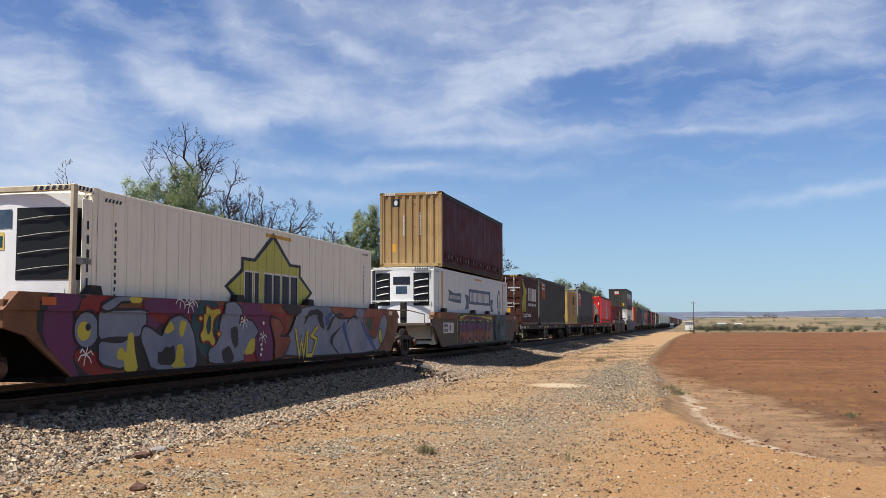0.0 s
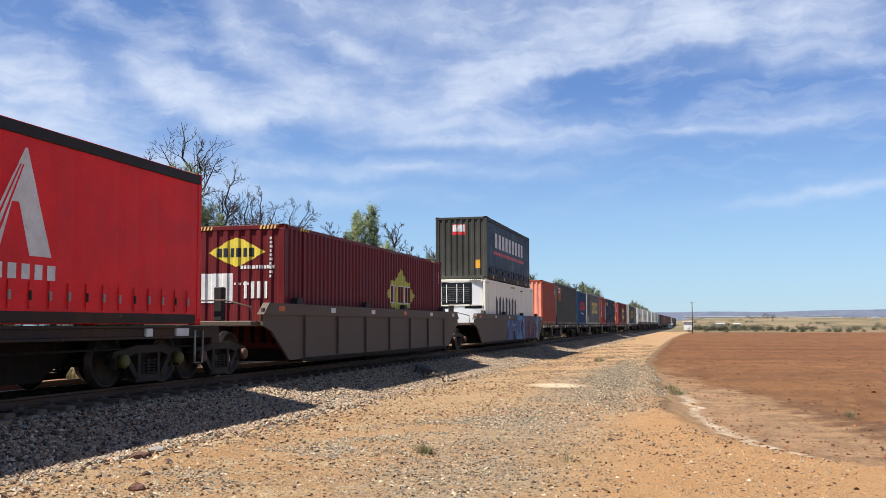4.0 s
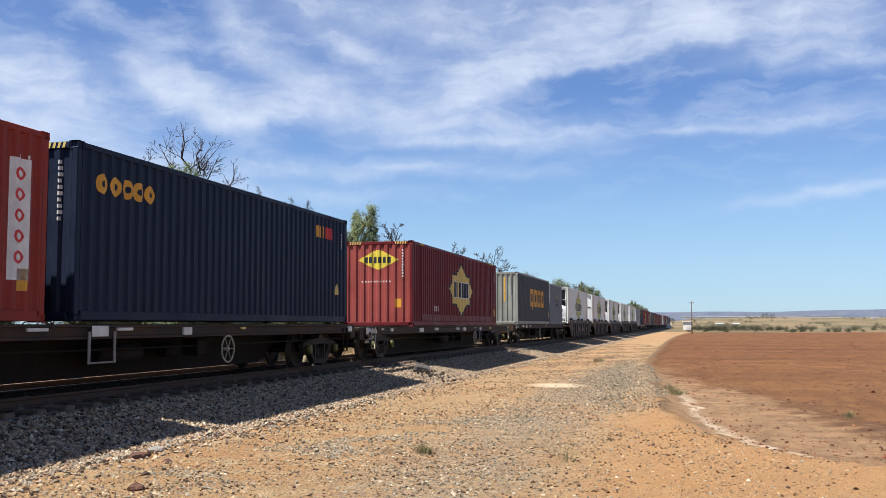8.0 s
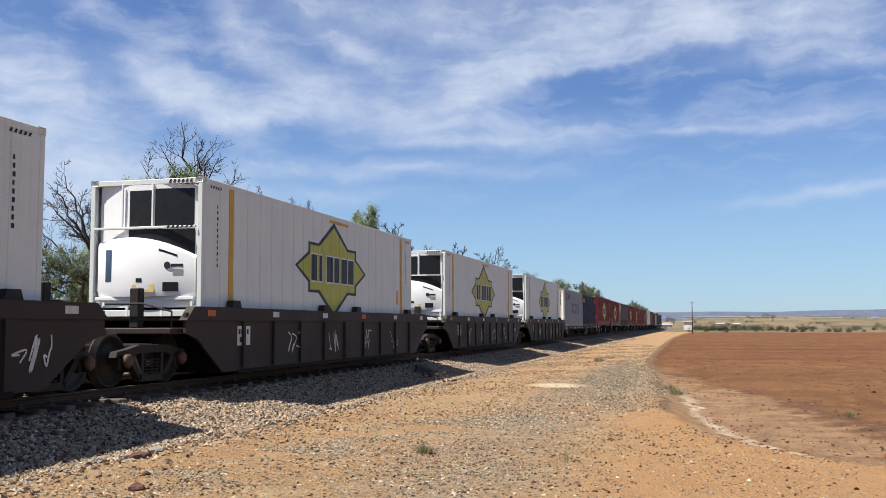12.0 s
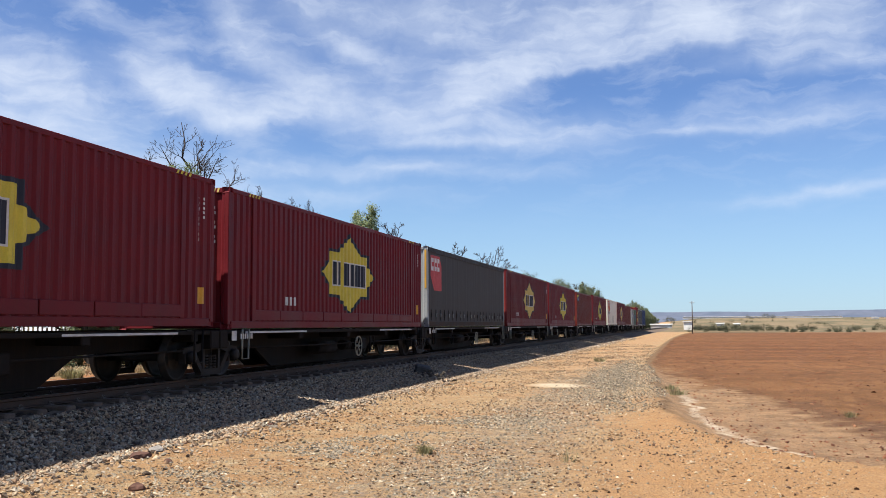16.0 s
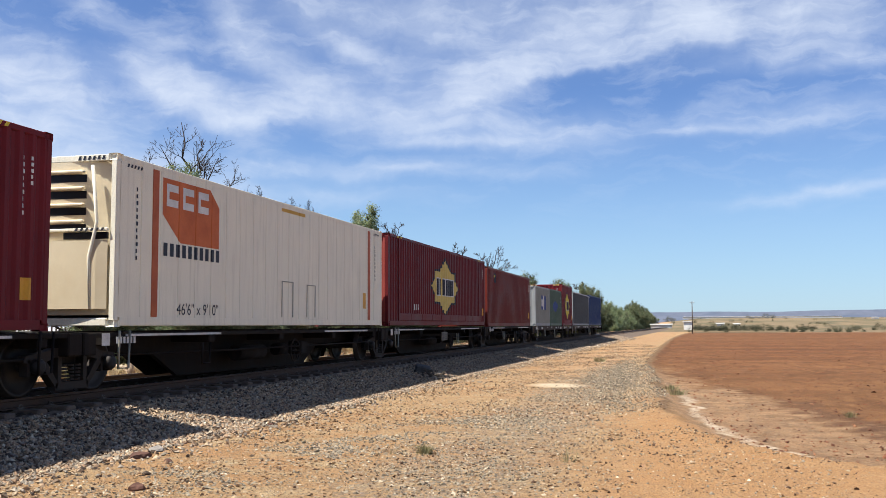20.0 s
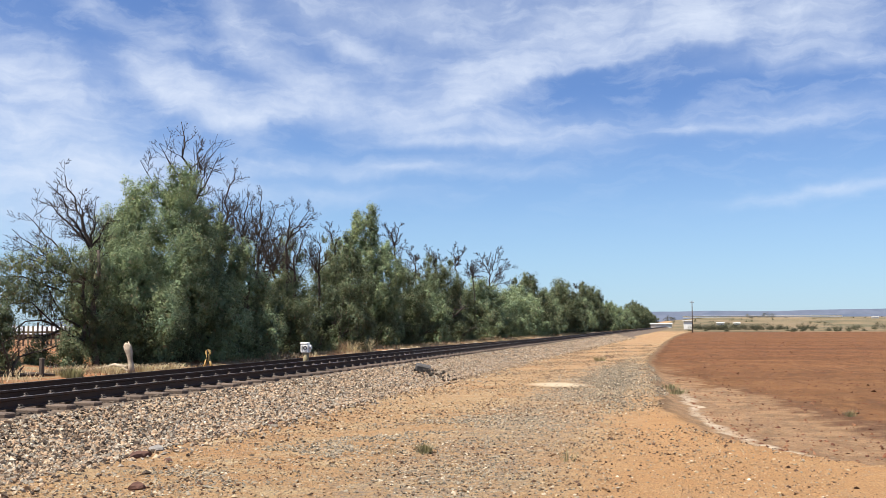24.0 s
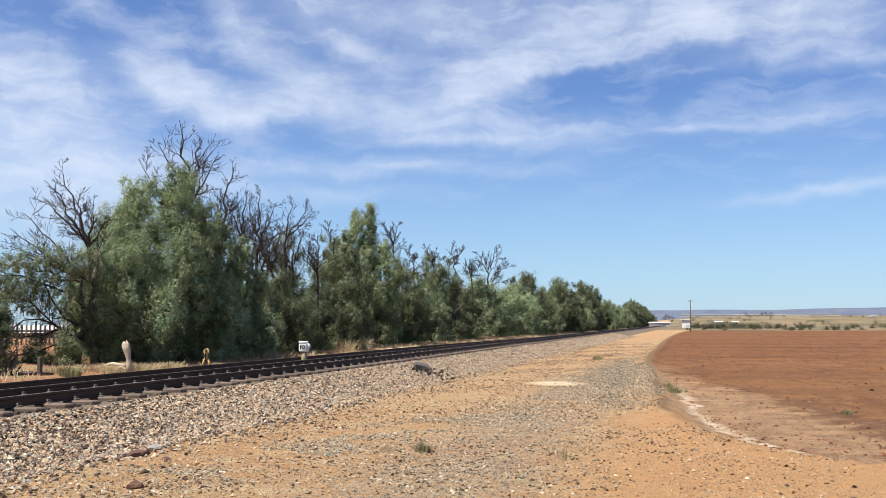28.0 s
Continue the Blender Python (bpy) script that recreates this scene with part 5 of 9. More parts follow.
        panel("condenser_screen", w * 0.2, w * 0.93, H * 0.655, H * 0.925, BLACKGRILLE, 0.006)
        on_cover("solar_panel", -0.8, -0.66, 0.26, 0.49, DECALSTEEL)
        on_cover("sticker", -0.18, 0.26, 0.18, 0.235, DECALOLD)
        on_cover("vent", -0.1, 0.02, 0.25, 0.28, BLACKGRILLE)
        on_cover("control_box", 0.42, 0.7, 0.185, 0.25, BLACKGRILLE)
        on_cover("sticker", 0.6, 0.78, 0.3, 0.345, PALEGREY)
        on_cover("badge", 0.57, 0.78, 0.36, 0.38, DECALDARK)
        part("badge", Geo().cyl((0.5 * w, shell_y(0.5 * w) + 0.0, 0.37 * H), (0.5 * w, shell_y(0.5 * w) - 0.012, 0.37 * H), 0.07, 16), DECALDARK, unit)
        part("air_slit", Geo().add([(a * w, shell_y(a * w) - 0.006, b * H) for a, b in ((0.34, 0.475), (0.68, 0.43), (0.68, 0.445), (0.34, 0.49))], [(0, 1, 2, 3)]), BLACKGRILLE, unit)
        for u in (-0.46, 0.16):
            part("guard_bar", Geo().cbox(u * w - 0.02, u * w + 0.02, y0 - 0.045, y0 - 0.01, H * 0.64, H - 0.1, 0.006), shell, unit)
        for u in (-0.95, -0.35, 0.35, 0.95):
            part("base_post", Geo().cbox(u * w - 0.03, u * w + 0.03, y0 + 0.0, y0 + 0.05, 0.02, H * 0.14, 0.006), shell, unit)
        part("base_rail", Geo().cbox(-w, w, y0 - 0.01, y0 + 0.05, H * 0.125, H * 0.15, 0.006), shell, unit)
    elif style == "grid":
        panel("condenser_screen", -w * 0.8, w * 0.55, H * 0.57, H - 0.16, BLACKGRILLE, 0.006)
        for i in range(7):
            z = H * 0.64 + i * 0.1
            part("grille_bar", Geo().cbox(-w * 0.8, w * 0.45, y0 - 0.035, y0 - 0.02, z, z + 0.012, 0.003), PALEGREY, unit)
        for u in (-w * 0.55, -w * 0.1, w * 0.2):
            part("grille_bar", Geo().cbox(u - 0.018, u + 0.018, y0 - 0.045, y0 - 0.02, H * 0.6, H - 0.25, 0.004), shell, unit)
    else:
        for i in range(4):
            z = H * 0.55 + i * 0.28
            panel("louvre_gap", -w * 0.9, w * 0.6, z, z + 0.13, BLACKGRILLE, 0.006)
            part("louvre", Geo().cbox(-w * 0.9, w * 0.6, y0 - 0.06, y0 + 0.02, z + 0.14, z + 0.2, 0.02), shell, unit)
        panel("control_box", w * 0.2, w * 0.5, H * 0.22, H * 0.3, BLACKGRILLE, 0.006)
        panel("sticker", -w * 0.3, -w * 0.05, H * 0.25, H * 0.36, DECALSTEEL, 0.006)
        part("service_pipe", Geo().tube([(w * 0.75, y0 - 0.03, zlo + 0.1), (w * 0.72, y0 - 0.05, H * 0.4), (w * 0.85, y0 - 0.05, H * 0.6), (w * 0.75, y0 - 0.04, H - 0.2)], 0.03, 8), CREAM, unit)
    if style not in ("fins", "windows"):
        pr = [(-w + 2 * w * i / 12, 0.11 * math.sin(math.pi * i / 12) ** 0.5) for i in range(13)]
        part("bowed_cover", sheet(pr, max(zlo, 0.3), H * 0.5, lambda u, d, z: (u, y0 + 0.02 - d, z)), shell, unit, "bowed white lower cover")
        part("cover_top", Geo().prism([(u, y0 + 0.02 - d) for u, d in pr], 2, H * 0.495, H * 0.5), shell, unit)
        # black strip stands in for the shade in the gap above the cover
        part("shadow_gap", Geo().cbox(-w, w, y0 + 0.0, y0 + 0.05, H * 0.505, H * 0.545, 0.005), BLACKGRILLE, unit)
    if deep:
        return
    # frame bar and base
    bar = H * (0.635 if style == "windows" else 0.55)
    part("cross_bar", Geo().cbox(-x1 + 0.12, x1 - 0.12, y0 - 0.055, y0 + 0.0, bar, bar + 0.05, 0.01), b.frame, ob)
    part("hazard_stripe", drape(hazard(x1 - 0.75, x1 - 0.15, bar, bar + 0.05, 6), None, lambda u, d, z: (u, y0 - 0.057 + d, z)), DECALDARK, ob)
    part("hazard_stripe", drape(hazard(x1 - 0.75, x1 - 0.2, H - 0.1, H - 0.03, 6), None, lambda u, d, z: (u, y0 + 0.002 + d, z)), DECALDARK, ob)


def open_frame(b):
    """End frame that stands clear of the box, round the cooling unit."""
    ob, H, x1, y0 = b.ob, b.H, b.W / 2, -b.L / 2
    y1 = y0 - 0.5
    for s in (-1, 1):
        a, c = sorted((s * (x1 - 0.07), s * x1))
        part("frame_post", Geo().cbox(a, c, y1, y1 + 0.1, 0.0, H, 0.012), POSTCREAM, ob)
        part("frame_rail", Geo().cbox(a, c, y1 + 0.1, y0, H - 0.1, H - 0.005, 0.012), b.frame, ob)
        part("frame_rail", Geo().cbox(a, c, y1 + 0.1, y0, 0.01, 0.14, 0.012), b.frame, ob)
        part("frame_strut", Geo().cbox(a + 0.01, c - 0.01, y1 + 0.1, y0, H * 0.57, H * 0.57 + 0.12, 0.012), PALEGREY, ob)
        part("edge_panel", Geo().cbox(a + 0.02, c - 0.01, y0 - 0.24, y0 - 0.002, 0.15, H - 0.2, 0.02), CREAM, ob, "cream panel with upright marks")
    part("top_beam", Geo().cbox(-x1 + 0.07, x1 - 0.07, y1 + 0.005, y1 + 0.09, H - 0.1, H - 0.004, 0.012), POSTCREAM, ob)
    part("bottom_beam", Geo().cbox(-x1 + 0.07, x1 - 0.07, y1 + 0.005, y1 + 0.09, 0.01, 0.16, 0.012), POSTCREAM, ob)
    part("hazard_stripe", drape(hazard(x1 - 0.75, x1 - 0.08, H - 0.085, H - 0.02, 6), None, lambda u, d, z: (u, y1 + 0.002 + d, z)), DECALDARK, ob)
    part("hazard_stripe", drape(hazard(y1 + 0.1, y0 - 0.02, H - 0.085, H - 0.02, 4), None, lambda u, d, z: (x1 - 0.002 - d, u, z)), DECALDARK, ob)
    part("registration_mark", drape(stack_bars(y0 - 0.15, H - 0.55, 0.07, 0.9, 4) + stack_bars(y0 - 0.15, H * 0.5, 0.07, 0.7, 3), None, lambda u, d, z: (x1 - 0.008 - d, u, z)), DECALDARK, ob)


def cool_box(label, L, H, skin, style, side="panel", band=None, zlo=0.2):
    b = Box("refrigerated_container", label, L, H, 2.5, skin, skin, side, "none", category="reefer container")
    fan_unit(b, style, zlo)
    x1 = b.W / 2
    if band:
        for y in (-L / 2 + 1.22, L / 2 - 1.22):
            part("lifting_post", Geo().cbox(x1 - 0.03, x1 + 0.008, y - 0.1, y + 0.1, 0.17, H - 0.1, 0.01), band, b.ob, "coloured lifting post")
    b.flat(hazard(-L / 2 + 0.3, -L / 2 + 0.8, H - 0.19, H - 0.13, 5) + hazard(L / 2 - 0.8, L / 2 - 0.3, H - 0.19, H - 0.13, 5), DECALDARK, x1 - 0.002, "hazard_stripe")
    b.on_side(stack_bars(b.at(0.6), H - 0.5, 0.06, 1.3, 11) + stack_bars(b.at(L - 0.7), H - 0.5, 0.06, 1.1, 9), DECALDARK, "registration_mark")
    b.on_side([rect(b.at(L - 1.75), b.at(L - 1.5), 0.5, 0.95)], DECALAMBER, "data_plate")
    b.on_side([rect(b.at(L * 0.47), b.at(L * 0.57), H - 0.22, H - 0.14)], DECALSTRIPE, "warning_strip")
    return b


# ---- running gear ----
def wheel_mesh():
    g = Geo()
    g.lathe([(-0.01, 0.05), (-0.012, 0.1), (0.0, 0.12), (0.012, 0.3), (0.0, 0.4), (-0.03, 0.42), (-0.03, 0.488), (0.0, 0.49), (0.005, 0.463), (0.1, 0.458), (0.1, 0.41), (0.05, 0.39), (0.045, 0.2), (0.09, 0.11), (0.09, 0.05)], (0, 0, 0), (1, 0, 0), 28)
    return g.mesh("wheel")


def sideframe_geo():
    """Cast side frame of a three-piece bogie, seen from the side in (y, z)."""
    g = Geo()
    x0, x1 = -0.07, 0.07
    top = [(-1.15, 0.52), (-1.1, 0.62), (-0.75, 0.66), (-0.45, 0.72), (0.45, 0.72), (0.75, 0.66), (1.1, 0.62), (1.15, 0.52), (0.72, 0.5), (0.42, 0.58), (-0.42, 0.58), (-0.72, 0.5)]
    g.prism(top, 0, x0, x1)
    g.prism([(-0.78, 0.5), (-0.62, 0.52), (-0.34, 0.18), (-0.38, 0.1)], 0, x0, x1)
    g.prism([(0.78, 0.5), (0.62, 0.52), (0.34, 0.18), (0.38, 0.1)], 0, x0, x1)
    g.prism([(-0.42, 0.08), (0.42, 0.08), (0.4, 0.2), (-0.4, 0.2)], 0, x0, x1)
    g.prism([(-0.36, 0.2), (-0.27, 0.2), (-0.27, 0.58), (-0.36, 0.58)], 0, x0, x1)
    g.prism([(0.27, 0.2), (0.36, 0.2), (0.36, 0.58), (0.27, 0.58)], 0, x0, x1)
    for y in (-0.9, 0.9):
        g.prism([(y - 0.16, 0.32), (y - 0.1, 0.32), (y - 0.1, 0.56), (y - 0.16, 0.56)], 0, x0, x1)
        g.prism([(y + 0.1, 0.32), (y + 0.16, 0.32), (y + 0.16, 0.56), (y + 0.1, 0.56)], 0, x0, x1)
    return g


BOGIE = {}


def bogie(parent, y, cap):
    """A two-axle bogie under a wagon."""
    if not BOGIE:
        BOGIE["frame"] = sideframe_geo().mesh("side_frame")
        BOGIE["wheel"] = wheel_mesh()
        g = Geo().cyl((-0.85, 0, 0), (0.85, 0, 0), 0.085, 12)
        BOGIE["axle"] = g.mesh("axle")
        BOGIE["bolster"] = Geo().cbox(-0.95, 0.95, -0.24, 0.24, 0.45, 0.74, 0.03).mesh("bolster")
        g = Geo()
        for yy in (-0.17, 0.0, 0.17):
            for z in range(5):
                g.ring((0, yy, 0.23 + z * 0.055), (0, 0, 1), 0.05, 0.075, 0.03, 10)
        BOGIE["spring"] = g.mesh("spring_nest")
        BOGIE["cap"] = Geo().lathe([(0, 0.11), (0.1, 0.12), (0.13, 0.1), (0.14, 0.05)], (0, 0, 0), (1, 0, 0), 14).mesh("axle_cap")
        BOGIE["shoe"] = Geo().cbox(-0.05, 0.05, -0.03, 0.03, -0.16, 0.16, 0.01).mesh("brake_shoe")
        for k, m in (("frame", BOGIEBROWN), ("wheel", WHEELSTEEL), ("axle", BLACK), ("bolster", UNDER), ("spring", BOGIEBROWN), ("shoe", BLACK), ("cap", CAPYELLOW)):
            BOGIE[k].materials.append(m)
    b = part("bogie", BOGIE["bolster"], UNDER, parent, at=pose(0, y, 0))
    for s in (-1, 1):
        part("side_frame", BOGIE["frame"], UNDER, b, at=pose(s * 1.0, 0, 0))
        part("spring_nest", BOGIE["spring"], UNDER, b, at=pose(s * 1.0, 0, 0))
        for yy in (-0.9, 0.9):
            part("wheel", BOGIE["wheel"], WHEELSTEEL, b, at=pose(s * 0.71, yy, 0.46, 0, 0, 0 if s > 0 else 180))
            c = part("axle_cap", BOGIE["cap"], cap, b, at=pose(s * 1.06, yy, 0.46, 0, 0, 0 if s > 0 else 180))
            c.material_slots[0].link = "OBJECT"
            c.material_slots[0].material = cap
            part("brake_shoe", BOGIE["shoe"], BLACK, b, at=pose(s * 0.76, yy * 0.44, 0.46))
    for yy in (-0.9, 0.9):
        part("axle", BOGIE["axle"], BLACK, b, at=pose(0, yy, 0.46))


def brake_wheel(parent, x, y, z, mat):
    g = Geo().ring((x, y, z), (1, 0, 0), 0.25, 0.28, 0.025, 28)
    wheel = part("hand_brake_wheel", g, mat, parent)
    for i in range(6):
        a = math.pi * i / 3
        part("spoke", Geo().cyl((x, y + 0.035 * math.cos(a), z + 0.035 * math.sin(a)), (x, y + 0.26 * math.cos(a), z + 0.26 * math.sin(a)), 0.011, 5), mat, wheel)
    part("hub", Geo().cyl((x - 0.1, y, z), (x + 0.02, y, z), 0.04, 8), mat, wheel)


def stirrup(parent, x, y, mat, w=0.34, z0=0.45, z1=0.98):
    g = Geo().tube([(x, y - w / 2 + 0.05, z1), (x + 0.02, y - w / 2, z0), (x + 0.02, y + w / 2, z0), (x, y + w / 2 + 0.05, z1)], 0.022, 6)
    part("step", g, mat, parent)


def coupler(parent, y, s):
    g = Geo().cbox(-0.09, 0.09, min(y, y + s * 0.45), max(y, y + s * 0.45), 0.72, 0.96, 0.03)
    g.cbox(-0.17, 0.17, min(y + s * 0.3, y + s * 0.52), max(y + s * 0.3, y + s * 0.52), 0.7, 0.98, 0.05)
    part("coupler", g, BLACK, parent)
    h = Geo().tube([(0.4, y, 0.8), (0.42, y + s * 0.25, 0.5), (0.3, y + s * 0.42, 0.55)], 0.025, 6)
    part("air_hose", h, BLACK, parent)


def flat_wagon(s0, s1, deck, bogies, seed, cap=CAPYELLOW, label="long flat container wagon with dark brown steel underframe", skeletal=False, brake=None, board=None, ladder=None):
    mid, L = (s0 + s1) / 2, s1 - s0
    rng = random.Random(seed)
    sill = UNDER if skeletal else SILL
    ob = thing("container_wagon", label, "wagon", "wagons of the train")
    h = L / 2
    if not skeletal:
        for s in (-1, 1):
            sec = [(1.2, -0.01), (1.3, -0.01), (1.3, -0.05), (1.26, -0.06), (1.26, -0.19), (1.3, -0.2), (1.3, -0.24), (1.2, -0.24)]
            part("side_sill", Geo().prism([(s * a, deck + b) for a, b in sec], 1, -h + 0.35, h - 0.35), sill, ob)
        n = int(L / 1.5)
        for i in range(n + 1):
            y = -h + 0.6 + (L - 1.2) * i / n
            part("cross_bearer", Geo().cbox(-1.22, 1.22, y - 0.06, y + 0.06, deck - 0.26, deck - 0.04, 0.01), UNDER, ob)
        for i in range(int(L / 1.1)):
            y = -h + 0.9 + i * 1.1 + rng.uniform(-0.15, 0.15)
            if rng.random() < 0.5:
                w, low = rng.choice((0.2, 0.3, 0.45)), rng.choice((0.1, 0.14, 0.05))
                part("marker_plate", Geo().cbox(1.255, 1.304, y - w / 2, y + w / 2, deck - 0.06 - low, deck - 0.06, 0.002), MARKWHITE if rng.random() < 0.8 else DECALOLD, ob)
    else:
        for s in (-1, 1):
            x0, x1 = sorted((s * 1.12, s * 1.22))
            part("side_rail", Geo().cbox(x0, x1, -h + 0.3, h - 0.3, deck - 0.1, deck - 0.02, 0.012), sill, ob)
            part("edge_strip", Geo().cbox(min(s * 1.22, s * 1.226), max(s * 1.22, s * 1.226), -h + 1.2, -h + 4.6, deck - 0.085, deck - 0.045, 0.002), MARKWHITE, ob)
            part("edge_strip", Geo().cbox(min(s * 1.22, s * 1.226), max(s * 1.22, s * 1.226), h - 5.0, h - 1.6, deck - 0.085, deck - 0.045, 0.002), MARKWHITE, ob)
        for i in range(5):
            y = -h + 0.9 + (L - 1.8) * i / 4
            part("outrigger", Geo().cbox(-1.2, 1.2, y - 0.12, y + 0.12, deck - 0.24, deck - 0.02, 0.02), UNDER, ob)
    # fish-belly centre sill
    for x in (-0.36, 0.26):
        g = Geo().prism([(-h + 0.4, deck - 0.36), (-h + 0.4, deck - 0.02), (h - 0.4, deck - 0.02), (h - 0.4, deck - 0.36), (h - 3.4, deck - 0.42), (h - 4.4, deck - 0.91), (-h + 4.4, deck - 0.91), (-h + 3.4, deck - 0.42)], 0, x, x + 0.1)
        part("centre_sill", g, UNDER, ob)
    part("deck_plate", Geo().cbox(-0.5, 0.5, -h + 0.4, h - 0.4, deck - 0.05, deck - 0.002, 0.005), UNDER, ob)
    for s in (-1, 1):
        y0, y1 = sorted((s * (h - 0.02), s * (h - 0.36)))
        part("headstock", Geo().cbox(-1.25, 1.25, y0, y1, deck - 0.38, deck - 0.02, 0.02), sill, ob)
        coupler(ob, s * (h - 0.1), s)
        for yy in (s * (h - 1.0),):
            stirrup(ob, 1.3, yy, CREAMRAIL if rng.random() < 0.5 else UNDER, 0.3, 0.36)
    # tanks, boxes and rigging under the deck
    part("air_tank", Geo().cyl((0.8, -1.6, deck - 0.5), (0.8, -0.3, deck - 0.5), 0.17, 14), UNDER, ob)
    part("brake_cylinder", Geo().cyl((0.75, 0.6, deck - 0.48), (0.75, 1.1, deck - 0.48), 0.14, 12), UNDER, ob)
    part("valve_box", Geo().cbox(0.7, 1.05, 1.5, 1.9, deck - 0.62, deck - 0.3, 0.02), UNDER, ob)
    part("brake_pipe", Geo().tube([(1.05, -h + 0.6, deck - 0.4), (1.05, -2, deck - 0.42), (1.0, 2, deck - 0.42), (1.05, h - 0.6, deck - 0.4)], 0.02, 6), UNDER, ob)
    yb = (brake or mid - 1.5) - mid
    brake_wheel(ob, 1.34, yb, deck - 0.5, UNDER if seed > 69 else CREAMRAIL)
    if not ladder:
        stirrup(ob, 1.3, yb + (1.2 if seed % 2 else -4.3), CREAMRAIL if rng.random() < 0.7 else UNDER, 0.3, 0.34, deck - 0.24)
    if ladder:
        y = ladder - mid
        g = Geo()
        for a in (-0.37, 0.32):
            g.cbox(1.31, 1.335, y + a, y + a + 0.06, 0.46, deck - 0.12, 0.006)
        g.cbox(1.305, 1.33, y - 0.31, y + 0.32, 0.46, 0.49, 0.006)
        part("ladder_frame", g, LADDERGREY, ob, "pale grey step frame")
        part("marker_plate", Geo().cbox(1.303, 1.309, y - 0.25, y + 0.2, deck - 0.2, deck - 0.03, 0.002), MARKWHITE, ob)
    if board:
        y = board - mid
        plate = part("data_board", Geo().cbox(1.22, 1.236, y - 0.45, y + 0.45, deck - 0.5, deck - 0.18, 0.006), BOARDCREAM, ob, "cream data board with dark marks")
        for k, (a, b, w) in enumerate(((-0.4, 0.0, 0.4), (-0.4, -0.15, 0.38), (0.06, 0.04, 0.32), (0.06, -0.04, 0.28), (0.06, -0.12, 0.32))):
            for q in range(4 if k < 2 else 1):
                part("data_mark", Geo().box(1.2365, 1.238, y + a + w * q / 4, y + a + w * (q + (0.7 if k < 2 else 4)) / 4, deck - 0.32 + b, deck - 0.32 + b + (0.12 if k < 2 else 0.03)), DECALDARK, plate)
    # twist-lock pedestals
    for y in (-h + 1.2, -h + 7.2, 0, h - 7.2, h - 1.2):
        for s in (-1, 1):
            x0, x1 = sorted((s * 1.08, s * 1.24))
            part("twist_lock", Geo().cbox(x0, x1, y - 0.09, y + 0.09, deck - 0.03, deck - 0.004, 0.006), BLACK, ob)
    # end letter plate and number plate
    part("letter_plate", Geo().cbox(1.306, 1.31, -h + 0.4, -h + 0.62, deck - 0.23, deck - 0.03, 0.003), MARKWHITE, ob)
    for i in range(6):
        part("number_bar", Geo().box(1.307, 1.312, -h + 0.8 + i * 0.1, -h + 0.86 + i * 0.1, deck - 0.2, deck - 0.09), MARKWHITE, ob)
    for y in bogies:
        bogie(ob, y - mid, cap)
    rides(ob, mid)
    return ob


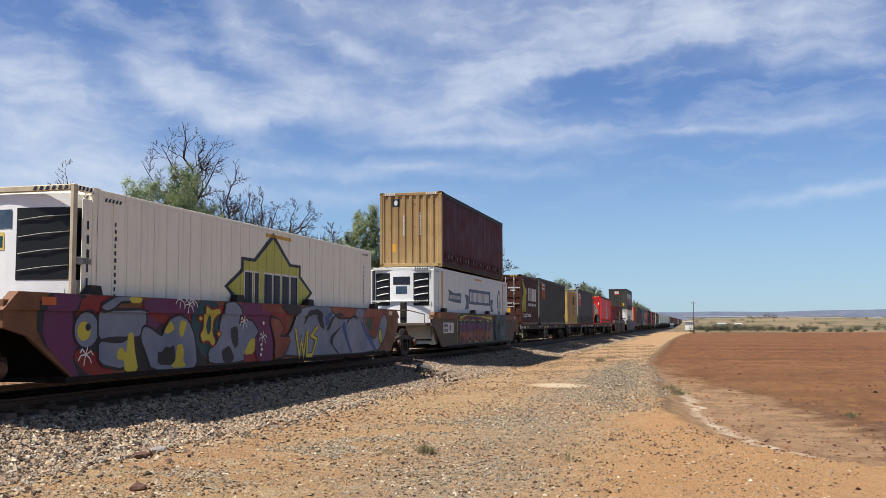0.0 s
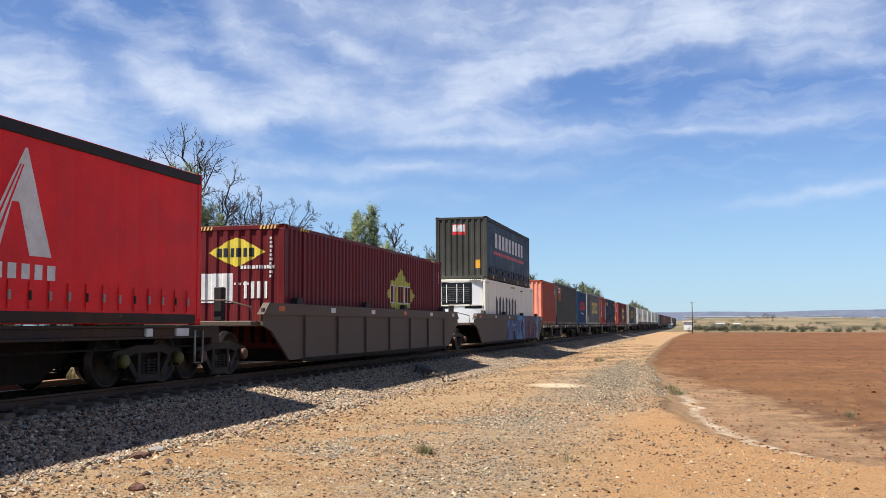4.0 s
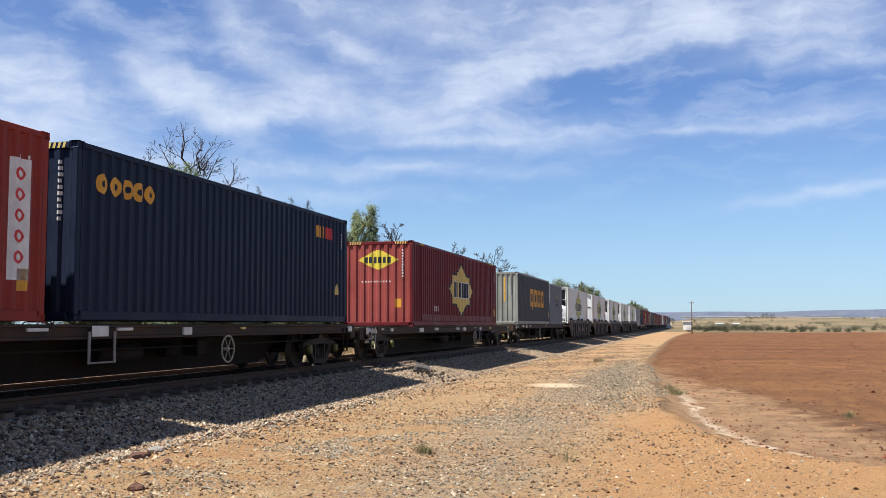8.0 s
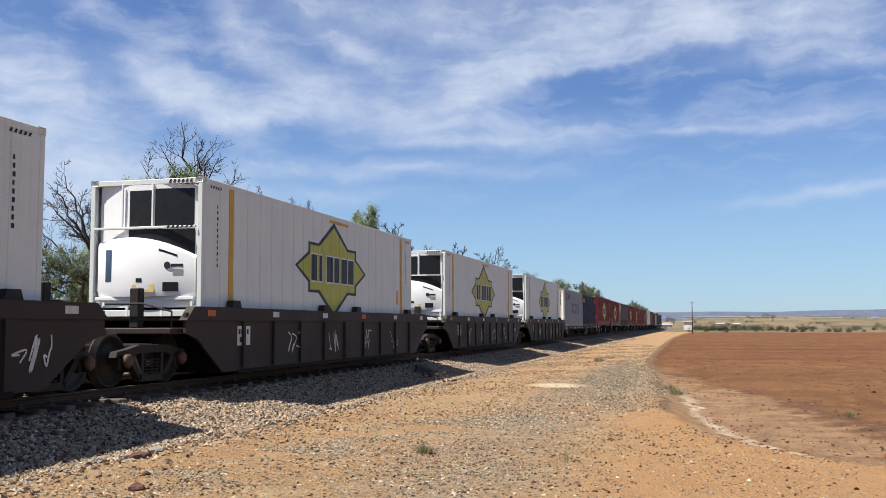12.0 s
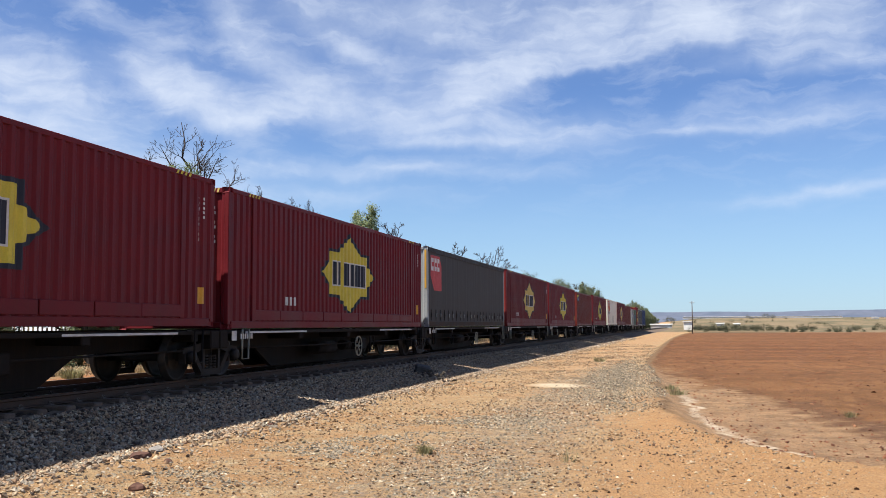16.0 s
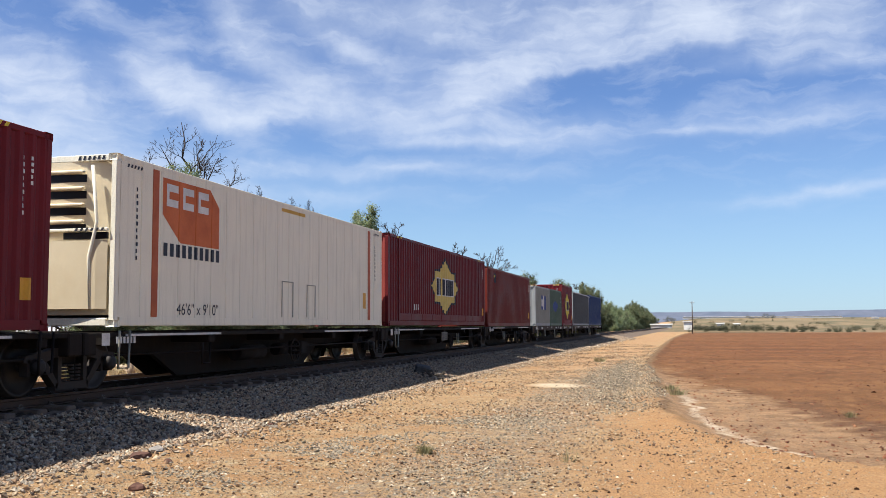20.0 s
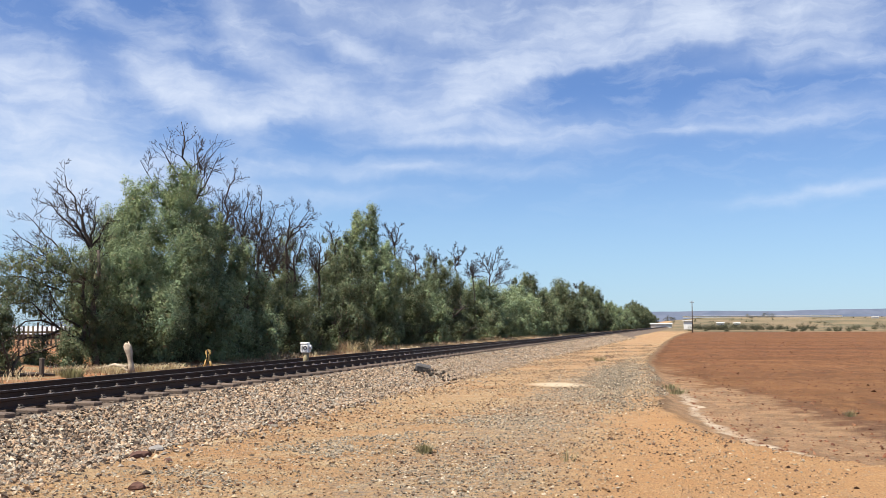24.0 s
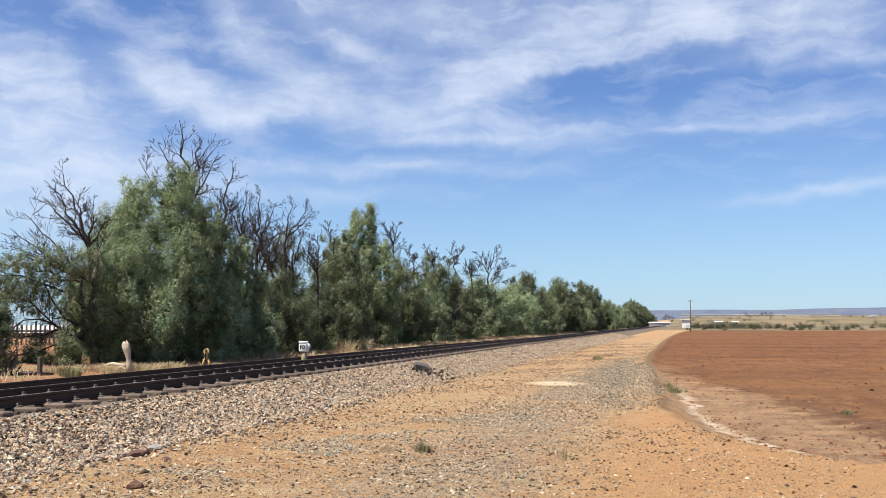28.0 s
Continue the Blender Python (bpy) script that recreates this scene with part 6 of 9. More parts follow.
def well_wagon(s0, s1, top, bottom, bogies, steel, seed, label, ribs=0, endmat=None, slope=1.5, cap=CAPORANGE, near=None):
    """One unit of a well wagon: deep side plates hang between the bogies."""
    mid, L = (s0 + s1) / 2, s1 - s0
    ob = thing("well_wagon", label, "wagon", "wagons of the train")
    h = L / 2
    near = near or slope
    for s in (-1, 1):
        x0, x1 = sorted((s * 1.38, s * 1.44))
        g = Geo().prism([(-h + 0.3, top - 0.5), (-h + 0.3, top - 0.12), (h - 0.3, top - 0.12), (h - 0.3, top - 0.5), (h - slope * 0.5, top - 0.62), (h - slope - 0.25, bottom), (-h + near + 0.25, bottom), (-h + near * 0.5, top - 0.62)], 0, x0, x1)
        part("side_plate", g, steel, ob)
        x2, x3 = sorted((s * 1.32, s * 1.48))
        part("top_chord", Geo().prism([(-h + 0.25, top - 0.26), (-h + 0.55, top), (h - 0.55, top), (h - 0.25, top - 0.26)], 0, x2, x3), steel if endmat is None else endmat, ob)
        x4, x5 = sorted((s * 1.1, s * 1.46))
        part("bottom_chord", Geo().cbox(x4, x5, -h + slope + 0.9, h - slope - 0.9, bottom - 0.06, bottom + 0.03, 0.01), UNDER, ob)
        for i in range(ribs):
            y = -h + 2.6 + (L - 5.2) * i / (ribs - 1)
            a, b = sorted((s * 1.44, s * 1.5))
            part("side_rib", Geo().prism([(y - 0.05, bottom + 0.05), (y + 0.05, bottom + 0.05), (y + 0.05, top - 0.27), (y - 0.05, top - 0.27)], 0, a, b), steel, ob)
    for s in (-1, 1):
        y0, y1 = sorted((s * (h - 0.02), s * (h - 1.9)))
        part("end_platform", Geo().cbox(-1.3, 1.3, y0, y1, top - 0.52, top - 0.4, 0.02), steel, ob)
        a, b = sorted((s * (h - 1.9), s * (h - 2.0)))
        part("bulkhead", Geo().cbox(-1.36, 1.36, a, b, bottom, top - 0.42, 0.02), UNDER, ob)
        y0, y1 = sorted((s * (h + 0.4), s * (h - 1.2)))
        part("drawbar", Geo().cbox(-0.2, 0.2, y0, y1, top - 0.75, top - 0.5, 0.03), BLACK, ob)
        part("hand_rail", Geo().tube([(1.2, s * (h - 0.2), top - 0.45), (1.2, s * (h - 0.2), top - 0.1), (0.6, s * (h - 0.2), top + 0.05), (-0.2, s * (h - 0.2), top + 0.05)], 0.02, 6), steel, ob)
        part("stand_pipe", Geo().cbox(0.25, 0.45, min(s * (h - 0.3), s * (h - 0.5)), max(s * (h - 0.3), s * (h - 0.5)), top - 0.4, top + 0.35, 0.02), BLACK, ob)
    part("floor_beam", Geo().cbox(-1.15, 1.15, -h + slope + 0.9, h - slope - 0.9, bottom - 0.05, bottom + 0.02, 0.01), BLACK, ob)
    for y in (-h + 2.4, -h + 7.4, h - 7.4, h - 2.4):
        part("guide_bracket", Geo().prism([(y - 0.2, top), (y + 0.2, top), (y + 0.14, top + 0.15), (y - 0.14, top + 0.15)], 0, 1.27, 1.42), BLACK, ob)
    for i in range(6):
        y = -h + 1.2 + (L - 2.4) * i / 5
        part("marker_plate", Geo().cbox(1.48, 1.486, y - 0.16, y + 0.16, top - 0.18, top - 0.06, 0.002), MARKWHITE if i % 3 else DECALORANGE, ob)
    for y in bogies:
        bogie(ob, y - mid, cap)
    rides(ob, mid)
    ob["half"] = h
    return ob


def spray(ob, polys, mat, x=1.4405, name="spray_paint"):
    return part(name, drape(polys, None, lambda u, d, z: (x - d, u, z)), mat, ob)


def blob(rng, u, z, a, b, n=9, rough=0.35):
    """A lumpy sprayed shape with corners."""
    return [(u + a * (1 - rough * rng.random()) * math.cos(2 * math.pi * i / n), z + b * (1 - rough * rng.random()) * math.sin(2 * math.pi * i / n)) for i in range(n)]


def stroke(ob, pts, w, mat, x, box=None):
    """A sprayed stroke along points, one strip."""
    g, v = Geo(), []
    for i, (u, z) in enumerate(pts):
        a, b = pts[max(i - 1, 0)], pts[min(i + 1, len(pts) - 1)]
        n = math.hypot(b[0] - a[0], b[1] - a[1]) or 1
        nu, nz = -(b[1] - a[1]) / n * w / 2, (b[0] - a[0]) / n * w / 2
        for k in (1, -1):
            p, q = u + k * nu, z + k * nz
            if box:
                p, q = min(max(p, box[0]), box[1]), min(max(q, box[2]), box[3])
            v.append((x + i * 0.00025, p, q))
    g.add(v, [(2 * i, 2 * i + 1, 2 * i + 3, 2 * i + 2) for i in range(len(pts) - 1)])
    return part("spray_paint", g, mat, ob)


def ribbon(pts, w):
    """A stroke along points as one shape."""
    left, right = [], []
    for i, (u, z) in enumerate(pts):
        a, b = pts[max(i - 1, 0)], pts[min(i + 1, len(pts) - 1)]
        p = Vector((u - a[0], z - a[1])).normalized() if i else Vector((b[0] - u, b[1] - z)).normalized()
        q = Vector((b[0] - u, b[1] - z)).normalized() if i < len(pts) - 1 else p
        m = p + q if (p + q).length > 0.2 else Vector((-p.y, p.x))
        m.normalize()
        k = w / 2 / max(0.4, abs(m.dot(p)))
        nu, nz = -m.y * k, m.x * k
        left.append((u + nu, z + nz))
        right.append((u - nu, z - nz))
    return [left + right[::-1]]


def rounded(poly):
    """A shape with its corners cut."""
    return [q for (a, b), (c, d) in zip(poly, poly[1:] + poly[:1]) for q in ((0.82 * a + 0.18 * c, 0.82 * b + 0.18 * d), (0.18 * a + 0.82 * c, 0.18 * b + 0.82 * d))]


def widened(poly, w):
    """A shape grown outwards by w, kept on the plate."""
    area = sum(a * d - c * b for (a, b), (c, d) in zip(poly, poly[1:] + poly[:1]))
    k = w if area > 0 else -w
    out = []
    for p, q, r in zip(poly[-1:] + poly[:-1], poly, poly[1:] + poly[:1]):
        n = math.hypot(r[0] - p[0], r[1] - p[1]) or 1
        out.append((q[0] + k * (r[1] - p[1]) / n, min(1.532, max(0.285, q[1] - k * (r[0] - p[0]) / n))))
    return out


def curve(pts, n=5):
    """Smooth line through points."""
    q = [pts[0]] + list(pts) + [pts[-1]]
    out = []
    for a, b, c, d in zip(q, q[1:], q[2:], q[3:]):
        for i in range(n):
            t = i / n
            out.append(tuple(0.5 * (2 * b[k] + (c[k] - a[k]) * t + (2 * a[k] - 5 * b[k] + 4 * c[k] - d[k]) * t * t + (3 * b[k] - a[k] - 3 * c[k] + d[k]) * t ** 3) for k in (0, 1)))
    return out + [pts[-1]]


def mural(ob, u0, u1, z0, z1, seed, ground_mats, figure, outline, accents, count, shade=None, fat=1.0):
    """A sprayed mural: ground patches, thick interlocked strokes with dark edges, accents."""
    rng = random.Random(seed)
    zm, hh = (z0 + z1) / 2, z1 - z0

    def keep(polys):
        return [[(min(max(u, u0), u1), min(max(z, z0), z1)) for u, z in p] for p in polys]
    n = max(4, int((u1 - u0) / 1.1))
    cuts = [u0] + sorted(u0 + (u1 - u0) * (i + rng.uniform(-0.3, 0.3)) / n for i in range(1, n)) + [u1]
    for i, (a, b) in enumerate(zip(cuts, cuts[1:])):
        top = [(b + (0.25 if i < n - 1 else 0) * math.sin(k * 1.9 + i), z0 + hh * k / 6) for k in range(7)]
        low = [(a, z0 + hh * k / 6) for k in range(7)]
        spray(ob, keep([low[::-1] + top]), ground_mats[i % len(ground_mats)], 1.441 + 0.0006 * i)
    for i in range(n * 2):
        spray(ob, keep([blob(rng, rng.uniform(u0, u1), rng.uniform(z0, z1), rng.uniform(0.2, 0.6), rng.uniform(0.15, 0.35), 12, 0.3)]), rng.choice(ground_mats), 1.4525 + 0.0003 * i)
    p = (u1 - u0) / count
    w = min(0.42, p * 0.4) * fat
    strokes = []
    for i in range(count):
        a = u0 + i * p
        grid = [(a + p * x, z0 + hh * z) for z in (0.12, 0.5, 0.86) for x in (0.12, 0.5, 0.88)]
        k = rng.randint(0, 8)
        walk_ = [k]
        while len(walk_) < 6:
            k = rng.choice([q for q in range(9) if q != k and max(abs(q % 3 - k % 3), abs(q // 3 - k // 3)) == 1 and q not in walk_[-2:]])
            walk_.append(k)
        strokes.append([(grid[k][0] + rng.uniform(-0.09, 0.09) * p, grid[k][1] + rng.uniform(-0.07, 0.07)) for k in walk_])
    box = (u0, u1, z0, z1)
    for i, pts in enumerate(strokes):
        lift = 1.462 + 0.012 * (i % 2)
        c = curve(pts)
        stroke(ob, c, w * 1.28, outline, lift, box)
        stroke(ob, c, w, figure, lift + 0.009, box)
        if shade is not None:
            stroke(ob, [(u + 0.02, z - w * 0.25) for u, z in c[len(c) // 3:]], w * 0.35, shade, lift + 0.018, box)
        stroke(ob, [(u - w * 0.2, z + w * 0.3) for u, z in c[:len(c) // 2]], 0.025, DECALWHITE if i % 2 else accents[0], lift + 0.026, box)
    for i in range(int(count * 1.3)):
        u, z = rng.uniform(u0 + 0.2, u1 - 0.3), rng.uniform(z0 + 0.15, z1 - 0.2)
        m = rng.choice(accents)
        if i % 3 == 0:
            spray(ob, keep([blob(rng, u, z, rng.uniform(0.1, 0.3), rng.uniform(0.12, 0.3), 9, 0.5)]), m, 1.512)
        else:
            stroke(ob, [(u, z), (u + 0.1, z + 0.22), (u + 0.16, z - 0.06), (u + 0.3, z + 0.18)], 0.045, m, 1.515, box)


def sprayed_piece(ob, u0, u1, z0, z1, seed, count):
    """A wide sprayed piece: green halo, fat interlocked shapes, plum above and rust orange below."""
    rng = random.Random(seed)
    hh = z1 - z0

    def jag(inset, n=22):
        top = [(u0 + inset + (u1 - u0 - 2 * inset) * i / n, z1 - inset * 0.4 - 0.09 * (i % 3) * rng.random()) for i in range(n + 1)]
        low = [(u1 - inset - (u1 - u0 - 2 * inset) * i / n, z0 + inset * 0.3 + 0.06 * (i % 2) * rng.random()) for i in range(n + 1)]
        return [top + low]
    spray(ob, jag(0.0), GREENSPRAY, 1.4425)
    spray(ob, jag(0.12), YELLOWSPRAY, 1.4440)
    spray(ob, jag(0.2), TEAL, 1.4455)
    spray(ob, jag(0.3), INK, 1.4470)
    p = (u1 - u0 - 0.7) / count
    for i in range(count):
        a = u0 + 0.35 + i * p
        lean = rng.uniform(-0.2, 0.25)
        shape = [(0.0, 0.0), (0.36, 0.03), (0.42, 0.3), (0.58, 0.28), (0.66, 0.0), (1.02, 0.05), (0.95, 0.5), (1.05, 0.92), (0.7, 1.0), (0.55, 0.78), (0.4, 0.98), (0.05, 0.9), (0.12, 0.55), (-0.06, 0.35)]
        pts = [(a + p * (x + lean * z + rng.uniform(-0.05, 0.05)), z0 + 0.06 + (hh - 0.24) * min(1, max(0, z + rng.uniform(-0.05, 0.05)))) for x, z in shape]
        cu, cz = sum(q[0] for q in pts) / len(pts), z0 + hh * 0.5
        lift = 1.449 + 0.007 * (i % 2)
        spray(ob, [[(cu + (u - cu) * 1.08, min(z1, cz + (z - cz) * 1.1)) for u, z in pts]], INK, lift)
        spray(ob, [pts], ORANGESPRAY, lift + 0.0015)
        zc = z0 + hh * rng.uniform(0.42, 0.55)
        spray(ob, [[(u, max(z, zc + 0.04 * math.sin(u * 9))) for u, z in pts]], PURPLE, lift + 0.003)
        spray(ob, [[(cu - 0.08, cz - 0.1), (cu + 0.1, cz - 0.06), (cu + 0.07, cz + 0.16), (cu - 0.1, cz + 0.12)]], INK, lift + 0.0045)
        for k in range(2):
            spray(ob, [oval(cu + rng.uniform(-0.4, 0.4) * p, cz + rng.uniform(0.1, 0.35) * hh, 0.045, 0.05, 10)], LAVENDER, lift + 0.0045)


def clipped(poly, z, above):
    """The part of a shape in (u, z) over or under a height."""
    out = []
    for (a, b), (c, d) in zip(poly, poly[1:] + poly[:1]):
        ins, nxt = (b >= z) == above, (d >= z) == above
        if ins:
            out.append((a, b))
        if ins != nxt:
            out.append((a + (c - a) * (z - b) / (d - b), z))
    return out


def lavender_piece(ob):
    """Two sprayed pieces: rounded lavender forms with dark edges, yellow patches, plum and red ground."""
    layer = itertools.count()
    rng = random.Random(17)

    def lay(polys, mat):
        k = 0.0005 * next(layer)
        for above, x in ((False, 1.4408), (True, 1.4808)):
            got = [q for q in (clipped(p, 1.278, above) for p in polys) if len(q) > 2]
            if got:
                spray(ob, got, mat, x + k)

    def patch(mat, poly, edge=None):
        poly = rounded(poly)
        if edge:
            lay([widened(poly, 0.045)], edge)
        lay([poly], mat)
    patch(INK, [(-8.3, 0.9), (-8.3, 1.53), (-7.0, 1.53), (-7.0, 0.3), (-7.42, 0.3)])
    patch(PURPLE, [(-8.2, 0.86), (-8.1, 1.53), (-7.3, 1.53), (-7.55, 1.2), (-7.2, 0.9), (-7.5, 0.6), (-7.3, 0.3), (-7.46, 0.3)])
    patch(REDSPRAY, [(-7.3, 1.53), (-6.3, 1.53), (-6.3, 0.3), (-7.1, 0.3), (-7.5, 0.62), (-7.0, 0.85), (-7.45, 1.15)])
    patch(REDSPRAY, [(-6.87, 1.38), (0.36, 1.53), (0.4, 0.29), (-6.81, 0.29)])
    for k in range(14):
        patch((INK, PURPLE, INK, REDSPRAY)[k % 4], blob(rng, rng.uniform(-7.0, -2.0), rng.uniform(0.45, 1.2), rng.uniform(0.2, 0.45), rng.uniform(0.12, 0.25), 12, 0.35))
    patch(LAVENDER, oval(-7.15, 1.0, 0.3, 0.27), INK)
    patch(YELLOWSPRAY, oval(-7.22, 0.98, 0.17, 0.15, 12))
    patch(INK, oval(-7.12, 1.04, 0.07, 0.06, 10))
    patch(PURPLE, [(-5.67, 1.53), (-3.67, 1.53), (-3.93, 1.21), (-5.34, 1.28), (-5.63, 1.32)])
    patch(TEAL, [(-3.84, 1.53), (-3.07, 1.53), (-2.84, 1.28), (-3.03, 0.55), (-3.62, 0.41), (-4.01, 1.09)])
    patch(INK, [(-5.89, 0.87), (-5.61, 0.84), (-5.35, 0.51), (-5.21, 0.3), (-5.87, 0.31)])
    patch(INK, [(-4.09, 1.05), (-3.62, 0.54), (-3.15, 0.32), (-4.06, 0.29)])
    patch(PURPLE, [(-2.1, 1.53), (-1.01, 1.53), (-1.0, 1.38), (-0.53, 1.38), (-0.29, 0.29), (-1.2, 0.3), (-1.36, 0.82), (-1.22, 0.95), (-1.74, 1.22), (-2.09, 1.29)])
    patch(ORANGESPRAY, [(-1.09, 1.53), (1.23, 1.53), (1.24, 1.34), (-1.0, 1.35)])
    patch(LAVENDER, [(-6.86, 1.3), (-6.56, 1.29), (-5.53, 1.32), (-5.49, 1.13), (-5.61, 0.88), (-6.54, 0.89), (-6.84, 0.84)], INK)
    patch(INK, [(-6.58, 0.88), (-6.08, 0.87), (-6.18, 0.79), (-6.46, 0.78)])
    patch(LAVENDER, [(-6.84, 0.82), (-6.46, 0.78), (-6.18, 0.78), (-6.02, 0.85), (-5.96, 0.54), (-6.16, 0.36), (-6.82, 0.47)], INK)
    patch(LAVENDER, [(-6.87, 1.35), (-6.64, 1.45), (-6.42, 1.53), (-6.05, 1.53), (-6.05, 1.47), (-6.33, 1.46), (-6.49, 1.35), (-6.71, 1.3)], INK)
    patch(YELLOWSPRAY, [(-6.1, 1.53), (-5.69, 1.53), (-5.73, 1.44), (-6.03, 1.43)])
    patch(YELLOWSPRAY, [(-6.04, 0.94), (-5.88, 0.95), (-5.84, 0.65), (-5.72, 0.31), (-6.12, 0.31), (-6.15, 0.51), (-6.36, 0.52), (-6.32, 0.69), (-6.18, 0.7), (-6.09, 0.6)])
    patch(LAVENDER, [(-5.6, 1.03), (-5.42, 1.03), (-4.99, 0.85), (-4.9, 1.0), (-4.71, 1.18), (-4.41, 1.24), (-4.09, 1.15), (-3.86, 0.86), (-3.75, 0.29), (-4.37, 0.29), (-5.3, 0.31), (-5.49, 0.6), (-5.66, 0.84)], INK)
    patch(YELLOWSPRAY, [(-4.71, 1.16), (-4.56, 1.0), (-4.8, 0.91), (-4.93, 0.95), (-4.86, 1.04)])
    patch(YELLOWSPRAY, [(-4.38, 1.16), (-4.13, 1.13), (-4.32, 0.81), (-4.44, 0.96)])
    patch(YELLOWSPRAY, [(-4.49, 0.72), (-4.29, 0.73), (-4.23, 0.56), (-4.27, 0.44), (-4.14, 0.31), (-4.7, 0.31), (-4.53, 0.48)])
    patch(LAVENDER, [(-2.75, 1.3), (-2.69, 1.51), (-2.27, 1.53), (-1.99, 1.36), (-2.08, 1.04), (-1.52, 1.19), (-1.14, 0.93), (-1.29, 0.82), (-1.85, 0.47), (-1.81, 0.33), (-3.27, 0.33), (-3.34, 0.57), (-2.92, 0.74), (-2.86, 1.12)], INK)
    patch(INK, [(-2.43, 1.01), (-2.12, 1.05), (-2.06, 0.69), (-2.22, 0.58), (-2.39, 0.77)])
    patch(YELLOWSPRAY, [(-1.54, 0.76), (-1.29, 0.81), (-1.34, 0.47), (-1.87, 0.45)])
    patch(YELLOWSPRAY, [(-3.5, 1.44), (-3.31, 1.35), (-2.97, 1.39), (-2.93, 1.3), (-3.15, 1.18), (-3.2, 0.92), (-3.06, 0.75), (-3.16, 0.66), (-3.34, 0.79), (-3.57, 0.75), (-3.65, 0.89), (-3.53, 0.99), (-3.51, 1.3)], REDSPRAY)
    patch(TEAL, [(-3.33, 1.27), (-3.23, 1.21), (-3.25, 0.95), (-3.37, 0.87), (-3.45, 1.05)])
    patch(REDSPRAY, [(-3.81, 1.2), (-3.65, 1.28), (-3.49, 1.2), (-3.65, 1.11)])
    patch(YELLOWSPRAY, [(-3.72, 1.2), (-3.65, 1.23), (-3.57, 1.2), (-3.65, 1.15)])
    patch(REDSPRAY, [(-3.08, 0.9), (-2.93, 0.99), (-2.79, 0.89), (-2.92, 0.81)])
    patch(YELLOWSPRAY, [(-3.0, 0.9), (-2.93, 0.94), (-2.85, 0.9), (-2.92, 0.85)])
    patch(INK, [(-5.13, 0.62), (-5.01, 0.59), (-4.89, 0.7), (-4.74, 0.67), (-4.6, 0.72), (-4.53, 0.45), (-4.68, 0.36), (-5.12, 0.39)])
    patch(INK, [(-2.82, 0.57), (-2.47, 0.67), (-2.26, 0.42), (-2.33, 0.33), (-2.71, 0.33)])
    patch(LAVENDER, [(1.04, 1.53), (5.24, 1.53), (7.88, 1.32), (7.55, 0.67), (6.77, 0.29), (0.09, 0.35), (0.17, 0.67), (0.69, 0.99)], INK)
    patch(ORANGESPRAY, [(-0.6, 1.23), (-0.11, 1.19), (0.16, 0.99), (-0.09, 0.8), (0.6, 0.79), (0.17, 0.36), (-0.33, 0.34), (-0.26, 0.68)], INK)
    patch(INK, [(-0.12, 1.53), (1.14, 1.53), (1.05, 1.32), (0.32, 1.3)])
    patch(ORANGESPRAY, [(2.9, 1.53), (4.97, 1.53), (4.72, 1.28), (3.72, 1.25), (3.19, 1.38)], INK)
    patch(ORANGESPRAY, [(5.52, 1.53), (7.38, 1.53), (7.15, 1.26), (6.62, 0.62), (5.67, 1.0)], INK)
    patch(GREENSPRAY, [(5.69, 1.31), (6.39, 1.23), (6.33, 0.84), (5.84, 1.0)])
    patch(INK, [(1.48, 1.41), (2.14, 1.46), (2.46, 1.35), (2.69, 0.93), (2.36, 1.02), (2.15, 1.31), (1.68, 1.32), (1.3, 1.03)])
    patch(INK, [(2.75, 0.93), (3.19, 1.31), (3.71, 1.41), (4.08, 1.25), (3.84, 1.32), (3.3, 1.25), (2.97, 0.93)])
    patch(INK, [(4.15, 1.01), (4.39, 1.27), (4.85, 1.35), (5.18, 1.2), (4.78, 1.28), (4.46, 1.2)])
    patch(INK, [(3.08, 0.79), (3.84, 1.04), (3.78, 0.99), (3.26, 0.74), (3.2, 0.56), (3.73, 0.31), (3.56, 0.32), (3.03, 0.61)])
    patch(DECALBLUE, [(4.08, 1.2), (4.34, 0.72), (4.73, 0.29), (4.54, 0.29), (4.22, 0.63), (3.9, 1.01)])
    patch(DECALBLUE, [(5.25, 1.25), (5.81, 1.0), (6.85, 0.29), (6.62, 0.29), (5.67, 0.85)])
    patch(DECALBLUE, [(2.68, 1.33), (3.13, 1.43), (2.91, 1.06), (2.71, 1.02)])
    patch(YELLOWSPRAY, [(6.94, 0.9), (7.18, 0.94), (7.27, 0.56), (7.06, 0.53)], INK)
    for pts in ([(0.81, 0.99), (1.03, 0.36), (1.16, 0.69), (1.3, 0.36), (1.48, 0.91)], [(1.55, 0.93), (1.48, 0.34), (1.84, 0.34)], [(2.15, 1.02), (1.77, 0.81), (2.11, 0.72), (1.84, 0.36)]):
        lay(ribbon(pts, 0.13), INK)
        lay(ribbon(pts, 0.085), YELLOWSPRAY)
    for u, z in ((-7.2, 0.62), (-4.18, 1.45), (-4.48, 1.53), (-4.03, 1.53), (-1.89, 1.14), (-0.99, 0.81)):
        for k in range(6):
            a = math.pi * (0.1 + 0.33 * k)
            lay(ribbon([(u, z), (u + 0.13 * math.cos(a), z + 0.02 + 0.1 * math.sin(a)), (u + 0.2 * math.cos(a), z + 0.12 * math.sin(a) - 0.05)], 0.022), DECALWHITE)
    for u, z, r in ((-0.97, 1.11, 0.035), (-1.07, 0.65, 0.035), (-1.05, 0.55, 0.035), (-1.09, 0.44, 0.035)):
        lay([oval(u, z, r * 1.4, r, 10)], DECALWHITE)


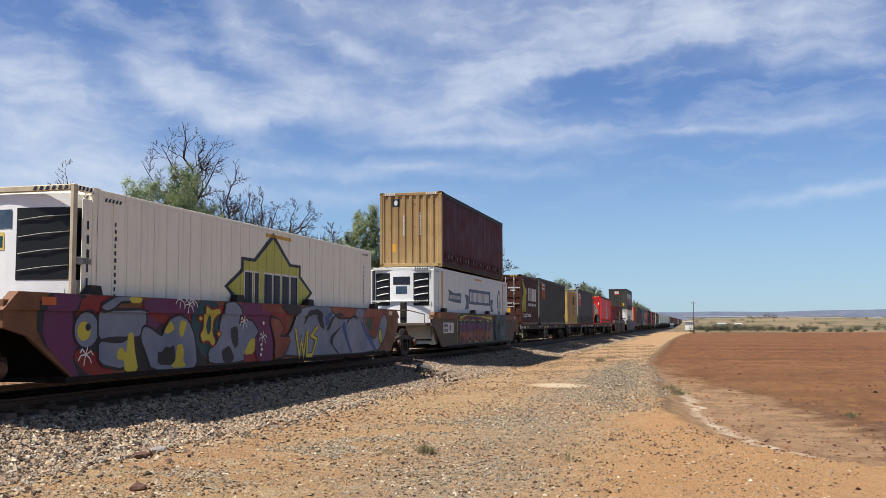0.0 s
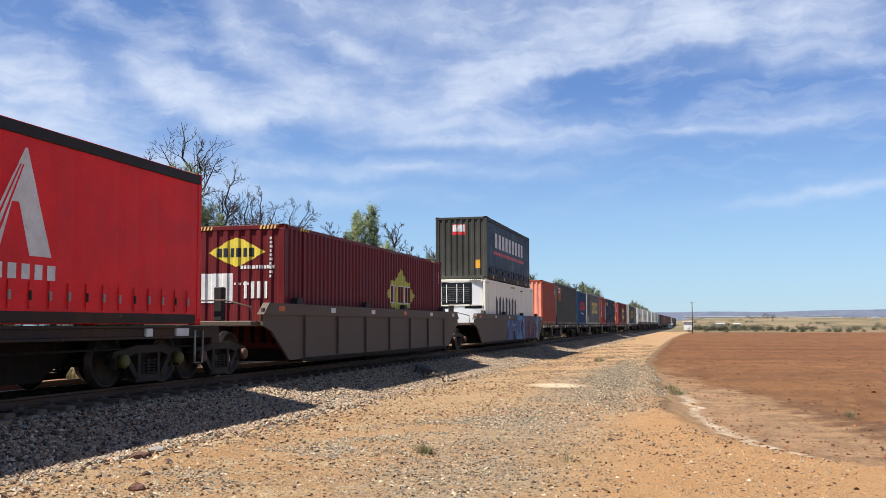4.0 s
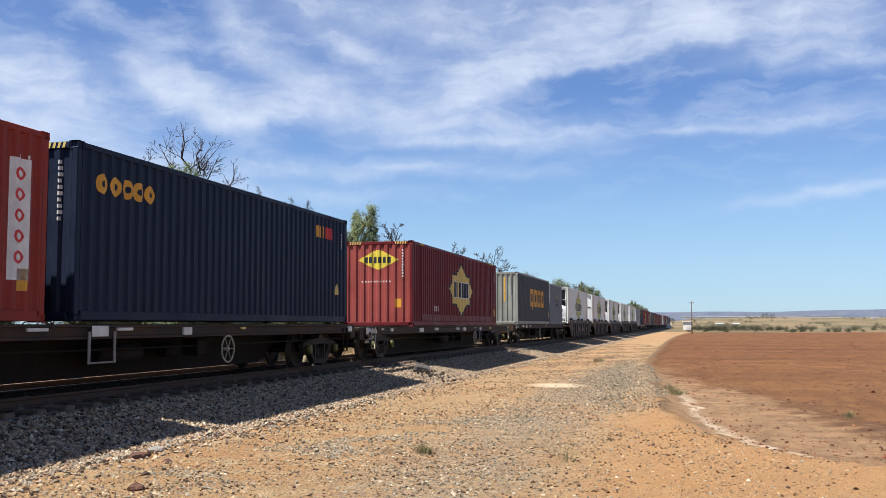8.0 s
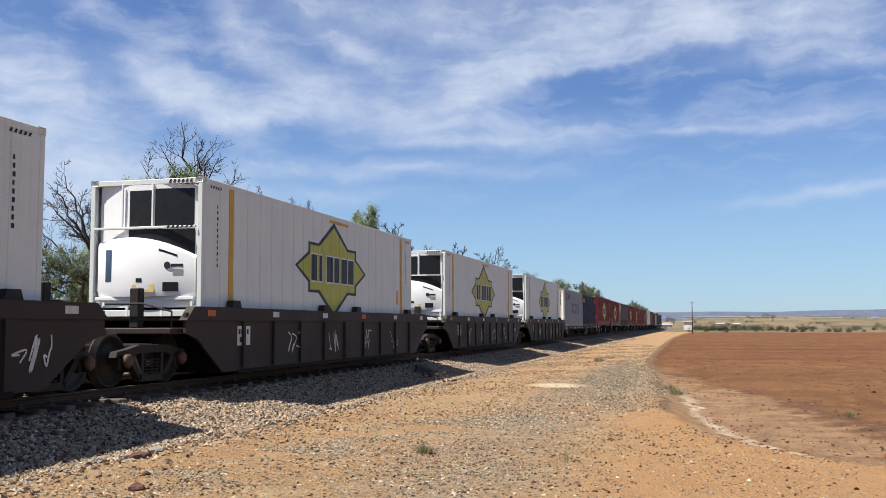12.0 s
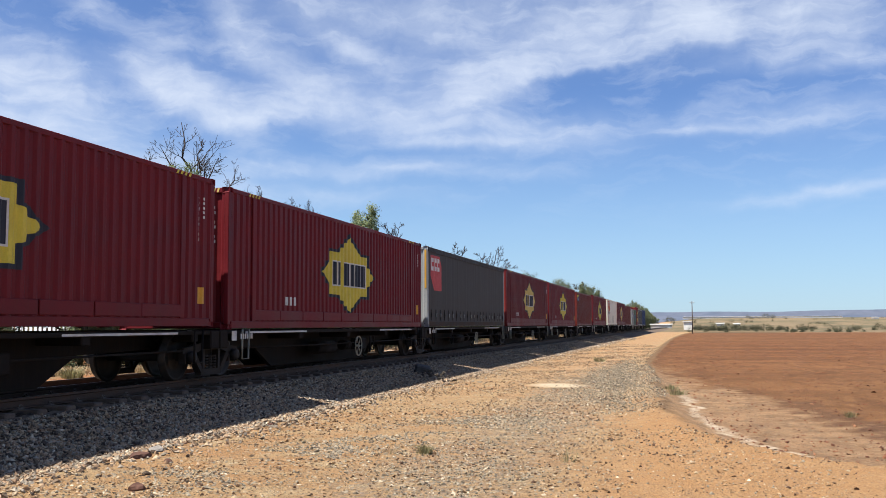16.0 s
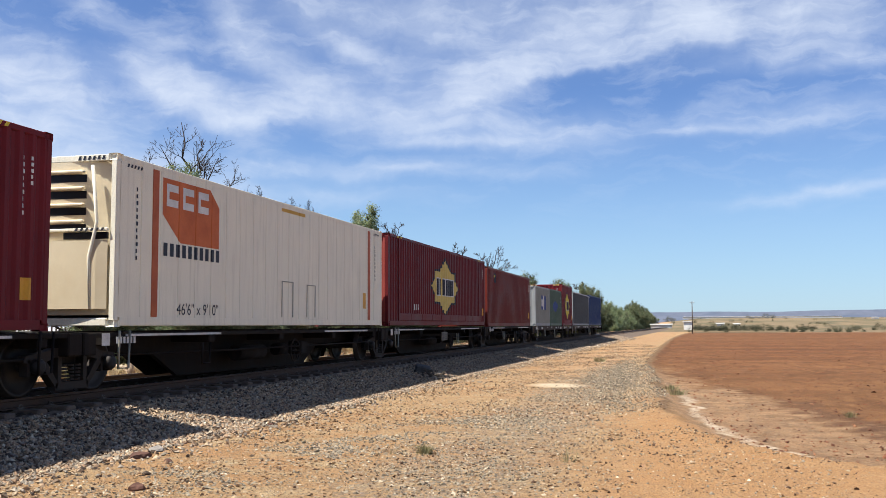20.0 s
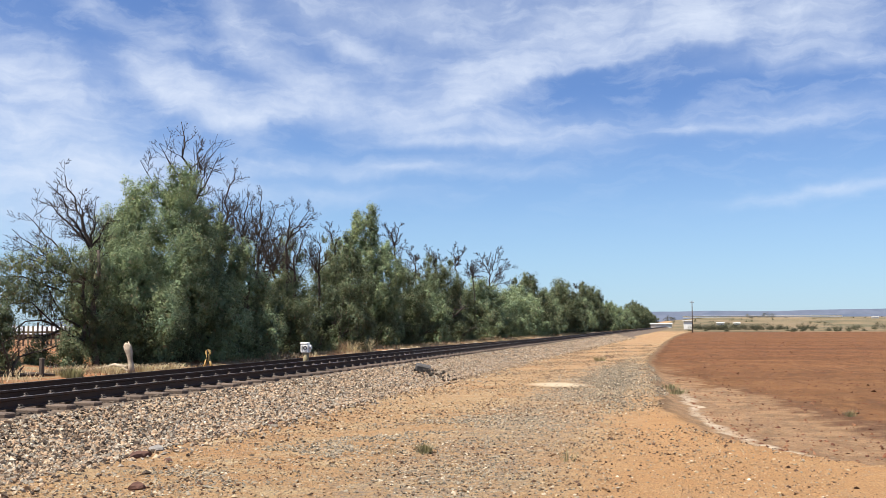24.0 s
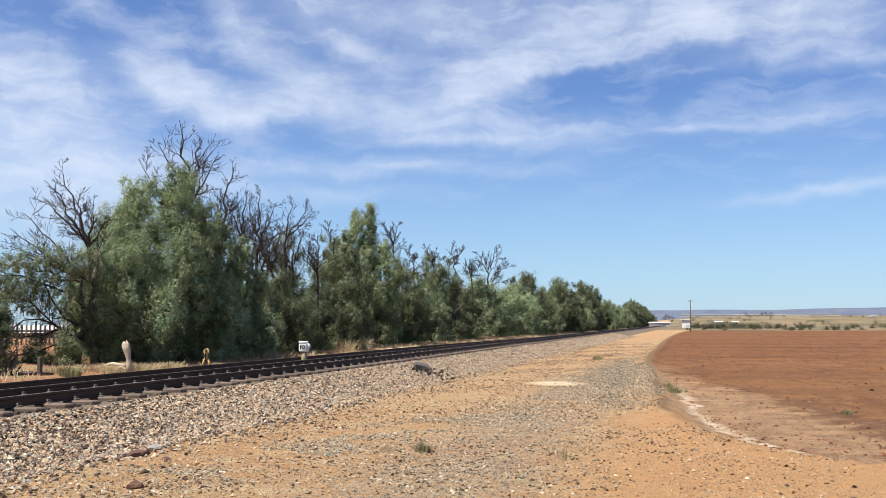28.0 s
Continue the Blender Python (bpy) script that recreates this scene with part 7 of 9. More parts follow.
def scribble(ob, u, z, w, h, seed, x=1.4445, mat=None, n=7):
    """A quick sprayed tag: a few looping strokes side by side."""
    rng = random.Random(seed)
    for k in range(3):
        a = u + w * k / 3
        pts = [(a + w * rng.uniform(-0.02, 0.4), z + h * rng.random()) for _ in range(rng.randint(4, 6))]
        stroke(ob, curve(pts), rng.uniform(0.022, 0.036), mat or DECALWHITE, x + 0.004 * k)


def ride_box(b, s, z):
    """The container's near end lies s metres down the line, z over the rail."""
    ob = b.ob if isinstance(b, Box) else b
    L = b.L if isinstance(b, Box) else b["length"]
    if isinstance(b, Box):
        ob["length"] = L
    MOVING.append((ob, s + L / 2, z))
    return ob


def twin(ob, s, z, label=""):
    c = copy_thing(ob, pose(0, 0, 0))
    if label:
        c["label"] = label
    MOVING.append((c, s + ob["length"] / 2, z))
    return c


def build_train():
    # two coupled well units with sprayed sides, and their loads
    w = well_wagon(10.8, 29.4, 1.54, 0.27, (10.55,), RUSTBROWN, 1, "brown well wagon covered in purple and grey graffiti", slope=0.76, near=1.6)
    lavender_piece(w)
    b = cool_box("white insulated container with ribbed side and fan unit", 13.7, 2.9, CREAM, "fins", "fineribs")
    fox_sign(b, b.at(6.8), 1.5, 2.35, 1.3, "star", DECALOLIVE)
    ride_box(b, 13.34, 0.36)
    w = well_wagon(32.9, 50.7, 1.54, 0.24, (31.1, 50.0), WELLGREY, 2, "grey brown well wagon with green and orange graffiti", endmat=RUSTBROWN)
    sprayed_piece(w, -4.9, 2.1, 0.3, 1.36, 21, 5)
    mural(w, 2.4, 5.4, 0.3, 1.36, 22, (TEAL, GREENSPRAY), TEAL, INK, (PURPLE, TEAL), 3)
    spray(w, [[(-4.7, 1.3), (2.1, 1.3), (1.9, 1.5), (0.6, 1.42), (-0.8, 1.52), (-2.2, 1.44), (-3.6, 1.53), (-4.9, 1.46)]], GREENSPRAY, 1.4845)
    spray(w, [[(-4.5, 1.3), (1.9, 1.3), (1.7, 1.42), (0.6, 1.36), (-0.8, 1.45), (-2.2, 1.37), (-3.6, 1.46), (-4.6, 1.38)]], YELLOWSPRAY, 1.4865)
    spray(w, [[(-4.3, 1.3), (1.8, 1.3), (0.6, 1.33), (-0.8, 1.41), (-2.2, 1.33), (-3.6, 1.42)]], PURPLE, 1.4885)
    spray(w, [rect(2.4, 5.2, 1.3, 1.5)], TEAL, 1.4845)
    spray(w, [rect(-7.0, -5.4, 0.75, 1.15)], MARKWHITE, 1.446, "data_panel")
    spray(w, bars(-6.9, 0.98, 0.6, 0.12, 5) + bars(-6.9, 0.8, 0.6, 0.12, 5) + bars(-6.1, 0.85, 0.3, 0.2, 3), DECALDARK, 1.45, "data_mark")
    b = cool_box("white insulated container with steel blue banners", 14.5, 2.88, WHITE, "fins", "panel", DECALSTRIPE)
    b.on_side([[(b.at(2.15), 1.68), (b.at(3.2), 1.62), (b.at(4.3), 1.6), (b.at(4.22), 1.8), (b.at(4.3), 2.02), (b.at(3.2), 1.98), (b.at(2.15), 2.12), (b.at(2.25), 1.9)]], DECALSTEEL, "banner")
    b.on_side(bars(b.at(2.35), 1.74, 1.7, 0.16, 14, 0.55), DECALWHITE, "lettering", 0.008)
    b.on_side([rect(b.at(5.73), b.at(10.2), 1.6, 2.25), [(b.at(5.0), 1.35), (b.at(5.68), 1.4), (b.at(5.68), 1.95), (b.at(5.0), 2.0), (b.at(5.25), 1.68)], [(b.at(10.25), 1.35), (b.at(10.85), 1.3), (b.at(10.65), 1.6), (b.at(10.85), 1.9), (b.at(10.25), 1.9)]], DECALSTEEL, "banner")
    b.on_side(bars(b.at(5.95), 1.72, 4.0, 0.4, 16, 0.7), DECALWHITE, "lettering", 0.008)
    b.on_side([oval(b.at(12.27), 1.8, 0.4, 0.62)], DECALSTEEL, "emblem")
    b.on_side([oval(b.at(12.27), 1.8, 0.22, 0.5)], WHITE, "emblem", 0.008)
    b.on_side([oval(b.at(12.3), 1.7, 0.08, 0.3)], DECALSTEEL, "emblem", 0.011)
    b.on_side(bars(b.at(11.6), 0.95, 1.3, 0.13, 12, 0.65), DECALDARK, "lettering")
    ride_box(b, 34.2, 0.34)
    b = Box("curtain_container", "container with stained tan end and dark wine curtain", 12.19, 2.9, 2.5, DARKWINE, TAN, "curtain")
    b.buckles(24)
    b.on_end([rect(-0.75, -0.45, 2.35, 2.65)], DECALDARK, "emblem")
    b.on_end([oval(-0.6, 2.5, 0.08, 0.1)], DECALWHITE, "emblem", 0.008)
    b.on_end(stack_bars(-0.3, 2.0, 0.06, 0.8, 9) + stack_bars(0.35, 2.1, 0.06, 0.9, 9), DECALWHITE, "registration_mark")
    b.on_end([rect(-0.78, -0.58, 0.6, 0.9)], DECALAMBER, "data_plate")
    b.hazards(DECALWHITE)
    ride_box(b, 35.4, 3.29)

    # flat wagons
    flat_wagon(51.7, 72.6, 1.05, (53.9, 70.2), 1, brake=60.84)
    b = Box("freight_container", "dark brown container with doors and a gold beast emblem", 6.06, 2.83, 2.438, COCOA, end="doors", endskin=COCOA)
    beast = [(0.35, 0.75), (0.5, 0.75), (0.62, 1.25), (0.95, 1.2), (1.02, 0.75), (1.2, 0.75), (1.2, 1.3), (1.45, 1.2), (1.5, 0.75), (1.65, 0.75), (1.62, 1.5), (1.8, 1.9), (1.7, 2.15), (1.45, 2.1), (1.2, 1.85), (0.95, 2.3), (0.5, 2.6), (0.62, 2.2), (0.85, 1.8), (0.5, 1.6), (0.3, 1.3)]
    b.on_side([[(b.at(u), z) for u, z in beast]], DECALOLIVE, "emblem")
    b.on_side(bars(b.at(2.35), 1.4, 3.1, 0.75, 4, 0.62), DECALWHITE, "lettering")
    b.on_side(bars(b.at(2.35), 1.1, 3.0, 0.16, 16, 0.55), DECALWHITE, "lettering")
    text_on(b, "Storage Container", b.at(0.35), 0.46, 0.36, DECALWHITE, 2.85)
    y0 = -b.L / 2
    for u, z, ww, hh, n, m in ((-0.75, 1.85, 0.62, 0.28, 4, DECALWHITE), (-0.6, 2.2, 0.4, 0.3, 1, DECALYELLOW), (0.45, 2.05, 0.7, 0.08, 8, DECALWHITE), (0.6, 1.9, 0.3, 0.08, 4, DECALWHITE), (0.35, 1.2, 0.5, 0.06, 4, DECALWHITE), (0.35, 1.0, 0.5, 0.06, 4, DECALWHITE), (-0.75, 1.3, 0.5, 0.12, 6, DECALWHITE), (0.35, 0.7, 0.24, 0.25, 1, DECALAMBER)):
        part("sign", drape(bars(u, z, ww, hh, n, 0.7 if n > 1 else 1.0), None, lambda u, d, z: (u, y0 + 0.008 + d, z)), m, b.ob)
    b.hazards()
    b.marks(end=False)
    ride_box(b, 53.09, 1.05)
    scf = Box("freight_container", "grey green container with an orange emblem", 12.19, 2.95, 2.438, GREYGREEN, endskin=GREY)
    emblem_cut(scf, 0.72, 1.68, 1.5, 1.02, DECALRUST)
    scf.marks()
    scf.plate()
    scf.pockets(DECALORANGE)
    ride_box(scf, 59.93, 1.05)
    flat_wagon(72.9, 93.0, 1.09, (74.8, 91.0), 2, ladder=85.0)
    b = Box("freight_container", "mustard yellow container with dark blue sign bars", 6.06, 2.55, 2.438, MUSTARD)
    b.on_side([[(b.at(3.3), 1.45), (b.at(3.5), 1.5), (b.at(3.5), 2.0), (b.at(3.65), 2.0), (b.at(3.65), 1.5), (b.at(3.85), 1.5), (b.at(3.85), 2.0), (b.at(4.0), 2.0), (b.at(4.0), 1.5), (b.at(4.35), 1.4), (b.at(4.35), 2.0), (b.at(4.1), 2.2), (b.at(3.5), 2.2), (b.at(3.3), 2.1)]], DECALDARK, "emblem")
    b.on_side([oval(b.at(3.6), 1.05, 0.26, 0.3), oval(b.at(4.2), 1.05, 0.26, 0.3)], DECALDARK, "emblem")
    b.on_side([oval(b.at(3.62), 1.05, 0.1, 0.16), oval(b.at(4.24), 1.05, 0.12, 0.16)], MUSTARD, "emblem", 0.007)
    b.on_side(stack_bars(b.at(0.85), 2.2, 0.2, 1.75, 13, 0.72) + stack_bars(b.at(1.25), 2.05, 0.18, 1.4, 11, 0.7), DECALDARK, "lettering")
    b.on_end([rect(-0.98, -0.62, 1.95, 2.35)], MARKWHITE, "label")
    b.marks(DECALDARK, near=False)
    b.hazards()
    ride_box(b, 73.52, 1.12)
    curt = Box("curtain_container", "container with charcoal curtain side and orange emblem", 12.19, 2.93, 2.5, CHARCOAL, GREY, "curtain")
    emblem_cut(curt, 0.55, 1.5, 1.65, 1.1, DECALRED)
    curt.buckles(20)
    curt.hazards()
    ride_box(curt, 80.19, 1.12)
    flat_wagon(93.3, 113.5, 1.07, (95.4, 111.2), 3)
    ride_box(tank_container(), 93.62, 1.08)
    b = Box("curtain_container", "scarlet curtain container with a white triangle emblem", 12.19, 2.92, 2.5, SCARLET, SCARLET, "curtain")
    a0 = b.at(5.6)
    b.on_side([[(a0, 1.0), (a0 + 0.55, 1.0), (a0 + 1.45, 2.55), (a0 + 1.5, 2.55), (a0 + 2.1, 1.0), (a0 + 1.6, 1.0), (a0 + 1.35, 1.75), (a0 + 1.2, 1.75), (a0 + 0.95, 1.0)]], DECALWHITE, "emblem")
    b.on_side([[(a0 + 0.25 + k, 1.0), (a0 + 0.31 + k, 1.0), (a0 + 1.25 + k * 0.35, 2.3), (a0 + 1.22 + k * 0.35, 2.3)] for k in (0, 0.18, 0.36, 0.52)], SCARLET, "emblem", 0.007)
    b.on_side(bars(a0, 0.66, 2.3, 0.22, 8, 0.62), DECALWHITE, "lettering")
    b.buckles(26, SCARLET)
    b.hazards()
    ride_box(b, 100.49, 1.07)

    # well pair
    w = well_wagon(114.8, 133.4, 1.56, 0.26, (113.9, 134.7), WELLGREY, 3, "grey brown well wagon with ribbed side plates", ribs=7)
    b = fox_container("dark red container with doors and yellow star emblem", False, L=14.63, H=2.95, skin=MAROON)
    fox_sign(b, b.at(9.4), 1.55, 1.75, 1.0, "star", DECALOLIVE, BROWNRED)
    b.on_end([rect(-0.9, -0.1, 1.1, 1.8)] + bars(0.1, 1.9, 0.9, 0.08, 9) + bars(0.2, 1.2, 0.7, 0.4, 4, 0.5), DECALWHITE, "registration_mark", 0.012)
    ride_box(b, 116.65, 0.5)
    w = well_wagon(136.0, 156.0, 1.56, 0.26, (155.0,), WELLGREY, 4, "grey well wagon with blue and purple graffiti")
    mural(w, -2.2, 2.8, 0.3, 1.5, 31, (SKYSPRAY, TEAL, SKYSPRAY), DECALBLUE, INK, (GREENSPRAY, LAVENDER, SKYSPRAY), 4)
    mural(w, 2.9, 7.0, 0.3, 1.3, 32, (PLUM, PURPLE, PLUM), PLUM, SALMON, (SALMON, SKYSPRAY, SALMON), 4, fat=1.2)
    spray(w, [[(7.0, 0.3), (7.75, 0.3), (7.95, 0.55), (7.6, 0.9), (7.7, 1.3), (7.0, 1.3)]], SKYSPRAY, 1.4420)
    scribble(w, 7.15, 0.4, 0.5, 0.4, 77, 1.4445, MARKWHITE)
    spray(w, [rect(0.4, 2.4, 1.3, 1.55), rect(7.0, 7.7, 1.3, 1.55)], SKYSPRAY, 1.4845)
    spray(w, [rect(2.9, 7.0, 1.3, 1.55)], PLUM, 1.4845)
    b = cool_box("white ribbed insulated container with dark blue sign bars", 13.7, 2.78, CREAM, "grid", "fineribs")
    b.on_side([[(x, 1.15), (x + 0.5, 1.1), (x + 0.55, 1.95 if i % 2 else 1.7), (x + 0.3, 2.05), (x + 0.02, 1.9)] for i, x in enumerate([b.at(2.4 + 0.85 * k) for k in range(7)])], DECALDARK, "lettering")
    b.on_side([oval(b.at(9.8), 2.5, 0.5, 0.04)], DECALDARK, "warning_strip")
    ride_box(b, 139.4, 0.42)
    b = Box("curtain_container", "dark container with big white sign bars and red line", 12.19, 2.95, 2.5, NAVY, GREYGREEN, "curtain")
    b.on_side(bars(b.at(2.0), 1.6, 8.2, 0.72, 9, 0.62), DECALWHITE, "lettering")
    b.on_side([rect(b.at(1.6), b.at(10.3), 1.27, 1.42)], DECALRED, "line")
    b.on_side(stack_bars(b.at(11.55), 0.95, 0.3, 0.36, 4, 0.6), DECALRED, "label")
    b.on_end([rect(-0.45, 0.2, 2.1, 2.6)], DECALRED, "emblem")
    b.on_end([[(-0.42, 2.25), (-0.28, 2.25), (-0.05, 2.45), (-0.05, 2.25), (0.16, 2.25), (0.16, 2.58), (0.02, 2.58), (-0.24, 2.38), (-0.24, 2.58), (-0.42, 2.58)]], DECALWHITE, "emblem", 0.008)
    b.on_end([rect(0.68, 0.92, 0.5, 0.9)], DECALAMBER, "data_plate")
    b.buckles(22)
    for u in (1.4, 4.2, 8.1, 10.8):
        part("yellow_bracket", Geo().cbox(1.25, 1.27, b.at(u) - 0.12, b.at(u) + 0.12, 0.05, 0.22, 0.01), DECALSTRIPE, b.ob)
    ride_box(b, 139.83, 3.22)

    flat_wagon(156.3, 176.8, 1.08, (158.5, 174.6), 4, cap=CAPYELLOW)
    b = Box("freight_container", "orange red container with plain ribbed sides", 6.06, 2.83, 2.438, ORANGE, endskin=SUNLITEND)
    b.on_end([rect(0.3, 0.42, 1.85, 2.65)], DECALWHITE, "registration_mark")
    b.marks(near=False, end=False)
    b.pockets()
    ride_box(b, 157.27, 1.11)
    twin(scf.ob, 164.05, 1.1)
    flat_wagon(177.0, 197.0, 1.08, (179.1, 194.8), 5, brake=184.8)
    b = Box("freight_container", "mid blue container with red rounded sign shapes", 6.06, 2.82, 2.438, BLUE)
    b.on_side([oval(b.at(1.5 + 0.75 * k), 1.55 + 0.06 * (k % 2), 0.345, 0.36 + 0.08 * (k % 2)) for k in range(5)] + [oval(b.at(5.15), 1.8, 0.09, 0.1), oval(b.at(5.15), 1.35, 0.09, 0.1)], DECALRED, "lettering")
    b.on_side([oval(b.at(1.5 + 0.75 * k), 1.55 + 0.06 * (k % 2), 0.13, 0.14) for k in range(5)], BLUE, "lettering", 0.007)
    text_on(b, "Always more.", b.at(2.2), 0.86, 0.3, DECALWHITE, 1.9)
    b.marks()
    b.plate()
    ride_box(b, 177.47, 1.09)
    qube = qube_box("grey weathered container with yellow square ring signs", DECALOLD, DULLGREY)
    qube.on_side([[(qube.at(a), z) for a, z in ((0.75, 1.0), (1.1, 0.45), (1.8, 0.7), (2.5, 0.4), (2.75, 1.2), (2.5, 2.0), (2.7, 2.5), (1.6, 2.72), (0.9, 2.6), (1.0, 1.8))]], SMEAR, "paint_patch", 0.003)
    qube.on_side([rect(qube.at(7.2), qube.at(7.75), 2.25, 2.8)], SMEAR, "paint_patch", 0.003)
    qube.on_side([blob(random.Random(8), qube.at(1.1), 0.5, 0.5, 0.35, 10, 0.4)], DULLWHITE, "paint_patch", 0.005)
    ride_box(qube, 184.44, 1.1)
    flat_wagon(197.2, 217.4, 1.09, (199.4, 215.2), 6, brake=209.5, ladder=205.2)
    b = Box("freight_container", "brick red container with two upright white banners", 6.06, 2.83, 2.438, BRICKRED)
    for u, z0, z1 in ((0.62, 0.75, 2.5), (5.25, 0.6, 2.35)):
        b.on_side([rect(b.at(u), b.at(u + 0.42), z0, z1)], DECALWHITE, "banner")
        b.on_side([q for k in range(5) for q in (oval(b.at(u + 0.21), z1 - 0.22 - k * 0.3, 0.12, 0.1, 10),)], DECALRED, "lettering", 0.007)
        b.on_side([oval(b.at(u + 0.21), z1 - 0.22 - k * 0.3, 0.07, 0.055, 10) for k in range(5)], DECALWHITE, "lettering", 0.01)
    b.marks(near=False)
    b.plate()
    b.hazards()
    b.pockets()
    ride_box(b, 197.85, 1.11)
    navy = navy_box()
    ride_box(navy, 204.6, 1.13)
    flat_wagon(217.8, 241.6, 1.02, (220.3, 239.3), 7, brake=232.6)
    fox = fox_container("dark red container with faded yellow star emblem", True, True, MAROON, end=FADEDRED)
    ride_box(fox, 223.23, 1.02)
    flat_wagon(242.5, 263.8, 1.09, (245.1, 261.5), 8, brake=251.3)
    b = qube_box("grey container with amber square ring signs", DECALAMBER)
    b.on_end([[(-0.25, 2.05), (0.0, 2.05), (-0.12, 2.3)]], DECALAMBER, "warning_sign")
    b.on_end([rect(0.42, 0.52, 1.3, 2.6)], DECALSTRIPE, "paint_run")
    ride_box(b, 244.12, 1.1)
    b = Box("freight_container", "short pale grey container with a small round emblem", 6.06, 2.78, 2.438, BLUEGREY, BLUEGREY)
    b.on_side([oval(b.at(3.4), 1.75, 0.32, 0.36), rect(b.at(3.05), b.at(3.75), 1.3, 1.45)], DECALDARK, "emblem")
    b.on_side([oval(b.at(3.45), 1.85, 0.15, 0.2)], DECALOLD, "emblem", 0.007)
    b.pockets()
    b.marks(near=False)
    ride_box(b, 256.79, 1.08)

    # five well units with white insulated containers
    first = None
    styles = ("windows", "grid", "windows", "windows", "windows")
    unit = None
    for k, s in enumerate((266.28, 285.07, 304.31, 323.5, 342.41)):
        w = well_wagon(s - 1.2, s + 16.1, 1.42, 0.14, (s - 1.4, s + 14.95), WELLBROWN, 40 + k, "dark brown well wagon with ribbed sides and white scribbles", ribs=9)
        for i in range(4 + k % 2):
            scribble(w, -4.6 + i * 2.6 + 0.4 * (k % 3), 0.35, 0.8, 0.6, 100 + 10 * k + i, mat=MARKWHITE)
        spray(w, [rect(-6.3, -5.7, 0.65, 1.05)], MARKWHITE, 1.446, "data_panel")
        spray(w, bars(-6.25, 0.88, 0.5, 0.1, 4) + bars(-6.2, 0.72, 0.3, 0.1, 2), DECALDARK, 1.45, "data_mark")
        st = styles[k]
        if k in (0, 1):
            b = cool_box("white insulated container with yellow posts and star emblem", 14.5, 2.76, WHITE, st, "panel", DECALSTRIPE)
            fox_sign(b, b.at(7.15), 1.3, 2.6, 1.27, "star", DECALOLIVE)
            if k == 0:
                first = b.ob
            ride_box(b, s, 1.22)
        else:
            twin(first, s, 1.22)

    # long flat wagon
    flat_wagon(359.3, 384.8, 0.95, (362.7, 381.0), 9, brake=373.5, cap=CAPORANGE)
    b = Box("freight_container", "dull white container with dark blue ring signs", 12.19, 2.85, 2.438, DULLWHITE, endskin=CREAM)
    for k in range(5):
        u = b.at(4.6 + 1.15 * k)
        b.on_side([oval(u, 1.42, 0.36, 0.42, 16)], DECALBLUE, "lettering")
        b.on_side([oval(u, 1.42, 0.17, 0.26, 16)], DULLWHITE, "lettering", 0.007)
    b.on_side([oval(b.at(1.3), 2.35, 0.2, 0.26), rect(b.at(0.9), b.at(1.75), 2.0, 2.08)] + bars(b.at(2.0), 2.12, 1.5, 0.34, 4, 0.75), DECALBLUE, "emblem")
    b.on_side([oval(b.at(1.3), 2.35, 0.14, 0.2)], DULLWHITE, "emblem", 0.007)
    b.marks(DECALDARK, near=False)
    b.plate(end=False)
    b.on_side([[(b.at(11.0), 2.0), (b.at(11.3), 2.0), (b.at(11.15), 2.28)]], DECALYELLOW, "warning_sign")
    b.hazards()
    ride_box(b, 359.96, 0.95)
    twin(navy.ob, 372.2, 0.95)

    # two articulated sets of skeletal wagons
    joints = (385.3, 400.9, 416.3, 431.7, 447.05, 462.6)
    for i in range(5):
        bg = ((387.2,) if i == 0 else ()) + ((joints[i + 1] if i < 4 else 460.6),)
        flat_wagon(joints[i], joints[i + 1], 0.98, bg, 60 + i, brake=joints[i] + 8.1, label="dark skeletal wagon of an articulated set", skeletal=True, cap=BLACK)
    bright = fox_container("crimson container with bright yellow star emblem", True, False)
    ride_box(bright, 385.98, 1.03)
    twin(bright.ob, 401.22, 0.98)
    b = Box("curtain_container", "long container with charcoal curtain and orange emblem", 14.63, 2.93, 2.5, CHARCOAL, DULLWHITE, "curtain")
    emblem_cut(b, 0.45, 1.35, 1.6, 1.3, DECALRED)
    b.buckles(22)
    part("yellow_strip", Geo().cbox(1.13, 1.2, -b.L / 2 - 0.008, -b.L / 2 + 0.0, 1.4, 2.8, 0.003), DECALSTRIPE, b.ob)
    ride_box(b, 416.72, 0.99)
    twin(fox.ob, 432.07, 0.99)
    twin(bright.ob, 447.4, 0.96)
    joints = (462.9, 476.3, 492.2, 507.5, 522.8, 536.3)
    for i in range(5):
        bg = ((464.9,) if i == 0 else ()) + ((joints[i + 1] if i < 4 else 534.3),)
        flat_wagon(joints[i], joints[i + 1], 0.97, bg, 70 + i, brake=joints[i] + 8.1, board=(467.5, None, None, 515.0, None)[i], label="dark skeletal wagon of an articulated set", skeletal=True, cap=BLACK)
    plainred = Box("freight_container", "oxide red container with a small corner emblem", 12.19, 2.84, 2.438, BROWNRED)
    plainred.on_side([rect(plainred.at(0.6), plainred.at(1.6), 2.1, 2.6)], DECALSTEEL, "emblem")
    plainred.on_side([[(plainred.at(0.6), 2.35), (plainred.at(1.6), 2.55), (plainred.at(1.6), 2.6), (plainred.at(0.6), 2.6)]], DECALYELLOW, "emblem", 0.007)
    plainred.on_side(bars(plainred.at(0.75), 2.18, 0.75, 0.18, 3, 0.6), DECALWHITE, "emblem", 0.008)
    plainred.marks(near=False)
    plainred.plate(end=False)
    plainred.hazards()
    ride_box(plainred, 463.69, 0.97)
    twin(bright.ob, 476.7, 0.98)
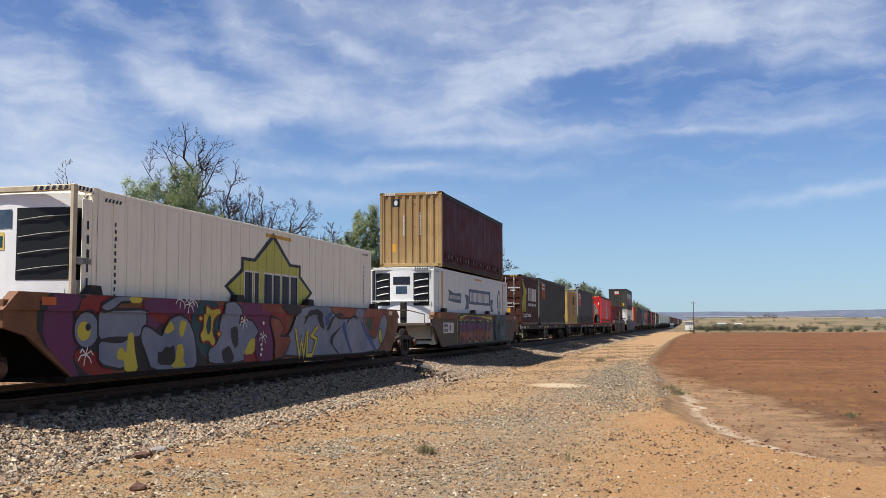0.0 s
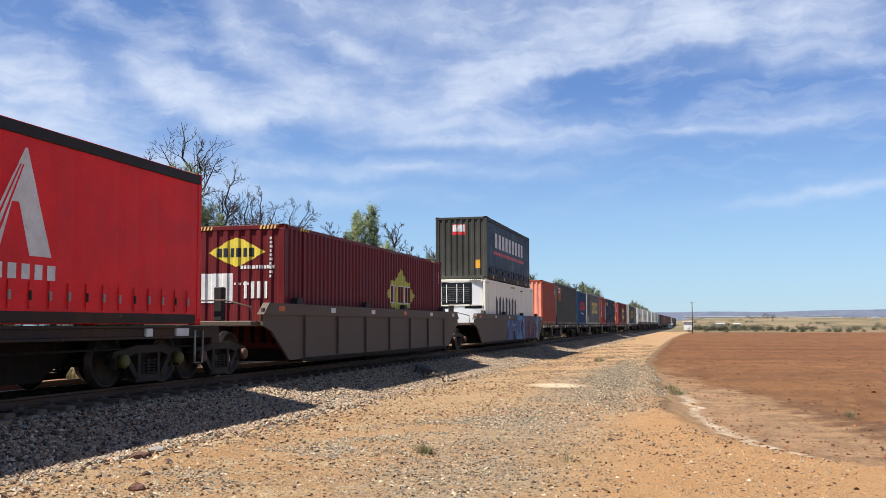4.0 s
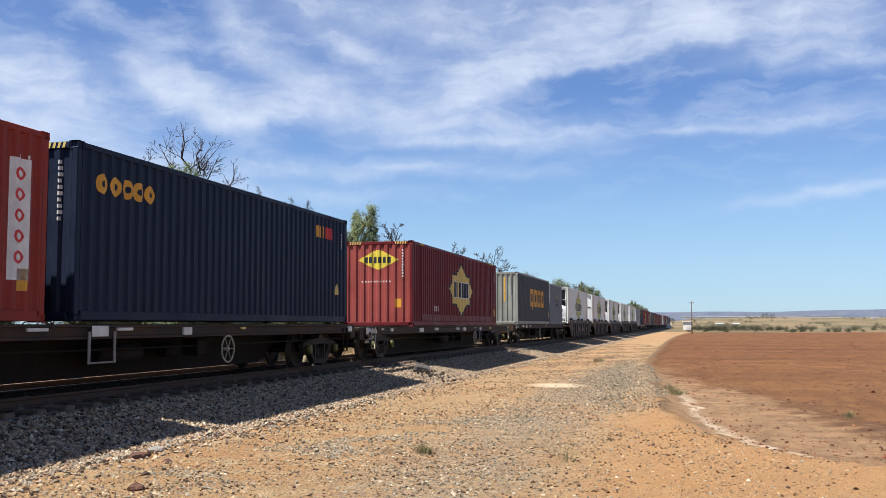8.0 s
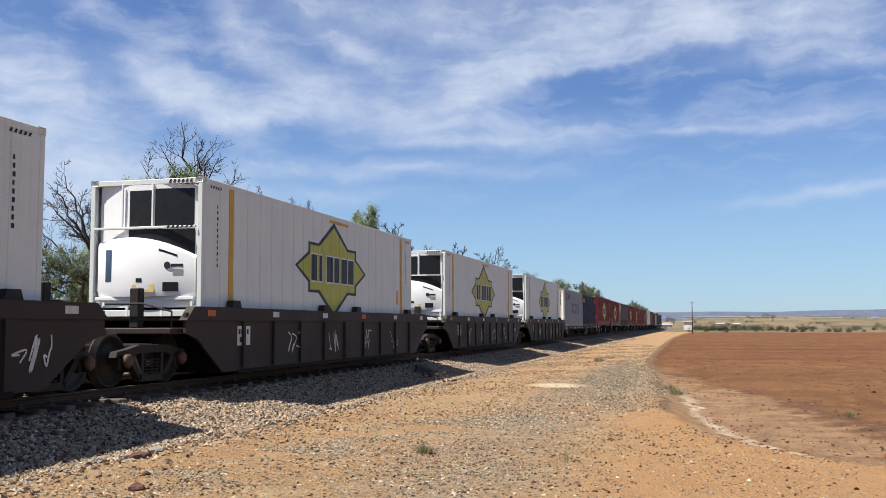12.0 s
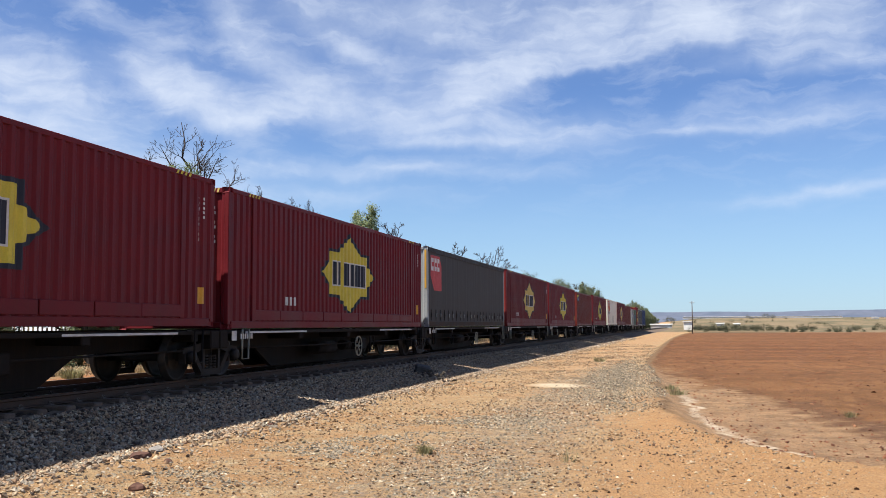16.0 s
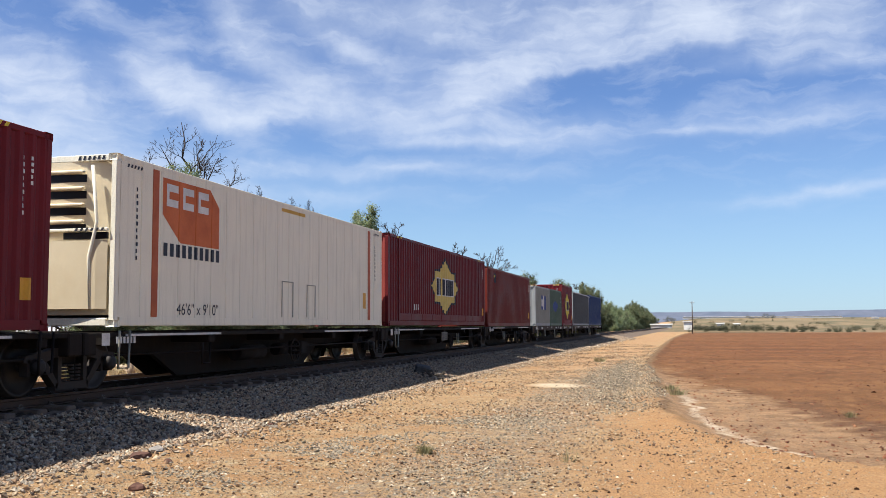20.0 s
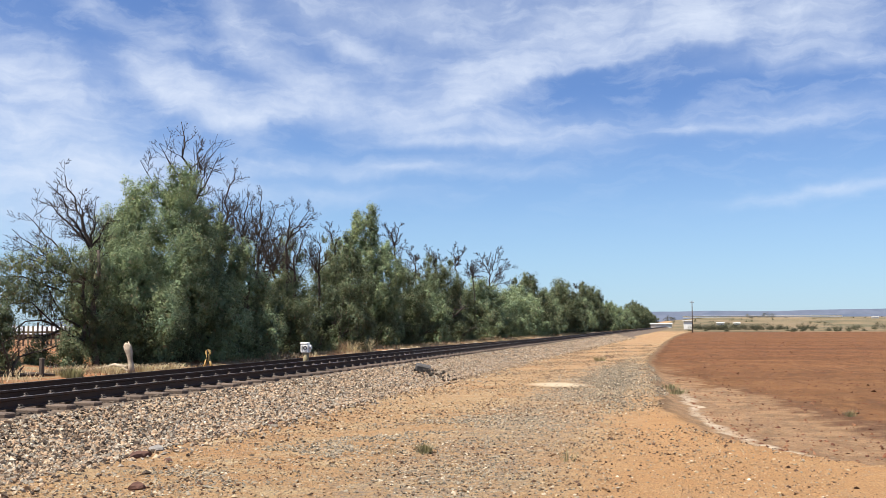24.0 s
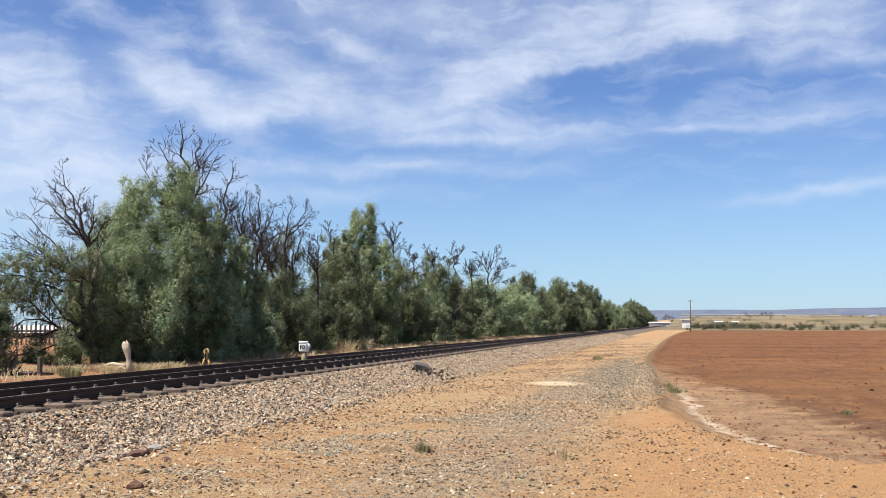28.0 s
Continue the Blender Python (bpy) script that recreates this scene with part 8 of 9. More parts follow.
    b = cool_box("white insulated container with orange emblem and posts", 14.17, 2.9, CREAM, "louvres", "panel", DECALRUST)
    emblem_cut(b, 1.45, 1.55, 2.15, 1.15, DECALORANGE)
    b.on_side(bars(b.at(1.5), 1.28, 2.2, 0.24, 10, 0.62), DECALDARK, "number_bar")
    text_on(b, "46'6\" x 9'10\"", b.at(2.0), 0.22, 0.3, DECALDARK, 1.6)
    for u0, u1, z0, z1 in ((6.7, 7.35, 0.22, 1.05), (8.2, 8.75, 0.22, 1.02)):
        g = Geo()
        for a in (rect(b.at(u0), b.at(u0) + 0.02, z0, z1), rect(b.at(u1) - 0.02, b.at(u1), z0, z1), rect(b.at(u0), b.at(u1), z1 - 0.02, z1)):
            g.box(1.25, 1.262, a[0][0], a[1][0], a[0][1], a[2][1])
        part("hatch_frame", g, GREY, b.ob)
    ride_box(b, 493.0, 1.04)
    twin(fox.ob, 507.82, 1.03, "dark red container with yellow star emblem")
    b = Box("freight_container", "plain oxide red container with small white marks", 12.19, 2.84, 2.438, BROWNRED)
    b.on_side([rect(b.at(1.55), b.at(2.03), 2.14, 2.6)], DECALDARK, "emblem")
    b.on_side([[(b.at(1.6), 2.3), (b.at(1.75), 2.42), (b.at(1.98), 2.5), (b.at(1.98), 2.56), (b.at(1.72), 2.5), (b.at(1.6), 2.38)]], DECALYELLOW, "emblem", 0.007)
    b.marks(near=False)
    b.plate(end=False)
    ride_box(b, 523.22, 0.97)

    flat_wagon(536.6, 556.4, 0.97, (538.9, 554.2), 10)
    b = Box("freight_container", "short grey container with blue and white squares", 6.06, 2.5, 2.438, GREY, DULLWHITE)
    b.on_side([rect(b.at(2.3), b.at(3.1), 1.05, 1.95), rect(b.at(3.55), b.at(4.3), 1.05, 1.95)], DECALBLUE, "emblem")
    b.on_side([rect(b.at(3.1), b.at(3.55), 1.05, 1.95)] + [rect(b.at(2.45), b.at(2.9), 1.25, 1.7), rect(b.at(3.75), b.at(3.9), 1.25, 1.7)], DECALWHITE, "emblem", 0.007)
    b.marks(near=False)
    ride_box(b, 537.6, 0.98)
    b = Box("freight_container", "short dull green container with blue paint scrawl", 6.06, 2.52, 2.438, GREEN)
    b.on_side([blob(random.Random(3), b.at(2.8), 1.35, 1.5, 0.42, 16, 0.35)], DECALBLUE, "spray_paint")
    b.marks(near=False)
    ride_box(b, 543.7, 0.98)
    b = fox_container("short tall crimson container with yellow star emblem", False, False, CRIMSON, 6.06, 3.07)
    fox_sign(b, b.at(3.0), 1.5, 1.5, 1.2, "stepped", DECALYELLOW)
    ride_box(b, 549.85, 0.98)
    flat_wagon(556.6, 581.6, 0.97, (559.2, 577.1), 11)
    b = Box("freight_container", "mid grey container with plain ribbed sides", 12.19, 2.75, 2.438, MIDGREY, DULLWHITE)
    b.marks(near=False)
    ride_box(b, 556.75, 0.98)
    b = Box("freight_container", "royal blue container with rust spots, last on train", 12.19, 2.86, 2.438, ROYAL)
    b.marks()
    b.on_side([rect(b.at(11.35), b.at(11.5), 1.4, 1.55), [(b.at(11.3), 0.95), (b.at(11.6), 0.95), (b.at(11.45), 1.2)]], DECALYELLOW, "warning_sign")
    ride_box(b, 569.1, 0.98)


def text_on(b, words, u, z, size, mat, width):
    """Readable words laid on a side, scaled to a width."""
    cu = bpy.data.curves.new("words", "FONT")
    cu.body, cu.size = words, size
    o = bpy.data.objects.new("words", cu)
    me = bpy.data.meshes.new_from_object(o)
    bpy.data.objects.remove(o)
    xs = [v.co.x for v in me.vertices]
    k = width / (max(xs) - min(xs))
    bm = bmesh.new()
    bm.from_mesh(me)
    bmesh.ops.triangulate(bm, faces=bm.faces)
    if b.sprof:
        for q, _ in b.sprof:
            if u < q < u + width:
                bmesh.ops.bisect_plane(bm, geom=bm.verts[:] + bm.edges[:] + bm.faces[:], plane_co=((q - u) / k, 0, 0), plane_no=(1, 0, 0), dist=1e-5)
    for v in bm.verts:
        y = u + v.co.x * k
        v.co = (b.W / 2 - 0.006 - (depth_at(b.sprof, y) if b.sprof else 0) + 0.005, y, z + v.co.y)
    bm.to_mesh(me)
    bm.free()
    part("lettering", me, mat, b.ob)


def emblem_cut(b, u, z, w, h, mat):
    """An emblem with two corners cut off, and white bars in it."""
    a = b.at(u)
    b.on_side([[(a, z + h), (a + w * 0.82, z + h), (a + w, z + h * 0.72), (a + w, z), (a + w * 0.3, z), (a, z + h * 0.42)]], mat, "emblem")
    b.on_side([rect(a + w * (0.06 + 0.27 * k), a + w * (0.06 + 0.27 * k + 0.19), z + h * 0.56, z + h * 0.92) for k in range(3)], DECALWHITE, "emblem", 0.007)
    b.on_side([rect(a + w * (0.1 + 0.27 * k), a + w * (0.06 + 0.27 * k + 0.19), z + h * 0.68, z + h * 0.8) for k in range(3)], mat, "emblem", 0.009)


def qube_box(label, mat, skin=None):
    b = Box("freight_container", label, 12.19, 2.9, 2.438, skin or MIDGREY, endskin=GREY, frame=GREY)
    b.on_side(frames_row(b.at(4.4), 1.05, 5.4, 1.05, 4, 0.26) + [rect(b.at(5.05), b.at(5.3), 0.85, 1.1)], mat, "lettering")
    b.marks(DECALDARK, near=False)
    b.plate(end=False)
    return b


def navy_box():
    b = Box("freight_container", "navy blue container with small amber sign shapes", 12.19, 2.84, 2.438, NAVY)
    b.on_side([oval(b.at(0.7 + 0.355 * k), 2.24, 0.16, 0.17, 14) for k in range(5)], DECALAMBER, "lettering")
    b.on_side([oval(b.at(0.72 + 0.355 * k), 2.24, 0.07, 0.06, 10) for k in range(5)], NAVY, "lettering", 0.007)
    b.on_side(bars(b.at(10.0), 2.2, 0.55, 0.3, 3, 0.7), DECALAMBER, "lettering")
    b.on_side(bars(b.at(10.6), 2.2, 0.6, 0.3, 3, 0.7), DECALRED, "lettering")
    b.marks(near=False)
    b.on_side([[(b.at(11.3), 0.75), (b.at(11.6), 0.75), (b.at(11.45), 1.05)]], DECALOLD, "warning_sign")
    b.hazards()
    return b


def tank_container():
    L, H, x1 = 6.06, 2.45, 1.219
    ob = thing("tank_container", "cream tank in a red steel frame", "tank container", "containers on the train")
    ob["length"] = L
    g = Geo()
    r, n = 1.08, 40
    prof = [(-2.72, 0.02), (-2.7, 0.4), (-2.62, 0.75), (-2.48, 0.98), (-2.3, r), (2.3, r), (2.48, 0.98), (2.62, 0.75), (2.7, 0.4), (2.72, 0.02)]
    g.lathe(prof, (0, 0, 1.28), (0, 1, 0), n)
    t = part("tank_shell", g, TANKCREAM, ob)
    for y in (-2.28, -0.8, 0.8, 2.28):
        part("tank_band", Geo().ring((0, y, 1.28), (0, 1, 0), r - 0.005, r + 0.012, 0.06, 40), PALEGREY, t)
    def skin_x(z):
        return math.sqrt(max(0.01, 1.1 ** 2 - (z - 1.28) ** 2))
    part("placard", drape([rect(-2.15, -1.35, 1.55, 2.05)], None, lambda u, d, z: (skin_x(z) + 0.004 - d, u, z)), MARKWHITE, t)
    part("placard_diamond", drape([[(-1.6, 1.6), (-1.42, 1.8), (-1.6, 2.0), (-1.78, 1.8)]], None, lambda u, d, z: (skin_x(z) + 0.012 - d, u, z)), GREENSPRAY, t)
    part("placard", drape([rect(-2.1, -1.2, 1.15, 1.35)], None, lambda u, d, z: (skin_x(z) + 0.004 - d, u, z)), GREY, t)
    for s in (-1, 1):
        part("end_brace", Geo().tube([(s * 1.1, -L / 2 + 0.06, 0.1), (-s * 0.2, -L / 2 + 0.06, 1.15)], 0.04, 6), CREAM, ob)
    for y in (-L / 2, L / 2 - 0.12):
        g = Geo()
        for x in (-x1, x1 - 0.12):
            g.cbox(x, x + 0.12, y, y + 0.12, 0.1, H - 0.1, 0.012)
        g.cbox(-x1 + 0.12, x1 - 0.12, y + 0.01, y + 0.11, H - 0.12, H - 0.01, 0.01)
        g.cbox(-x1 + 0.12, x1 - 0.12, y + 0.01, y + 0.11, 0.02, 0.14, 0.01)
        for s in (-1, 1):
            g.tube([(s * (x1 - 0.1), y + 0.06, 0.12), (s * 0.5, y + 0.06, 0.75)], 0.04, 6)
            g.tube([(s * (x1 - 0.1), y + 0.06, H - 0.14), (s * 0.55, y + 0.06, 1.85)], 0.04, 6)
        part("end_frame", g, TANKRED, ob)
    for x in (-x1 + 0.01, x1 - 0.11):
        part("bottom_rail", Geo().cbox(x, x + 0.1, -L / 2 + 0.12, L / 2 - 0.12, 0.03, 0.13, 0.01), TANKRED, ob)
        part("top_rail", Geo().cbox(x + 0.02, x + 0.07, -L / 2 + 0.12, L / 2 - 0.12, H - 0.08, H - 0.03, 0.01), TANKRED, ob)
    part("side_gusset", Geo().prism([(1.7, 1.95), (2.9, 2.05), (2.9, 2.3), (2.5, 2.2)], 0, x1 - 0.1, x1 - 0.06), CREAM, ob)
    part("control_cabinet", Geo().cbox(0.62, x1 - 0.05, 0.2, 2.8, 0.16, 1.0, 0.03), BLACK, ob, "dark valve cabinet")
    for i in range(7):
        y = 0.5 + i * 0.33
        part("valve", Geo().cyl((x1 - 0.08, y, 0.42), (x1 - 0.02, y, 0.42), 0.07, 10).cyl((x1 - 0.05, y, 0.3), (x1 - 0.05, y, 0.75), 0.02, 6), PALEGREY, ob)
    part("side_plate", drape([rect(-1.1, 0.1, 1.95, 2.2)], None, lambda u, d, z: (math.sqrt(max(0.01, 1.1 ** 2 - (z - 1.28) ** 2)), u, z)), BLACK, t)
    # dark grille on the shoulder of the tank, laid along the curve
    g = Geo()
    v = []
    for i in range(7):
        a = math.radians(22 + 8 * i)
        for y in (-0.4, 1.5):
            v.append((1.1 * math.cos(a), y, 1.28 + 1.1 * math.sin(a)))
    g.add(v, [(2 * i, 2 * i + 1, 2 * i + 3, 2 * i + 2) for i in range(6)])
    part("walkway_grille", g, BLACKGRILLE, t)
    for u, z, w, h, m in ((-2.3, 1.35, 0.34, 0.4, MARKWHITE), (-1.0, 1.5, 1.4, 0.1, DECALDARK), (-1.2, 1.05, 0.5, 0.06, DECALDARK)):
        part("label", drape([rect(u, u + w, z, z + h)], None, lambda uu, d, zz: (math.sqrt(max(0.01, 1.095 ** 2 - (zz - 1.28) ** 2)), uu, zz)), m, t)
    part("diamond_label", drape([[(-2.13, 1.38), (-1.98, 1.55), (-2.13, 1.72), (-2.28, 1.55)]], None, lambda uu, d, zz: (math.sqrt(max(0.01, 1.105 ** 2 - (zz - 1.28) ** 2)), uu, zz)), GREENSPRAY, t)
    part("end_label", Geo().cbox(-0.2, 0.5, -2.74, -2.72, 1.0, 1.75, 0.003), YELLOWSPRAY, ob)
    castings(ob, L, H, 2 * x1, TANKRED)
    return ob


build_train()
# ---- trees along the line ----
def limbs(rng, g, p, d, length, r, depth, ends, gnarl=0.35, up=0.12, kids=(2, 4), sides=6):
    """One limb and its branches; collects the places of the twigs."""
    n = 4 if depth > 0 else 3
    pts, rad = [p.copy()], [r]
    for i in range(n):
        d = (d + Vector((rng.gauss(0, gnarl), rng.gauss(0, gnarl), rng.gauss(0, gnarl) + up)) * 0.55).normalized()
        p = p + d * (length / n)
        pts.append(p.copy())
        rad.append(max(0.009, r * (1 - 0.55 * (i + 1) / n)))
    g.tube(pts, rad, max(3, sides), caps=False)
    if depth == 0:
        ends.append(pts[-1])
        return
    for i in range(rng.randint(*kids)):
        k = rng.randint(1, n)
        q, rr = pts[k], rad[k]
        away = Vector((rng.gauss(0, 1), rng.gauss(0, 1), rng.gauss(0.25, 0.6))).normalized()
        limbs(rng, g, q, (d * 0.55 + away * 0.8).normalized(), length * rng.uniform(0.42, 0.68), rr * rng.uniform(0.55, 0.8), depth - 1, ends, gnarl, up, kids, max(3, sides - 1))
    ends.append(pts[-1])


def kinked(rng, p, q, n, sag, rough):
    """A bent way from p to q: rises first, then leans out, with small kinks."""
    mid = (p + q) * 0.5 + Vector((0, 0, sag))
    out = []
    for i in range(n + 1):
        t = i / n
        c = p * (1 - t) ** 2 + mid * (2 * t * (1 - t)) + q * t * t
        if 0 < i < n:
            c = c + Vector((rng.gauss(0, 1), rng.gauss(0, 1), rng.gauss(0, 1))) * rough
        out.append(c)
    return out


def bare_limb(rng, g, pts, r, level, least):
    """A bare limb along points, with spurs and side branches that leave wide and curve upwards."""
    n = len(pts) - 1
    rad = [max(least, r * (1 - 0.86 * i / n)) for i in range(n + 1)]
    g.tube(pts, rad, (6, 4, 3, 3)[level], caps=False)
    if level == 3:
        return
    total = sum((b - a).length for a, b in zip(pts, pts[1:]))
    for k in range(1, n):
        for _ in range(2 if rng.random() < 0.75 - 0.35 * level else 1):
            if rng.random() < 0.1 + 0.15 * level:
                continue
            d = (pts[k] - pts[k - 1]).normalized()
            turn = rng.choice((-1, 1)) * rng.uniform(0.4, 0.9)
            side = Vector((d.z, rng.gauss(0, 0.7), -d.x)) * turn
            way = (d * 0.75 + side).normalized()
            length = total * rng.uniform(0.2, 0.5) * (1.15 - 0.6 * k / n)
            q = pts[k] + way * length
            q.z += length * 0.16
            bare_limb(rng, g, kinked(rng, pts[k], q, (6, 4, 2)[level], -length * rng.uniform(0.03, 0.1), length * 0.018), max(rad[k], r * 0.28) * rng.uniform(0.4, 0.6), level + 1, least)


def bare_tree(label, x, y, fork, tips, seed):
    """A dead tree: its trunk runs on into the highest limb, and the other limbs leave it below and curve out to (across, up)."""
    rng = random.Random(seed)
    ob = thing("dead_tree", label, "tree", "trees along the line", pose(x, y, 0.14, 0, 0, -math.degrees(math.atan2(x, y))))
    least = 0.007 + max(0.0, y - 45) * 0.0002
    size = max(math.hypot(a, b) for a, b in tips)
    r = 0.018 + 0.0165 * size
    top = Vector((0, 0, fork))
    trunk = kinked(rng, Vector((rng.uniform(-0.3, 0.3), 0, -0.2)), top, 6, 0.0, 0.05)
    part("trunk", Geo().tube(trunk, [r * (1.9 - 0.9 * i / 6) for i in range(7)], 8, caps=False), DEADWOOD, ob)
    leader = max(tips, key=lambda p: p[1])
    way = kinked(rng, top, top + Vector((leader[0], 0.1 * leader[1], leader[1])) * 0.97, 8, 0.0, size * 0.022)
    g = Geo()
    bare_limb(rng, g, way, r, 0, least)
    part("limb", g, DEADWOOD, ob)
    for a, b in tips:
        if (a, b) == leader:
            continue
        g = Geo()
        length = math.hypot(a, b)
        k = min(3, int(4 * max(0.0, b - 0.35 * abs(a)) / max(leader[1], 0.1) * 0.6))
        start = way[k] if k else top - Vector((0, 0, min(fork * 0.3, 0.3 * length)))
        tip = top + Vector((a * 1.05, rng.uniform(-0.3, 0.3) * length, b * 0.95))
        bare_limb(rng, g, kinked(rng, start, tip, 7, -length * rng.uniform(-0.04, 0.1), length * 0.022), r * (0.4 + 0.35 * length / size), 0, least)
        part("limb", g, DEADWOOD, ob)
    return ob


def leaf_cloud(centers, radii, per, leaf, seed, droop=0.6, tuft_=56, core=80):
    """Hanging sprays of small leaves over a set of lobes; the leaves of a lobe face outwards."""
    r = np.random.RandomState(seed)
    P, N, S = [], [], []
    for c, R in zip(centers, radii):
        # dense shaded heart of the lobe
        k = core
        if k:
            u = r.randn(k, 3)
            u /= np.linalg.norm(u, axis=1)[:, None]
            P.append(c + u * (0.15 + 0.42 * r.rand(k, 1)) * R)
            N.append(u + 0.5 * r.randn(k, 3))
            S.append(np.full(k, min(1.6, 0.3 * R[0] / leaf)))
        n = max(3, int(per * (R[0] * R[2])))
        u = r.randn(n, 3)
        u[:, 2] += 0.25
        u /= np.linalg.norm(u, axis=1)[:, None]
        mid = c + u * (0.55 + 0.5 * r.rand(n) ** 0.6)[:, None] * R
        size = leaf * (0.7 + 1.0 * r.rand(n))
        w = r.randn(n, tuft_, 3)
        w /= np.linalg.norm(w, axis=2)[:, :, None]
        off = w * r.rand(n, tuft_, 1) ** 0.5 * 1.15 * size[:, None, None]
        off[:, :, 2] *= 1.5
        P.append((mid[:, None, :] + off).reshape(-1, 3))
        nn = u[:, None, :] * 0.5 + w * 0.95 + 0.25 * r.randn(n, tuft_, 3)
        nn[:, :, 2] += 0.15
        N.append(nn.reshape(-1, 3))
        S.append(np.full(n * tuft_, 0.54))
    P, N, S = np.concatenate(P), np.concatenate(N), np.concatenate(S)
    n = len(P)
    N /= np.linalg.norm(N, axis=1)[:, None] + 1e-6
    D = r.randn(n, 3) * 0.8
    D[:, 2] -= droop
    D -= N * np.sum(D * N, axis=1)[:, None]
    D /= np.linalg.norm(D, axis=1)[:, None] + 1e-6
    side = np.cross(N, D)
    L = (leaf * S * (0.6 + 0.8 * r.rand(n)))[:, None]
    w = L * np.where(S > 0.55, 0.45, 0.23)[:, None]
    v = np.stack([P - side * w, P + side * w, P + D * L], 1)
    return v.reshape(-1, 3), np.arange(3 * n).reshape(-1, 3)


def leafy_tree(label, H, R, seed, leaf=0.2, per=40, mat=None, skirt=True, name="tree"):
    """A bushy tree: leaning trunks, limbs, and a crown of many hanging lobes reaching low."""
    rng = random.Random(seed)
    ob = thing(name, label, "tree" if name == "tree" else "bush", "trees along the line")
    g, ends = Geo(), []
    for i in range(rng.randint(1, 3)):
        a = rng.uniform(0, 6.28)
        limbs(rng, g, Vector((rng.uniform(-0.2, 0.2), rng.uniform(-0.2, 0.2), -0.2)), Vector((0.3 * math.cos(a), 0.3 * math.sin(a), 1)).normalized(), H * 0.5, 0.05 + H * 0.016, 2, ends, 0.25, 0.1, (3, 4), 7)
    part("trunk", g, BARK, ob)
    centers, radii = [], []
    n = max(12, int(H * 8.5))
    for i in range(n):
        t = (i + 0.5) / n
        z = H * (0.06 + 0.9 * t) if skirt else H * (0.5 + 0.45 * t)
        w = R * (0.62 + 0.5 * math.sin(math.pi * min(1, t * 1.05 + 0.12))) * (1.0 + 0.3 * max(0.0, 0.4 - t) if t < 0.65 else 1.35 - 0.55 * t)
        a = i * 2.4 + rng.uniform(-0.6, 0.6)
        s = max(0.26, min(0.75, w * rng.uniform(0.2, 0.42)))
        off = max(0.0, w * rng.uniform(0.35, 1.08) - s * 0.3)
        centers.append((off * math.cos(a), off * math.sin(a), min(z, H - s * 0.7)))
        radii.append((s, s, s * rng.uniform(0.9, 1.5)))
    for k in range(4):
        v, f = leaf_cloud(np.array(centers[k::4]), np.array(radii[k::4]), per, leaf, seed * 7 + k)
        v[:, 2] = np.maximum(v[:, 2], 0.02)
        part("crown", fast_mesh("crown", v, f, mat or LEAF), LEAF, ob)
    return ob


